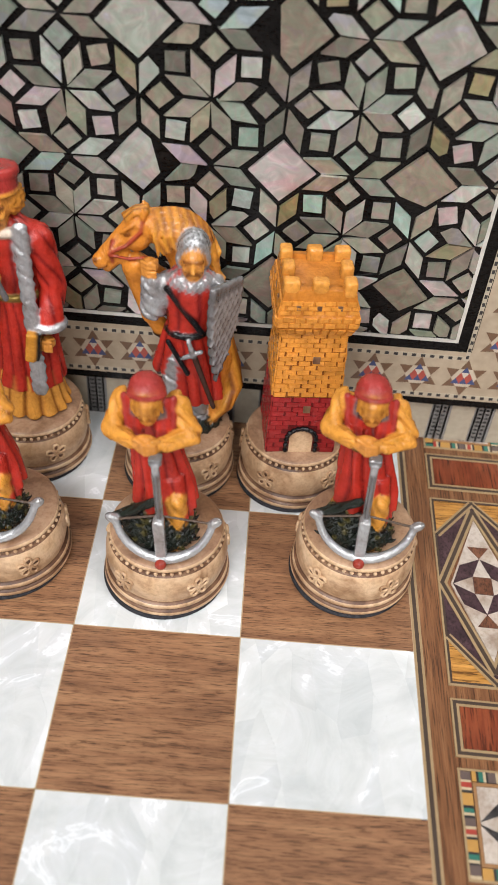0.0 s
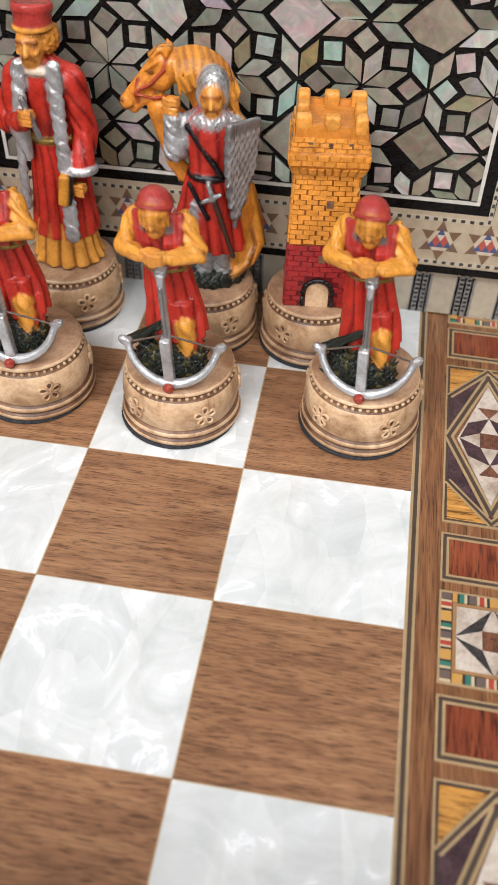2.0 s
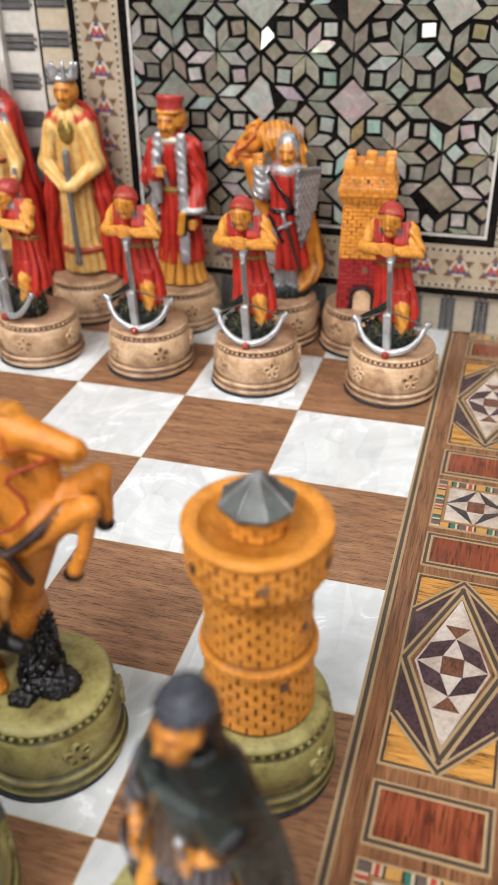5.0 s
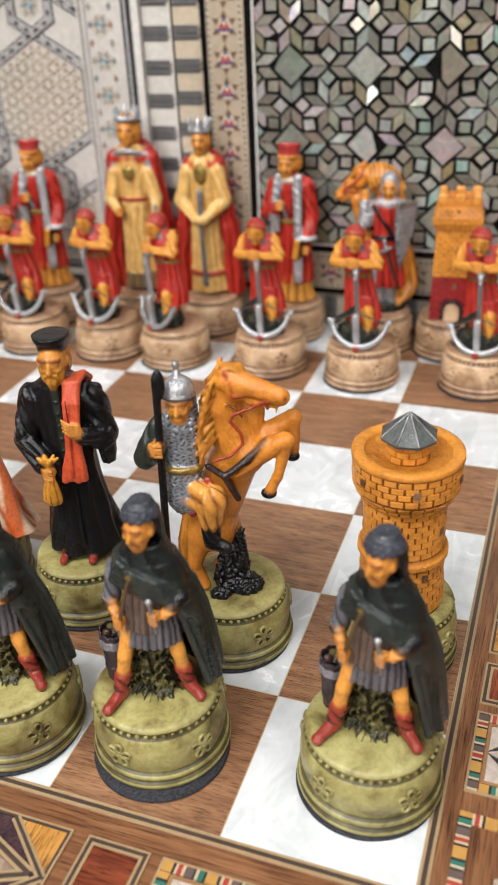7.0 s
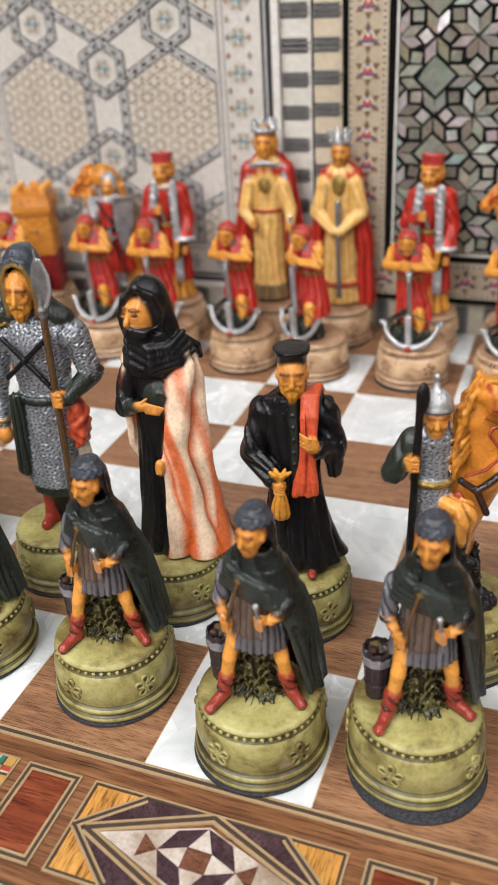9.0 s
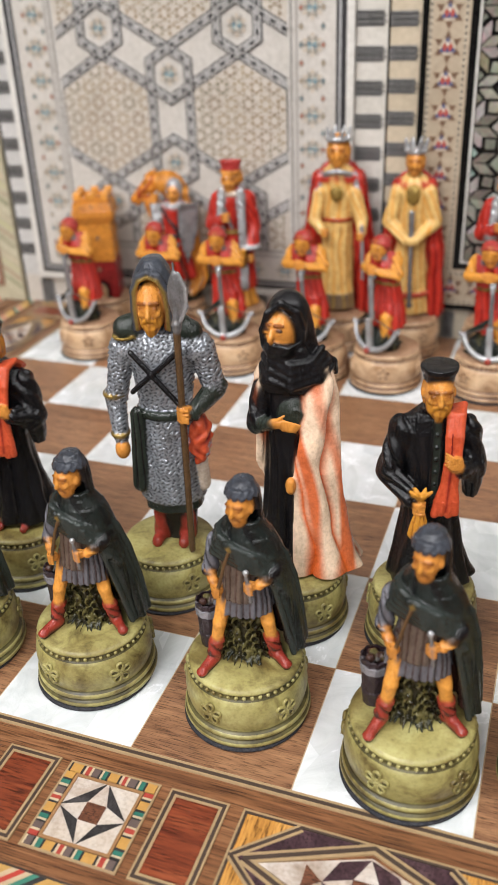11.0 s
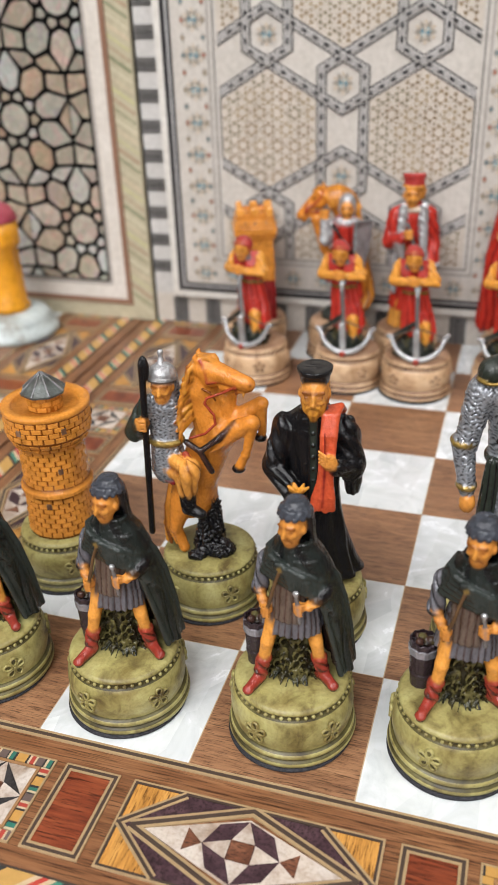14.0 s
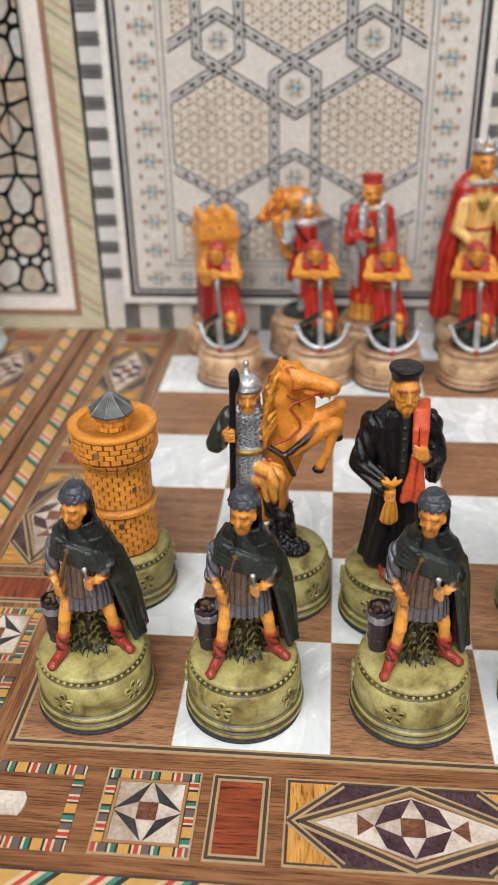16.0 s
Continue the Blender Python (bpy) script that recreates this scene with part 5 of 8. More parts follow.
def green_king():
    s = Sculpt()
    for x, col, toe in ((-6.0, "boot", -2.4), (4.6, "boot", -1.6)):
        s.cap((x, 0, 24), (x * 0.9, 1, 40), 3.4, 3.6, col, 0.8, fold=(4, 0.25, 1.0, 0))
        s.cap((x, 0, 24), (x + toe * 0.4, -6.0, 23.4), 2.8, 2.2, col, 0.8)
    s.cap((0, 3, 24), (0, 2, 42), 6.4, 8, "black", 1.0, (1.2, 0.8), fold=(7, 0.4, 0, 0))
    s.cap((0, 1, 36), (0, 1, 46), 11.8, 11.6, "green", 0.8, (1, 0.74), fold=(9, 0.3, 0, 0), flat=True)
    s.cap((0, 1, 40), (0, 1, 73), 13.0, 10.0, "mail", 0.8, (1, 0.74), fold=(6, 0.35, 0.0, 0), flat=True, knob=(1.8, 0.32))
    s.cap((0, 1, 74), (0, 1.5, 91), 10.2, 12.2, "mail", 1.0, (1, 0.66), knob=(1.8, 0.32))
    s.ring((0, 1, 72.5), 10.2, 1.5, "green", 0.6, (1, 0.74))
    s.cap((-9.6, -5.6, 73), (-11, -5.4, 47), 2.4, 3.4, "green", 0.8, (1, 0.7), fold=(6, 0.45, 0, 0), groove="black")
    for sx in (-1, 1):
        s.ball((sx * 12.8, 1.5, 93.6), (5.8, 5.6, 5.8), "mail", 1.5, ripple=(1.8, 0.22))
    s.cap((-15, 1, 93), (-18.4, 0, 77), 4.8, 4.0, "mail", 1.0, knob=(1.8, 0.32))
    s.cap((-19.2, 0, 77), (-17.4, -4, 64), 4.1, 2.9, "mail", 0.8, knob=(1.8, 0.2))
    s.ring((-19.2, 0, 78), 3.9, 0.8, "gold", 0.4)
    s.ring((-17.6, -3.6, 65), 3.0, 0.8, "gold", 0.4)
    s.ball((-17, -5, 59.6), (2.9, 2.8, 3.6), "skin", 0.7)
    s.cap((15, 1.5, 93), (18.6, 2.2, 80), 5.0, 4.2, "mail", 1.0, knob=(1.8, 0.32))
    s.cap((19.6, 2.2, 80), (12.4, -7.6, 75), 4.0, 2.9, "green", 0.8, fold=(4, 0.3, 1.2, 0))
    hand(s, (9.6, -9.4, 75.4), 3.1)
    s.cap((8.4, -10.4, 24), (9.2, -9.6, 106), 1.35, 1.35, "shaft", 0.3)
    s.strand([(9.3, -9.5, 104), (9.4, -9.4, 110), (9.6, -9.3, 124)], 1.8, 0.4, "steel", 0.4)
    s.ball((10.2, -9.4, 114), (3.4, 1.0, 7.6), "steel", 0.4)
    s.strand([(11.2, -9.6, 106.6), (13.4, -9.6, 111), (13.6, -9.6, 116), (11.4, -9.6, 121)], 0.7, 0.5, "silver", 0.3)
    s.ring((9.3, -9.6, 105.4), 1.5, 0.6, "steel", 0.2)
    s.ball((13.4, -4, 64), (4.2, 4.2, 9.5), "scarf", 0.8, ripple=(6.0, 0.7), groove="deep_red")
    s.cap((13, -2, 56), (12.4, 0, 45), 2.2, 3.0, "white", 0.8)
    s.cap((-9, -7.6, 95), (9.5, -8.6, 76), 0.95, 0.95, "black", 0.3)
    s.cap((9, -7.8, 96), (-9.5, -8.2, 82), 0.95, 0.95, "black", 0.3)
    head(s, (-0.6, -3.4, 108.8), 6.5, beard="ochre")
    for q in (-1, 1):
        for k in range(4):
            s.strand([(-0.6 + q * 4.2, -5.2 + 0.9 * k, 114), (-0.6 + q * (5.0 + 0.1 * k), -4.6 + 0.9 * k, 108), (-0.6 + q * 4.6, -4.6 + 0.9 * k, 102)], 0.75, 0.6, ("sepia", "brown")[k % 2], 0.2)
    s.robe([(100, -0.6, 2.6, 8.2, 6.8, -62, 242), (106, -0.6, 1.6, 7.4, 7.2, -54, 234), (112, -0.6, 1.0, 7.2, 7.4, -52, 232), (117, -0.6, 0.6, 6.2, 6.8, -56, 236), (120, -0.6, 0.8, 4.6, 5.6, -70, 250), (122.4, -0.6, 1.4, 2.4, 3.4, -90, 270)], "beret", 0.9, (5, 0.3, 0.1, 0.5), None, 0.4, 0.4)
    s.ball((-0.6, 2.6, 111), (6.6, 5.6, 9.6), "beret", 0.5)
    s.ball((-0.6, 0.6, 119.6), (4.4, 4.8, 3.4), "beret", 0.8)
    for q in (-1, 1):
        s.strand([(-0.6, -6.2, 118.4), (-0.6 + q * 3.2, -6.0, 117.2), (-0.6 + q * 5.3, -5.6, 113.6), (-0.6 + q * 5.8, -5.0, 108), (-0.6 + q * 5.6, -4.6, 101.6)], 0.6, 0.6, "gold", 0.2)
        s.strand([(-0.6, -5.2, 119.6), (-0.6 + q * 3.6, -5.0, 118.2), (-0.6 + q * 6.0, -4.6, 113.8), (-0.6 + q * 6.5, -4.0, 108), (-0.6 + q * 6.4, -3.6, 101.6)], 1.2, 1.2, "beret", 0.5)
    s.cap((-12.8, 0, 100), (-5, 2, 101), 4.2, 5.2, "green", 1.0)
    s.cap((12.2, 1, 99), (4.6, 2.4, 101), 3.6, 5.0, "green", 1.0)
    s.ring((-12.4, -1, 98.4), 4.2, 0.6, "gold", 0.3)
    me = s.mesh("figure")
    me.transform(pose(0.0032, 0, 0) @ Matrix.Diagonal((0.885, 1, 1.03, 1)) @ pose(0, 0, -0.0007))
    return me


def green_queen():
    s = Sculpt()
    full = (0, 360)
    s.robe([(23, -1.5, 0.5, 10.6, 8.8, *full), (30, -1.5, 0.5, 9.8, 8.0, *full), (50, -1, 0.5, 8.2, 6.6, *full), (66, -0.6, 0.8, 7.6, 6.2, *full), (80, 0, 1.2, 8.4, 6.4, *full), (92, 0, 1.5, 9.0, 6.2, *full)], "black", None, (11, 0.9, 0.01, 0), None, 0.6, 0.7)
    s.ball((0.6, -4.6, 81), (5.0, 2.2, 6.0), "green", 0.8)
    s.ring((1.6, -6.8, 82.4), 1.5, 0.5, "green", 0.2, (1, 0.5), 90)
    # cape open in front, with long folds that swing to one side at the hem
    s.robe([(22.8, 8.0, 2.4, 14.0, 11.8, -122, 140), (28, 6.6, 2.0, 12.6, 10.8, -116, 146), (38, 4.2, 1.6, 11.4, 9.6, -108, 156), (50, 2.6, 1.4, 11.0, 8.8, -100, 172), (62, 1.8, 1.4, 11.0, 8.4, -96, 190), (74, 1.6, 1.4, 11.2, 8.2, -86, 200), (86, 1.2, 1.6, 11.4, 7.9, -76, 206), (92, 0.8, 1.8, 10.4, 7.0, -72, 210), (95.5, 0.4, 1.8, 8.2, 5.8, -70, 210)], "cape_pale", 1.0, (7, 1.9, -0.06, 1.3), "cape_orange", 0.5, 0.25)
    s.robe([(22.2, 17.5, 3.0, 5.6, 7.4, *full), (26, 16.0, 2.8, 5.0, 6.4, *full), (32, 13.6, 2.8, 3.0, 4.0, *full)], "cape_orange", None, (5, 0.9, 0.2, 0), "cape_pale", 1.2, 0.3)
    # arms and hands
    s.cap((-9.0, 0.5, 88), (-11.0, -2.2, 77), 3.5, 3.2, "black", 0.8, fold=(4, 0.4, 0.9, 0))
    s.cap((-11.0, -2.2, 77), (-5.8, -7.4, 79.6), 2.9, 2.0, "green", 0.7, fold=(3, 0.25, 1.2, 0))
    s.ball((-4.0, -8.2, 80.2), (2.8, 1.3, 1.8), "skin", 0.4)
    for k in range(4):
        s.strand([(-2.6, -9.0, 81.4 - 0.95 * k), (0.4, -9.0, 80.6 - 0.9 * k), (3.0 - 0.5 * k, -8.4, 79.6 - 0.75 * k)], 0.58, 0.42, "skin", 0.12)
    s.strand([(-4.0, -8.6, 81.6), (-2.0, -8.9, 83.2)], 0.6, 0.45, "skin", 0.2)
    s.ball((-0.4, -8.4, 58), (1.7, 1.5, 3.2), "skin", 0.4)
    for k in range(3):
        s.strand([(-1.0 + 0.7 * k, -9.4, 60), (-1.4 + 0.8 * k, -9.8, 56.4)], 0.5, 0.4, "skin", 0.12)
    # hood and veil wound round the neck
    f = Turned(s, (-2.6, -2.6), -30)
    f.ball((-2.6, -2.8, 108.6), (4.2, 4.9, 6.2), "skin", 0.6)
    f.cap((-2.6, -7.3, 111.0), (-2.6, -8.9, 107.4), 0.5, 0.95, "skin", 0.4)
    for q in (-1, 1):
        f.cap((-2.6 + q * 0.8, -7.5, 111.6), (-2.6 + q * 3.0, -6.2, 111.3), 0.5, 0.4, "sepia", 0.35)
        f.ball((-2.6 + q * 1.9, -7.0, 110.0), (1.25, 0.6, 0.6), "umber", 0.15)
        f.ball((-2.6 + q * 1.9, -7.0, 109.0), (1.1, 0.6, 0.4), "skin", 0.2)
    s.robe([(88.5, 0.6, 1.6, 10.2, 7.2, *full), (92, 0.4, 1.0, 10.6, 7.6, *full), (96, 0, 0.8, 9.4, 7.2, *full), (100, -0.8, 0.4, 7.4, 6.8, *full), (103, -1.2, 0.2, 6.4, 6.4, *full)], "black", None, (5, 0.8, 0.5, 0.4), None, 0.6, 0.5)
    for k in range(4):
        s.strand([(-7.0 - k * 0.5, -0.6, 106.4 - 3.4 * k), (-5.4 - 0.2 * k, -5.6 - 0.2 * k, 103.0 - 3.0 * k), (0.2, -7.0 - 0.4 * k, 98.6 - 2.2 * k), (6.0 + 0.9 * k, -4.4, 98.8 - 1.8 * k), (9.4 + k, 1, 101.6 - 2.0 * k)], 1.3, 0.9, "black", 1.1)
    f.ball((-2.6, -4.4, 103.6), (4.9, 4.2, 3.0), "black", 1.2)
    f.strand([(-8.0, -1.6, 107.4), (-5.6, -6.2, 106.4), (-2.0, -8.2, 105.6), (1.8, -6.0, 104.6), (3.4, -2.0, 105.4)], 0.9, 0.7, "black", 0.7)
    s.ball((-0.9, 2.0, 110.4), (6.9, 7.4, 9.0), "black", 0.5)
    s.strand([(-7.8, -3.0, 104), (-8.1, -4.0, 109), (-6.4, -4.6, 114.4), (-2.4, -5.2, 117.6), (2.0, -4.2, 114.6), (3.6, -3.4, 109), (3.2, -2.8, 103.6)], 1.15, 1.15, "black", 0.6)
    s.cap((0.6, 3.4, 107), (1.2, 3.6, 96), 6.2, 7.4, "black", 1.4, fold=(6, 0.5, 0.1, 0))
    s.strand([(9.6, 3.0, 97.6), (12.4, 4.6, 95.4), (13.4, 5.4, 91.6)], 2.0, 0.9, "black", 0.6)
    return s.mesh("figure")


def green_bishop():
    s = Sculpt()
    full = (0, 360)
    s.robe([(23.8, 1.6, 1.0, 13.6, 10.4, *full), (27, 1.4, 1.0, 13.0, 10.0, *full), (36, 0.8, 1.0, 11.0, 8.6, *full), (50, 0.2, 1.0, 8.9, 7.0, *full), (60, 0, 1.0, 8.3, 6.4, *full), (72, 0, 1.2, 9.2, 6.4, *full), (81, 0, 1.4, 10.2, 6.2, *full), (85.5, 0, 1.4, 8.4, 5.4, *full), (89, 0, 1, 4.4, 4.2, *full)], "black", None, (9, 1.05, 0.012, 0.3), None, 0.6, 0.85)
    s.robe([(24, 9.4, 3.6, 8.2, 7.0, *full), (28, 8.6, 3.4, 6.6, 6.0, *full), (40, 5.4, 2.6, 5.0, 5.0, *full)], "black", None, (5, 0.7, 0.1, 0), None, 1.4, 0.6)
    for x in (-1.5, 1.5):
        s.strand([(x * 0.8, -5.4, 86), (x, -5.7, 74), (x, -5.7, 62), (x * 1.4, -6.6, 48), (x * 1.8, -8.4, 28)], 0.42, 0.5, "black", 0.3)
    s.box((0, -4.9, 72), (1.3, 0.9, 15), 0.3, "green", 0.3)
    for k in range(6):
        s.ball((0, -6.0, 60 + 4.4 * k), (0.62, 0.5, 0.62), "cloak", 0.1)
    s.ring((0, -0.8, 88.4), 3.9, 0.9, "black", 0.3, (1, 1), 12)
    # left arm with the purse
    s.cap((-9.6, 1.2, 81), (-13.6, -0.4, 66.5), 4.3, 3.9, "black", 0.9, fold=(4, 0.5, 0.8, 0))
    s.cap((-13.6, -0.4, 66), (-7.2, -7.6, 60.6), 3.9, 3.4, "black", 0.8, fold=(4, 0.5, 0.9, 1))
    s.ring((-7.0, -7.8, 60.4), 2.7, 0.7, "black", 0.3, (1, 1), 40)
    for k in range(3):
        s.strand([(-15.6, -2.6, 69 - 2.4 * k), (-13.6, -4.4, 66.4 - 2.0 * k), (-10.6, -5.6, 65.4 - 1.8 * k)], 0.6, 0.5, "black", 0.5)
    hand(s, (-4.6, -9.6, 58.4), 2.5)
    s.robe([(46.6, -4.6, -10.0, 2.0, 1.7, *full), (48.5, -4.7, -10.0, 3.1, 2.3, *full), (53, -4.6, -10.2, 2.5, 1.9, *full), (57, -4.4, -10.2, 1.4, 1.2, *full)], "ochre", None, (7, 0.35, 0, 0), "sepia", 0.3, 0.1)
    for k in range(6):
        a = radians(60 * k)
        s.strand([(-4.4, -10.0, 61.4), (-4.4 + 2.2 * math.cos(a), -10.0 + 1.4 * math.sin(a), 63.4), (-4.4 + 3.2 * math.cos(a), -10 + 2.0 * math.sin(a), 64.2)], 0.9, 0.55, "ochre", 0.25)
    # right arm over the scarf
    s.cap((9.6, 1.2, 81), (13.0, 0.2, 68), 4.4, 4.0, "black", 0.9, fold=(4, 0.5, 0.8, 2))
    s.cap((13.0, 0.2, 67.4), (7.8, -7.4, 71), 3.8, 2.8, "black", 0.8, fold=(4, 0.45, 0.9, 0))
    s.robe([(57, 12.6, 0.4, 2.2, 2.6, *full), (62, 12.8, 0, 3.0, 3.4, *full), (68, 12.2, -0.6, 3.4, 4.0, *full)], "black", None, (6, 0.5, 0.1, 0), None, 0.8, 0.3)
    for k in range(3):
        s.strand([(15.4, -2.4, 70.4 - 2.2 * k), (12.8, -4.4, 67.4 - 1.6 * k), (9.8, -6.0, 67.8 - 1.0 * k)], 0.6, 0.5, "black", 0.5)
    # scarf: flat folded strip over the shoulder
    for k, (a, b, c) in enumerate(((-1.8, -1.6, -2.9), (-0.6, -0.5, -1.1), (0.7, 0.6, 0.8), (1.9, 1.6, 2.6))):
        s.strand([(7.2 + a * 0.9, 4.4, 85.8), (6.4 + a, 0.4, 88.6 + 0.3 * a), (5.4 + a, -4.4, 88.0), (5.0 + a, -6.9, 82), (4.8 + b, -8.2, 75)], 1.15, 1.05, "scarf", 0.35)
        s.strand([(4.6 + b, -8.4, 73), (4.2 + b, -8.6, 66), (3.8 + c, -8.8 - 0.3 * (k % 2), 60), (3.5 + c * 1.15, -9.2, 55.4 + 0.7 * (k % 2))], 1.1, 1.35, "scarf", 0.35)
    s.strand([(3.9, -8.9, 84), (4.2, -9.6, 74), (3.4, -10, 57)], 0.35, 0.35, "deep_red", 0.3)
    s.ball((5.6, -9.2, 73.6), (2.4, 1.5, 2.9), "skin", 0.4)
    for k in range(4):
        s.strand([(7.2, -9.4, 71.8 + 1.2 * k), (4.6, -10.8, 72.8 + 1.25 * k), (2.2, -10.2, 74.2 + 1.3 * k)], 0.62, 0.46, "skin", 0.12)
    for x in (-4.6, 4.6):
        s.cap((x, -5, 23.4), (x * 1.1, -10.2, 23.2), 1.7, 1.5, "boot", 0.4)
    head(s, (0, -1.8, 94.4), 5.9, beard="ochre")
    s.ball((0, 1.4, 95), (4.5, 4.6, 5.2), "hair", 0.4, ripple=(1.4, 0.3))
    for q in (-1, 1):
        for k in range(3):
            s.strand([(q * 3.8, -1.2 + 1.2 * k, 97.5), (q * 4.4, -0.8 + 1.3 * k, 94), (q * 4.0, -0.6 + 1.3 * k, 90.6)], 0.7, 0.5, "hair", 0.2)
    s.robe([(98.4, 0, -0.6, 4.6, 4.9, *full), (100, 0, -0.6, 4.8, 5.1, *full), (101.0, 0, -0.6, 5.0, 5.3, *full), (101.5, 0, -0.6, 5.5, 5.8, *full), (103.2, 0, -0.5, 5.8, 6.0, *full)], "black", None, (5, 0.12, 0, 0), None, 0.2, 0)
    me = s.mesh("figure")
    me.transform(pose(0, 0, 0.0008) @ Matrix.Diagonal((0.97, 1, 0.965, 1)))
    return me


def green_knight():
    s = Sculpt()
    rng = random.Random(8)
    # rearing horse, head towards +x
    s.cap((-4, 4, 42), (4.2, 2.6, 64), 7.2, 7.4, "horse", 1.4, (1, 0.9))
    s.ball((8.4, 0.8, 69), (6.4, 5.8, 7.4), "horse", 1.4, (0, 25, 0))
    s.cap((6.4, 1.8, 72), (2.4, 1.2, 84), 7.4, 6.2, "horse", 1.2, (1, 0.72))
    s.cap((2.0, 1.2, 84), (3.8, 0.6, 91.4), 5.6, 4.0, "horse", 1.0, (1, 0.76))
    s.cap((9.2, 1.8, 73), (10.4, 2.4, 82), 5.2, 3.8, "horse", 1.0, (1, 0.6))
    s.cap((10.4, 2.4, 82), (10.0, 2.2, 86), 3.8, 2.8, "horse", 0.8, (1, 0.6))
    s.strand([(4.4, -3.6, 87), (6.6, -3.6, 86), (8.6, -3.4, 83)], 0.45, 0.4, "sepia", 0.25)
    s.cap((4.2, -0.2, 93.6), (17.6, -3.6, 90.4), 4.0, 2.7, "horse", 0.8)
    s.ball((7.0, -0.8, 91), (4.4, 3.5, 4.4), "horse", 0.7)
    s.ball((19.2, -4.0, 89.8), (3.0, 2.5, 2.8), "horse", 0.5)
    s.cap((17.8, -3.8, 87.6), (11.0, -2.4, 88.2), 1.4, 1.7, "horse", 0.5)
    s.strand([(20.4, -5.8, 88.4), (17.2, -5.4, 88.4)], 0.32, 0.25, "sepia", 0.15)
    s.ball((20.6, -5.8, 90.2), (0.6, 0.5, 0.6), "sepia", 0.15)
    s.cap((7.4, -3.4, 95), (10.4, -3.7, 93.8), 0.7, 0.6, "horse", 0.3)
    s.ball((8.8, -3.6, 93.4), (0.95, 0.5, 0.75), "sepia", 0.15)
    s.strand([(11.4, -3.7, 92.4), (17, -5.0, 91.2)], 0.4, 0.4, "horse", 0.5)
    s.strand([(18.4, -5.0, 86.8), (18.2, -5.2, 85.4)], 0.5, 0.3, "ochre", 0.1)
    for y in (-2.4, 2.6):
        s.strand([(3.0, y, 96), (2.2, y - 0.3, 97.6), (2.7, y - 0.4, 98.8)], 1.1, 0.4, "horse", 0.3)
    for k in range(6):
        s.strand([(3.0, -1.8 + 0.7 * k, 97), (6.0 + 0.4 * k, -2.4 + 0.6 * k, 97.6), (7.8 + 0.3 * k, -2.6 + 0.6 * k, 96.2)], 0.75, 0.45, "mane" if k % 2 else "hair", 0.15)
    for k in range(26):
        t = k / 25
        x, y, z = 2.6 - 3.2 * math.sin(t * 2.2), -1.6 - 2.8 * t + rng.uniform(-0.6, 0.6), 95.8 - 20 * t
        w = rng.uniform(-0.8, 0.8)
        s.strand([(x, y + 1.2, z), (x - 2.2 + w, y - 0.8, z - 1.6), (x - 2.6 - w, y - 1.6, z - 4.4), (x - 4.0 + w, y - 1.8, z - 7.4)], 0.95, 0.4, ("mane", "ochre", "sepia")[k % 3], 0.12)
        s.strand([(x - 0.6, y + 3.4, z + 0.4), (x - 3.0 + w, y + 3.0, z - 1.6), (x - 3.8, y + 2.2, z - 5.4)], 0.95, 0.45, ("ochre", "mane", "sepia")[k % 3], 0.12)
    s.strand([(4.0, -3.2, 96.8), (6.0, -4.0, 92.8), (6.2, -4.0, 89.8)], 0.5, 0.5, "rein", 0.12)
    s.strand([(6.2, -4.1, 89.4), (10.6, -4.2, 90.4), (15.6, -5.2, 89.6)], 0.5, 0.5, "rein", 0.12)
    s.strand([(14.6, -2.6, 93.4), (15.6, -5.0, 91.6), (15.9, -5.4, 89), (15.8, -3.8, 86.2)], 0.6, 0.6, "rein", 0.12)
    s.strand([(15.6, -5.4, 89), (11.4, -4.6, 86.6), (6.0, -4.9, 84.4), (5.2, -5.2, 82.6), (8.2, -5.2, 78.6), (8.6, -5.4, 75.4), (5.0, -6.0, 71.8), (-0.2, -6.4, 70)], 0.5, 0.5, "rein", 0.12)
    for seg in ([(15.0, -3.4, 75.0), (9.4, -5.6, 70), (3.0, -6.6, 65.2)], [(3.0, -6.6, 65.2), (-1.6, -6.4, 68.4)], [(3.0, -6.6, 65.2), (5.0, -6.2, 60.6), (6.4, -5.4, 57)]):
        s.strand(seg, 1.05, 1.05, "black", 0.2)
        for a, b in zip(seg, seg[1:]):
            for j in range(5):
                p = [a[n] + (b[n] - a[n]) * (j + 0.5) / 5 for n in range(3)]
                s.ball((p[0], p[1] - 0.7, p[2]), (0.7, 0.6, 0.7), "umber", 0.08)
    s.cap((10.0, -1.4, 69), (20.2, -3.6, 75.6), 4.1, 2.7, "horse", 1.0)
    s.ball((20.8, -3.7, 75.8), (2.7, 2.4, 2.5), "horse", 0.5)
    s.cap((20.8, -3.7, 75.2), (18.4, -3.8, 64.6), 2.2, 1.45, "horse", 0.5)
    s.ball((18.0, -3.8, 63.6), (1.7, 1.7, 1.7), "horse", 0.4)
    s.cap((18.0, -3.8, 63.6), (16.0, -3.5, 59.2), 1.4, 1.7, "horse", 0.4)
    s.ball((15.4, -3.5, 57.8), (2.4, 2.0, 1.7), "black", 0.25)
    s.cap((10.4, 3, 71), (22.2, 2.4, 79.8), 4.0, 2.5, "horse", 1.0)
    s.ball((22.6, 2.4, 80.0), (2.6, 2.4, 2.4), "horse", 0.5)
    s.cap((22.6, 2.4, 79.4), (22.8, 2.2, 69.6), 2.1, 1.5, "horse", 0.5)
    s.ball((22.2, 2.0, 67.4), (2.2, 1.9, 1.7), "black", 0.25)
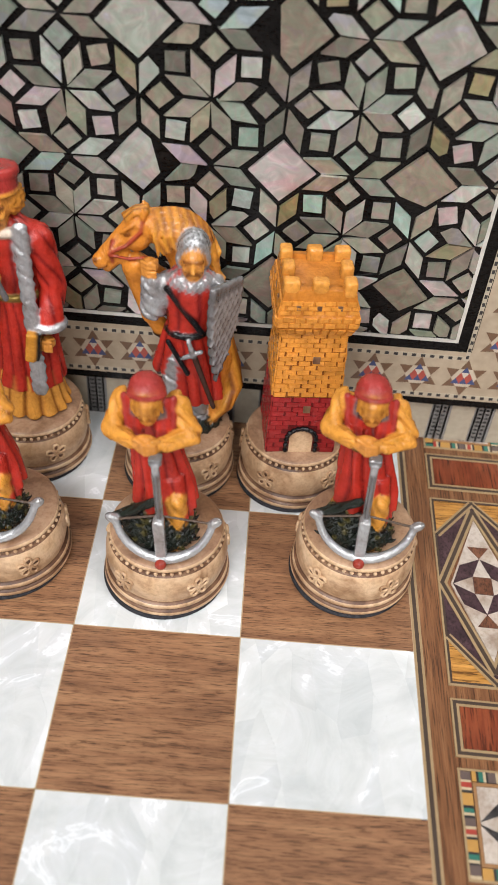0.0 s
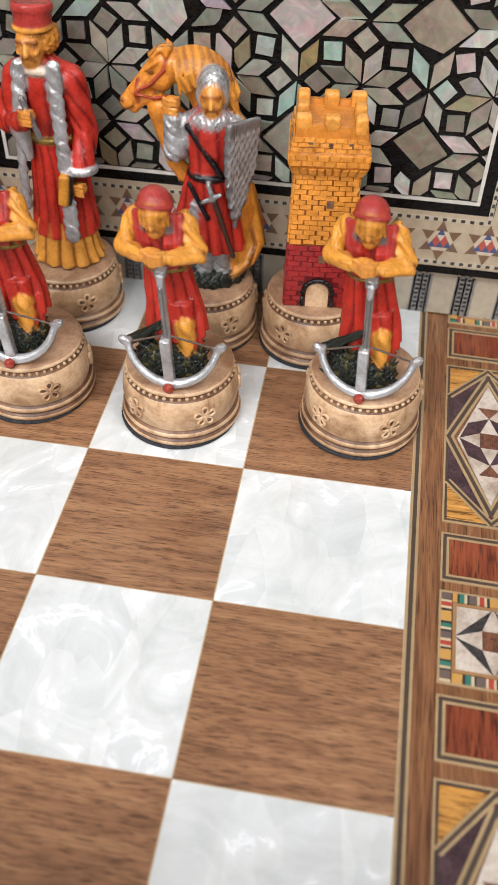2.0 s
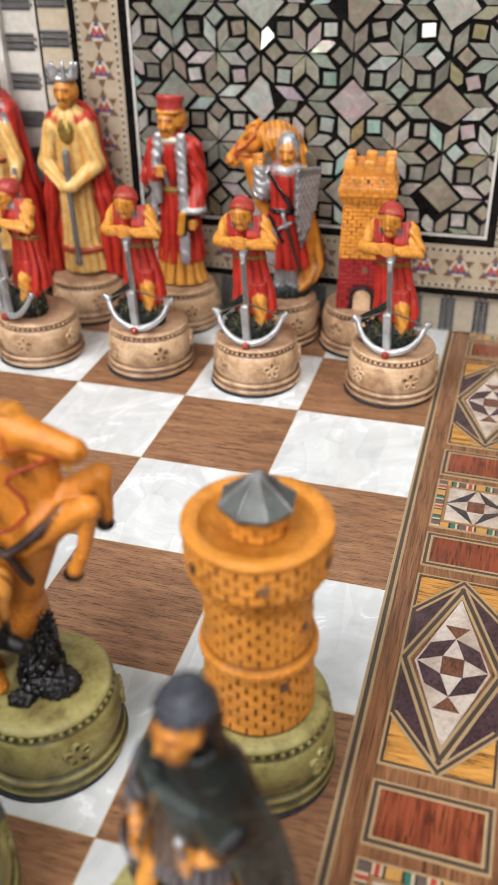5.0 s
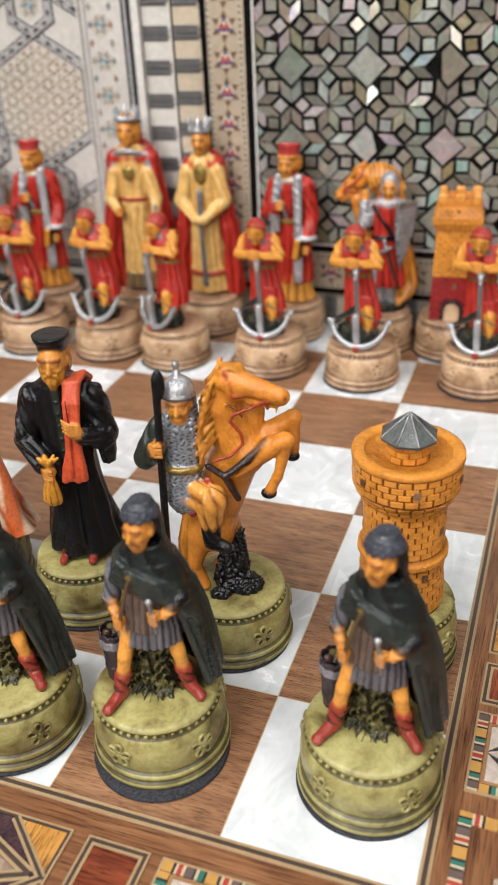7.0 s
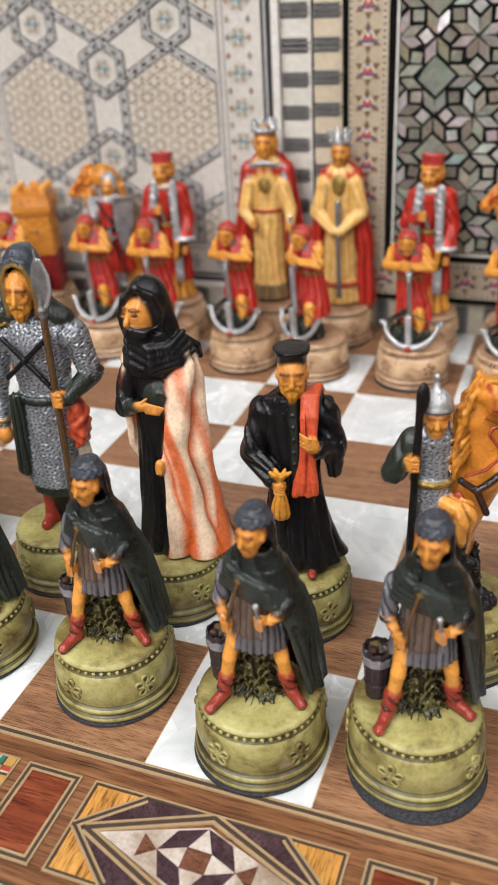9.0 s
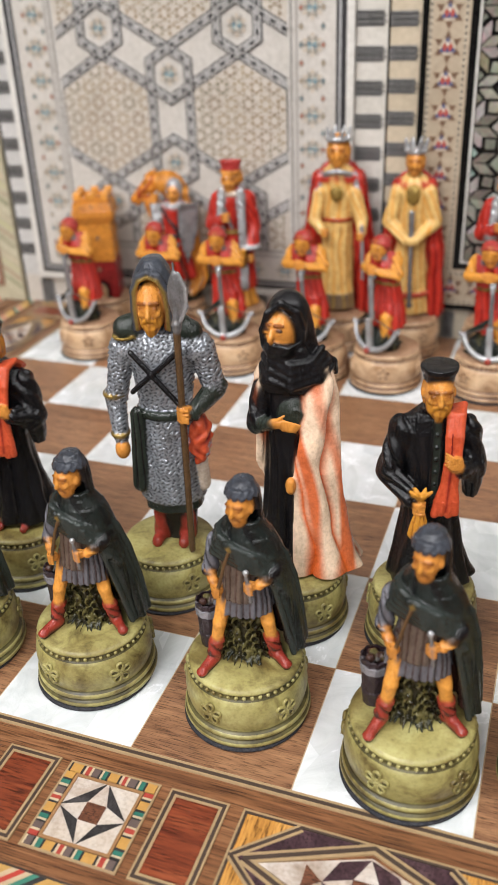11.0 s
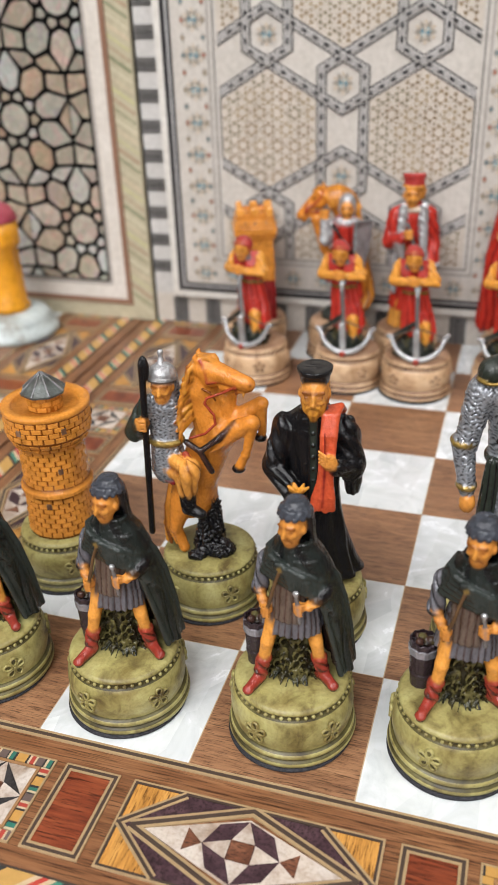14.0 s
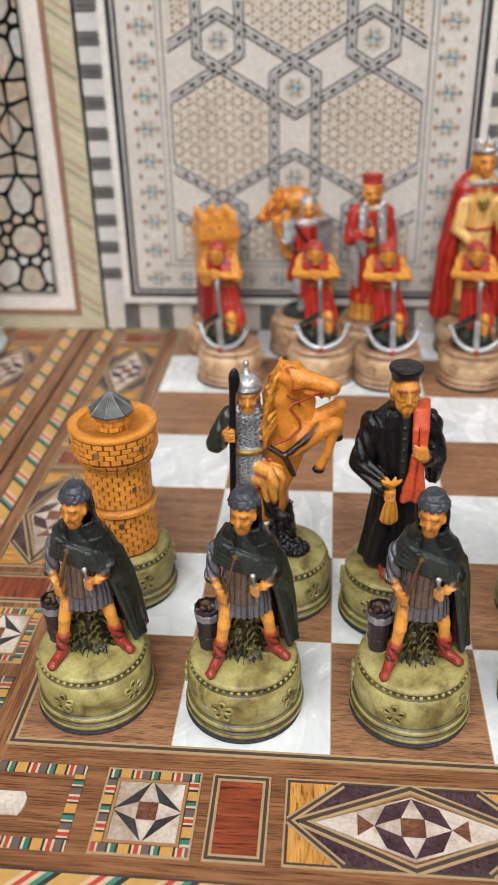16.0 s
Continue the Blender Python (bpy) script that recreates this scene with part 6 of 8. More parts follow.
    s.strand([(12.6, -4.6, 70.6), (16.6, -5.2, 73.6), (19.6, -5.6, 74.8)], 0.5, 0.35, "sepia", 0.3)
    for k in range(4):
        s.strand([(6.0 + 1.5 * k, -5.2 + 0.2 * k, 64.4 + 1.0 * k), (9.2 + 1.4 * k, -4.6 + 0.3 * k, 66.0 + 1.3 * k)], 0.5, 0.4, "horse", 0.8)
    s.ball((-3.4, 1.0, 42), (7.4, 6.8, 8.2), "horse", 1.4)
    s.cap((-6.6, -1.6, 40), (-8.4, -3.8, 32), 4.2, 2.4, "horse", 1.0)
    s.ball((-8.6, -4.0, 31.6), (2.4, 2.3, 2.4), "horse", 0.5)
    s.cap((-8.4, -3.8, 31), (-5.6, -5.0, 24), 1.9, 1.9, "horse", 0.6)
    s.cap((0, 5, 42), (2.4, 5.6, 33), 5.4, 3.0, "horse", 1.2)
    s.cap((2.4, 5.6, 33), (-2.2, 6, 24), 2.2, 2.1, "horse", 0.7)
    for k in range(9):
        a = radians(40 * k)
        s.strand([(-10.4 + math.cos(a), 3.4 + math.sin(a), 45), (-11.8 + 1.8 * math.cos(a), 3 + 1.8 * math.sin(a), 36), (-12.2 + 2.2 * math.cos(a + 0.5), 2.4 + 2.2 * math.sin(a + 0.5), 29), (-10.6 + 3.2 * math.cos(a + 0.9), 1.4 + 3.2 * math.sin(a + 0.9), 23)], 1.2, 0.7, ("mane", "ochre", "sepia")[k % 3], 0.2)
    s.cap((2.5, 0.5, 22), (3.2, 2.6, 38), 5.8, 3.2, "black", 0.9, fold=(9, 0.7, 0.5, 0), knob=(2.2, 0.5))
    s.ball((6.8, -2.8, 22.8), (5.8, 4.8, 3.0), "black", 0.8, ripple=(1.9, 0.5))
    s.ball((-0.4, -7.4, 22.6), (3.4, 2.6, 1.9), "black", 0.6, ripple=(2.2, 0.4))
    for k in range(46):
        a, r = rng.uniform(0, 6.28), rng.uniform(1, 6)
        z = 24 + 9 * max(0.0, 1 - r / 5)
        s.ball((4 + r * math.cos(a), -1 + 0.8 * r * math.sin(a), z), (1.0, 1.0, 1.0), "black", 0.2)
    # rider with staff
    s.cap((-9, -4, 57), (-9.6, -3.4, 66), 6.2, 5.2, "mail", 0.6, (1, 0.85), fold=(7, 0.3, 0, 0), knob=(1.5, 0.2))
    s.cap((-9.6, -3.4, 69), (-10, -2.6, 79), 5.0, 6.0, "mail", 0.6, (1, 0.72), knob=(1.6, 0.22))
    s.ring((-9.5, -3.4, 67.4), 5.5, 1.0, "gold", 0.3, (1, 0.8))
    s.cap((-7.0, -4.6, 59), (-1.2, -8.8, 58.4), 4.9, 4.6, "tan", 0.6, fold=(5, 0.6, 0.5, 0), groove="sepia")
    s.cap((-1.4, -8.8, 57), (-1.4, -9.2, 52), 4.2, 3.4, "tan", 0.6, fold=(5, 0.5, 0.3, 0), groove="sepia")
    for k in range(9):
        t = k / 8
        s.ball((-8.2 + 6.2 * t, -7.6 + 0.8 * t, 53.6 + 10.4 * t - 2.0 * math.sin(3.1 * t)), (1.3, 1.1, 1.1), "rein", 0.2)
        s.ball((-7.0 + 6.2 * t, -8.2 + 0.8 * t, 52.8 + 10.2 * t - 2.0 * math.sin(3.1 * t)), (0.9, 0.8, 0.8), "deep_red", 0.2)
    s.cap((-1.6, -8.2, 58), (-1.8, -9.0, 45.5), 3.4, 2.7, "black", 0.7, fold=(4, 0.3, 1, 0))
    s.cap((-1.8, -9.0, 43.6), (3.0, -10, 42.2), 2.5, 1.8, "black", 0.6)
    s.cap((-15, -2.2, 79), (-20.4, -3.4, 69.5), 4.0, 3.6, "green", 1.0, fold=(4, 0.3, 1, 0))
    s.cap((-20.4, -3.4, 69.5), (-16.6, -8.0, 75), 3.4, 2.2, "green", 0.8, fold=(4, 0.3, 1, 0))
    hand(s, (-15.4, -8.6, 75.6), 2.6)
    s.cap((-15.6, -9.6, 33), (-14.0, -8.4, 97), 1.15, 1.15, "black", 0.3)
    s.ball((-13.4, -8.3, 95.4), (1.9, 1.3, 4.6), "black", 0.4)
    head(s, (-9.2, -3.6, 87.0), 4.6)
    s.ball((-9.3, -2.4, 91.0), (4.7, 5.0, 4.4), "silver", 0.3)
    s.ring((-9.3, -2.9, 89.8), 4.6, 0.6, "steel", 0.15, (1, 1.05), 10)
    s.cap((-9.3, -2.4, 94), (-9.4, -2, 97.6), 1.8, 0.7, "silver", 0.5)
    s.ball((-9.4, -2, 98.6), (1.1, 1.1, 1.3), "silver", 0.15)
    s.cap((-9.3, 0.8, 88), (-9.4, 1.0, 82), 4.2, 4.8, "mail", 0.6, knob=(1.6, 0.25))
    me = s.mesh("figure", 0.44)
    me.transform(pose(-0.0024, 0, 0))
    return me


# the crossbowmen lean a little to one side
LEAN = Matrix(((1, 0, -0.085, 0.085 * 0.022), (0, 1, 0, 0), (0, 0, 1, 0), (0, 0, 0, 1)))


def red_pawn():
    s = Sculpt()
    rng = random.Random(31)
    s.ball((-1.2, -4.0, 25.5), (10.6, 8.4, 7.6), "dark_grass", 0.8, ripple=(1.8, 0.6))
    for k in range(110):
        a, b = rng.uniform(0, 6.28), rng.uniform(-0.2, 1.2)
        x, y, z = -1.2 + 11.2 * math.cos(a) * math.cos(b), -4.0 + 8.8 * math.sin(a) * math.cos(b), 22.5 + 10.6 * math.sin(max(b, 0.0))
        u = rng.uniform(-1, 1)
        s.strand([(x * 0.9, y * 0.9, z), (x + u, y - 0.6, z + 1.6), (x * 1.08 + 1.4 * u, y * 1.08, z + 2.6)], 0.7, 0.3, rng.choice(("dark_grass", "dark_grass", "black", "grass")), 0.12)
    s.cap((4.4, -6.4, 24), (4.8, -5.6, 39), 2.0, 3.1, "yellow", 0.5, fold=(3, 0.25, 0.8, 0), groove="ochre")
    s.cap((4.4, -6.4, 23.6), (3.6, -9.4, 23.0), 1.9, 1.6, "yellow", 0.5)
    s.ring((4.6, -6.0, 30), 2.3, 0.5, "ochre", 0.2)
    s.cap((-7.4, 2, 26), (-4, 0.5, 36), 2.6, 3.2, "yellow", 0.5)
    full = (0, 360)
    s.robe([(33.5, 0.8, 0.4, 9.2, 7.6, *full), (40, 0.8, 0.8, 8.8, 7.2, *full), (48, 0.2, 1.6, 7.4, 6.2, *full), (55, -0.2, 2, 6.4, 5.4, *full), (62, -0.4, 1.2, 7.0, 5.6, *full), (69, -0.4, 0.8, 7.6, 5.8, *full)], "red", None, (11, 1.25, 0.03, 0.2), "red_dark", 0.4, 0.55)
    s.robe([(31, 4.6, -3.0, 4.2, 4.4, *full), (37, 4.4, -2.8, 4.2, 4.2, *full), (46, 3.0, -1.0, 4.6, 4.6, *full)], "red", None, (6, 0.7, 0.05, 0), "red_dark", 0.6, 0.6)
    s.ring((-0.1, 1.4, 55.6), 6.3, 0.8, "gold", 0.25, (1, 0.86), 8)
    for q in (-1, 1):
        for k in range(4):
            s.strand([(q * (2.2 + 1.4 * k), -2.6 + 0.7 * k, 72.6), (q * (2.4 + 1.2 * k), -5.2 + 0.5 * k, 66), (q * (1.6 + 0.9 * k), -4.8 + 0.4 * k, 58)], 0.85, 0.7, "red" if k % 2 == 0 else "cap_red", 0.3)
        s.cap((q * 7.0, 1.4, 69.6), (q * 10.6, -2.4, 62.6), 3.1, 2.7, "yellow", 0.7, fold=(3, 0.5, 1.1, q), groove="ochre")
        s.cap((q * 10.6, -2.8, 62.4), (q * 4.0, -9.0, 64.0), 2.7, 1.9, "yellow", 0.6, fold=(3, 0.45, 0.9, q), groove="ochre")
        for k in range(3):
            s.strand([(q * (11.6 - k * 0.6), -0.4 - k, 66.4 - 1.2 * k), (q * (12.4 - 1.4 * k), -3.6 - 1.2 * k, 63.4), (q * (10.6 - 1.6 * k), -6.0 - 0.6 * k, 61.6)], 0.55, 0.4, "sepia", 0.3)
        s.ring((q * 4.8, -8.4, 63.9), 2.0, 0.5, "tan", 0.2, (1, 1), 40)
    s.ball((-0.4, -9.8, 65), (3.6, 2.2, 2.3), "skin", 0.5)
    for k in range(4):
        s.strand([(-3.2 + 0.2 * k, -10.4, 66.6 - 1.1 * k), (-0.6, -12.0, 66.2 - 1.1 * k), (2.2, -11.4, 65.4 - 1.0 * k)], 0.7, 0.55, "skin", 0.12)
        s.strand([(3.0, -10.2, 66.4 - 1.1 * k), (1.6, -11.4, 66.9 - 1.1 * k)], 0.65, 0.55, "tan", 0.12)
    s.robe([(69, 0, -0.6, 5.4, 5.2, *full), (71, 0, -1.2, 4.6, 4.8, *full), (73, 0, -1.8, 3.9, 4.2, *full)], "steel", None, (6, 0.4, 0.2, 0), "black", 0.4, 0.3)
    head(s, (0.2, -4.6, 73.6), 4.6)
    for k in range(11):
        u = (k - 5) / 5
        s.strand([(0.2 + 2.6 * u, -6.6 + 2.0 * abs(u), 78), (0.2 + 3.4 * u, -9.0 + 3.0 * u * u, 76.4 - 0.8 * u * u), (0.2 + 3.9 * u, -9.2 + 3.9 * u * u, 74.6 - 2.6 * abs(u))], 0.8, 0.5, "yellow" if k % 2 else "hair", 0.15)
    s.ball((0.2, -2.4, 76.6), (4.9, 5.3, 4.6), "cap_red", 0.4, (18, 0, 0))
    s.ring((0.2, -3.2, 76.4), 4.7, 0.55, "cap_red", 0.2, (1, 1.08), 22)
    for k in range(5):
        a = radians(20 + 35 * k)
        s.strand([(0.2 + 4.6 * math.cos(a), -2.4 + 5.0 * math.sin(a), 76), (0.2 + 2.8 * math.cos(a), -2.4 + 3.0 * math.sin(a), 79.8)], 0.4, 0.3, "cap_red", 0.4)
    me = s.mesh("figure", 0.46)
    me.transform(LEAN)
    return me


def red_bishop():
    s = Sculpt()
    s.robe([(22.6, 1.0, 0.2, 12.6, 10.6, 0, 360), (26, 0.8, 0.4, 11.4, 9.6, 0, 360), (38, 0.5, 1, 9.6, 8, 0, 360)], "robe_orange", None, (13, 1.0, 0.06, 0), "sepia", 0.6, 0.6)
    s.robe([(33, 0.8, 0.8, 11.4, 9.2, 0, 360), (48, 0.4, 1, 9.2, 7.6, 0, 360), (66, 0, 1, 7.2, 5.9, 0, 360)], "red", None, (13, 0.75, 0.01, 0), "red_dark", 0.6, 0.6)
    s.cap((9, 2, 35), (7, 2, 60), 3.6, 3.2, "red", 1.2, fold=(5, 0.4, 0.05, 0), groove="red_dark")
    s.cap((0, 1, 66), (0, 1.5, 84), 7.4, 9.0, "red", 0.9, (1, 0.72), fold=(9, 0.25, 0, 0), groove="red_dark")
    s.ring((0, 1, 67), 7.2, 1.1, "gold", 0.4, (1, 0.8))
    s.cap((-7.2, 1.5, 85.4), (7.2, 1.5, 85.4), 4.8, 4.8, "red", 1.4)
    s.cap((-5.6, -4.0, 90), (-7.0, -7.0, 70), 2.4, 2.3, "silver", 0.5, (1, 0.6), fold=(2, 0.3, 1.6, 0))
    s.cap((5.4, -3.8, 90), (6.2, -7.2, 58), 2.5, 2.3, "silver", 0.5, (1, 0.6), fold=(2, 0.3, 1.6, 0))
    s.cap((6.6, -8.6, 47), (6.8, -10.0, 36), 2.6, 2.6, "silver", 0.4, (1, 0.5), fold=(2, 0.3, 1.6, 0))
    s.cap((-8.6, -4.4, 70), (-9.2, -6.4, 44), 1.6, 1.6, "silver", 0.4, (1, 0.6), fold=(2, 0.3, 1.6, 0))
    s.cap((-8.8, 1.5, 85), (-12.2, -1, 71), 4.4, 4.0, "red", 1.0, fold=(5, 0.35, 0.6, 0), groove="red_dark")
    s.cap((-12.2, -1, 71), (-5.2, -8.6, 75), 3.8, 3.2, "red", 0.9, fold=(5, 0.3, 0.6, 0), groove="red_dark")
    s.ball((-6.4, -7.2, 73.6), (3.2, 3.0, 4.2), "silver", 0.5, (0, 30, 0))
    s.cap((-7, -6.6, 71), (-5.2, -7.0, 62.6), 3.2, 1.4, "silver", 0.6)
    hand(s, (-2.6, -10, 77.2), 2.9)
    s.cap((-3.4, -10.6, 83), (0.6, -10.4, 71), 1.0, 1.0, "steel", 0.3)
    s.cap((9, 1.5, 85), (12.0, 0.5, 69), 4.4, 3.9, "red", 1.0, fold=(5, 0.35, 0.6, 2), groove="red_dark")
    s.cap((12.0, 0.5, 69), (10.8, -3.6, 60), 3.9, 4.3, "red", 0.9, fold=(5, 0.3, 0.6, 0), groove="red_dark")
    s.ring((10.6, -4.0, 58.6), 3.6, 1.5, "silver", 0.4, (1.15, 1.05))
    hand(s, (10.2, -6.2, 52.2), 2.7)
    s.box((5.8, -8.6, 53), (1.6, 2.6, 5.4), 0.6, "ochre", 0.3, (0, 8, 0))
    s.box((7.6, -7.6, 53), (1.0, 2.8, 5.2), 0.5, "black", 0.3, (0, 8, 0))
    s.ring((0, 0, 89), 4.4, 1.4, "white", 0.5)
    head(s, (-1.2, -1.6, 96), 5.7)
    s.ball((3.2, 1.6, 97.4), (3.2, 4.4, 4.6), "hair", 0.6, ripple=(2.2, 0.4))
    s.drum((-0.2, -0.2, 103.6), 5.7, 2.9, 0.9, "cap_red", 0.3, 1.0, 8)
    s.drum((-0.2, 0.4, 106.2), 6.3, 1.4, 0.9, "cap_red", 0.5, 1.0, 8)
    s.ring((-0.4, -0.4, 101.2), 5.4, 0.8, "yellow", 0.3)
    return s.mesh("figure")


def red_knight():
    s = Sculpt()
    s.ball((2, 2, 23.5), (12.5, 11, 5.5), "dark_grass", 1.0, ripple=(2.8, 0.5))
    # horse behind, head to -x
    rng = random.Random(14)
    s.cap((9.5, 5.5, 44), (6, 5.5, 70), 7.6, 8.0, "horse", 1.6, (0.95, 0.8))
    s.cap((6, 5.5, 70), (2.4, 5.5, 85), 7.8, 6.8, "horse", 1.6, (1, 0.75))
    s.cap((2.4, 5.5, 85), (-6.4, 5, 92.6), 6.8, 5.2, "horse", 1.4, (1, 0.74))
    s.cap((-6.4, 5, 92.6), (-12, 4.4, 93.4), 5.0, 4.0, "horse", 1.0)
    s.cap((-12.2, 4, 93.2), (-21.6, 2.6, 83.8), 4.0, 2.7, "horse", 0.8, (1, 0.86))
    s.ball((-12.8, 3.2, 89.4), (4.2, 3.2, 4.2), "horse", 0.7)
    s.ball((-23.0, 2.4, 82.0), (2.8, 2.6, 2.6), "horse", 0.5)
    s.cap((-21.4, 2.2, 79.8), (-16.6, 2.6, 84.6), 1.5, 1.8, "horse", 0.5)
    s.strand([(-24.2, 0.2, 80.2), (-21.4, 0.1, 81.4)], 0.35, 0.3, "sepia", 0.2)
    s.ball((-24.6, 0.4, 83.0), (0.7, 0.6, 0.7), "sepia", 0.15)
    s.cap((-13.6, 0.6, 94.8), (-16.8, 0.4, 92.4), 0.8, 0.6, "horse", 0.3)
    s.ball((-15.2, 0.5, 91.9), (1.0, 0.5, 0.8), "sepia", 0.15)
    s.strand([(-17.0, 0.5, 89.6), (-21.0, 0.3, 85.6)], 0.45, 0.4, "horse", 0.5)
    for y in (1.6, 6.6):
        s.strand([(-10.6, y, 96.8), (-10.4, y - 0.2, 98.2), (-10.8, y - 0.4, 99.4)], 1.0, 0.4, "horse", 0.3)
    for k in range(7):
        s.strand([(-9.8, 2 + 0.7 * k, 98), (-13.0, 1.6 + 0.7 * k, 97.8), (-15.2 - 0.3 * k, 1.6 + 0.7 * k, 95.2)], 0.8, 0.4, ("mane", "ochre", "sepia")[k % 3], 0.15)
    for k in range(30):
        t = k / 29
        a = math.pi * (0.72 - 0.62 * t)
        x, z, w = -1.6 + 11.4 * math.cos(a), 86 + 12.0 * math.sin(a) - 2 * t, rng.uniform(-0.8, 0.8)
        s.strand([(x, 4.2, z + 0.8), (x + 1.2 + w, 0.8, z - 1.2), (x + 1.4 - w, -1.0, z - 4.6), (x + 3.2 + w, -1.4, z - 8.6)], 1.05, 0.5, ("mane", "ochre", "sepia")[k % 3], 0.12)
    s.strand([(-17.6, 5.4, 90.2), (-19.4, 1.0, 89.0), (-20.2, 0.1, 85.4), (-19.6, 1.4, 81.8)], 0.6, 0.6, "rein", 0.15)
    s.strand([(-20.0, 0.1, 86), (-15.8, -0.2, 88.2), (-11.4, 0.3, 92.6), (-10.4, 1.6, 97)], 0.55, 0.55, "rein", 0.15)
    s.strand([(-20.2, 0.1, 85), (-15, -0.4, 84.4), (-9.4, -1.0, 85.6)], 0.5, 0.5, "rein", 0.15)
    s.cap((-6, 4.5, 72), (-13.0, 2.5, 80.6), 5.2, 4.0, "horse", 1.4)
    s.cap((-13.6, 2.5, 79.6), (-9.4, 2.8, 63), 3.6, 2.6, "horse", 0.9)
    s.cap((-9.4, 2.8, 63), (-6.4, 2.6, 59), 2.5, 2.8, "horse", 0.7)
    s.ball((-6.0, 2.4, 57), (2.8, 2.4, 1.8), "black", 0.4)
    s.cap((11.4, 5.6, 46), (12.6, 5, 30), 6.6, 4.0, "horse", 1.6, (0.9, 0.9))
    s.cap((12, 3.0, 33), (10.0, -1, 25), 4.2, 2.8, "mane", 1.0, fold=(6, 0.6, 0.3, 0), groove="hair")
    for k in range(12):
        a = radians(30 * k)
        s.strand([(14.0 + 1.2 * math.cos(a), 6 + math.sin(a), 54), (16.6 + 1.9 * math.cos(a), 5 + 1.9 * math.sin(a), 43), (17.6 + 2.3 * math.cos(a + 0.5), 3.6 + 2.3 * math.sin(a + 0.5), 35), (14.6 + 2.6 * math.cos(a + 0.9), 0.4 + 2.6 * math.sin(a + 0.9), 29), (9.4 + 1.8 * math.cos(a + 1.2), -2.6 + 1.8 * math.sin(a + 1.2), 24.6)], 1.3, 0.7, ("mane", "ochre", "sepia")[k % 3], 0.15)
    # knight in front
    s.cap((0.6, -3.6, 25), (1.2, -3.0, 46), 2.7, 3.4, "silver", 0.6, fold=(3, 0.2, 2.4, 0))
    s.cap((6.6, -2.6, 26), (5.4, -2.6, 46), 2.6, 3.4, "silver", 0.6, fold=(3, 0.2, 2.4, 0))
    s.cap((-2.2, -4.6, 40), (-0.6, -3.8, 52), 3.8, 3.8, "silver", 0.6, fold=(3, 0.25, 2.2, 0))
    s.robe([(36, 5.0, -2.0, 9.0, 7.0, 0, 360), (44, 4.2, -2.2, 8.2, 6.6, 0, 360), (62, 2.6, -2.6, 5.6, 4.8, 0, 360)], "red", None, (10, 1.0, 0.02, 0), "red_dark", 0.6, 0.8)
    s.cap((-4.6, -1.6, 48), (0, -2.4, 62), 4.2, 4.4, "red", 1.0, fold=(6, 0.5, 0.03, 0), groove="red_dark")
    s.ring((2.4, -2.5, 62.6), 6.1, 1.1, "black", 0.4, (1, 0.85))
    s.cap((2.4, -2.5, 63), (3, -2.4, 77), 6.2, 7.8, "red", 0.8, (1, 0.76), fold=(8, 0.3, 0.05, 0), groove="red_dark")
    s.cap((-3.6, -6.6, 79), (6.6, -8.4, 65), 0.95, 0.95, "black", 0.3)
    s.ball((3.2, -2.8, 80), (7.2, 5.4, 4.2), "silver", 0.8, ripple=(2.0, 0.3))
    s.cap((-3.6, -2.2, 78), (-8.0, -3.6, 70), 3.6, 3.6, "silver", 0.8, fold=(4, 0.3, 1.8, 0))
    s.cap((-8.0, -3.6, 70), (-8.4, -4.0, 80), 3.7, 2.9, "silver", 0.8, fold=(4, 0.3, 1.8, 0))
    hand(s, (-8.6, -3.6, 84.4), 3.0)
    s.cap((9.6, -2.4, 78), (12.4, -3.0, 68), 3.6, 3.4, "silver", 0.8, fold=(4, 0.3, 1.8, 0))
    s.cap((3.8, -9.0, 58.5), (11.0, -9.6, 36.5), 1.0, 0.8, "umber", 0.3)
    s.cap((2.8, -9.0, 61.6), (4.2, -9.2, 57), 0.8, 0.8, "silver", 0.3)
    s.cap((1.4, -9.0, 55.6), (6.6, -9.6, 58.6), 0.8, 0.8, "silver", 0.3)
    s.cap((-3.4, -8.0, 61), (2.6, -9.2, 49.6), 0.8, 0.8, "black", 0.3)
    head(s, (3.8, -3.8, 87.0), 4.9)
    s.ball((3.7, -1.4, 89.8), (4.7, 5.2, 5.8), "silver", 0.4, ripple=(1.5, 0.22), groove="steel")
    s.ring((3.7, -3.4, 87.2), 4.3, 0.9, "silver", 0.4, (1, 1.15), 80)
    return s.mesh("figure")


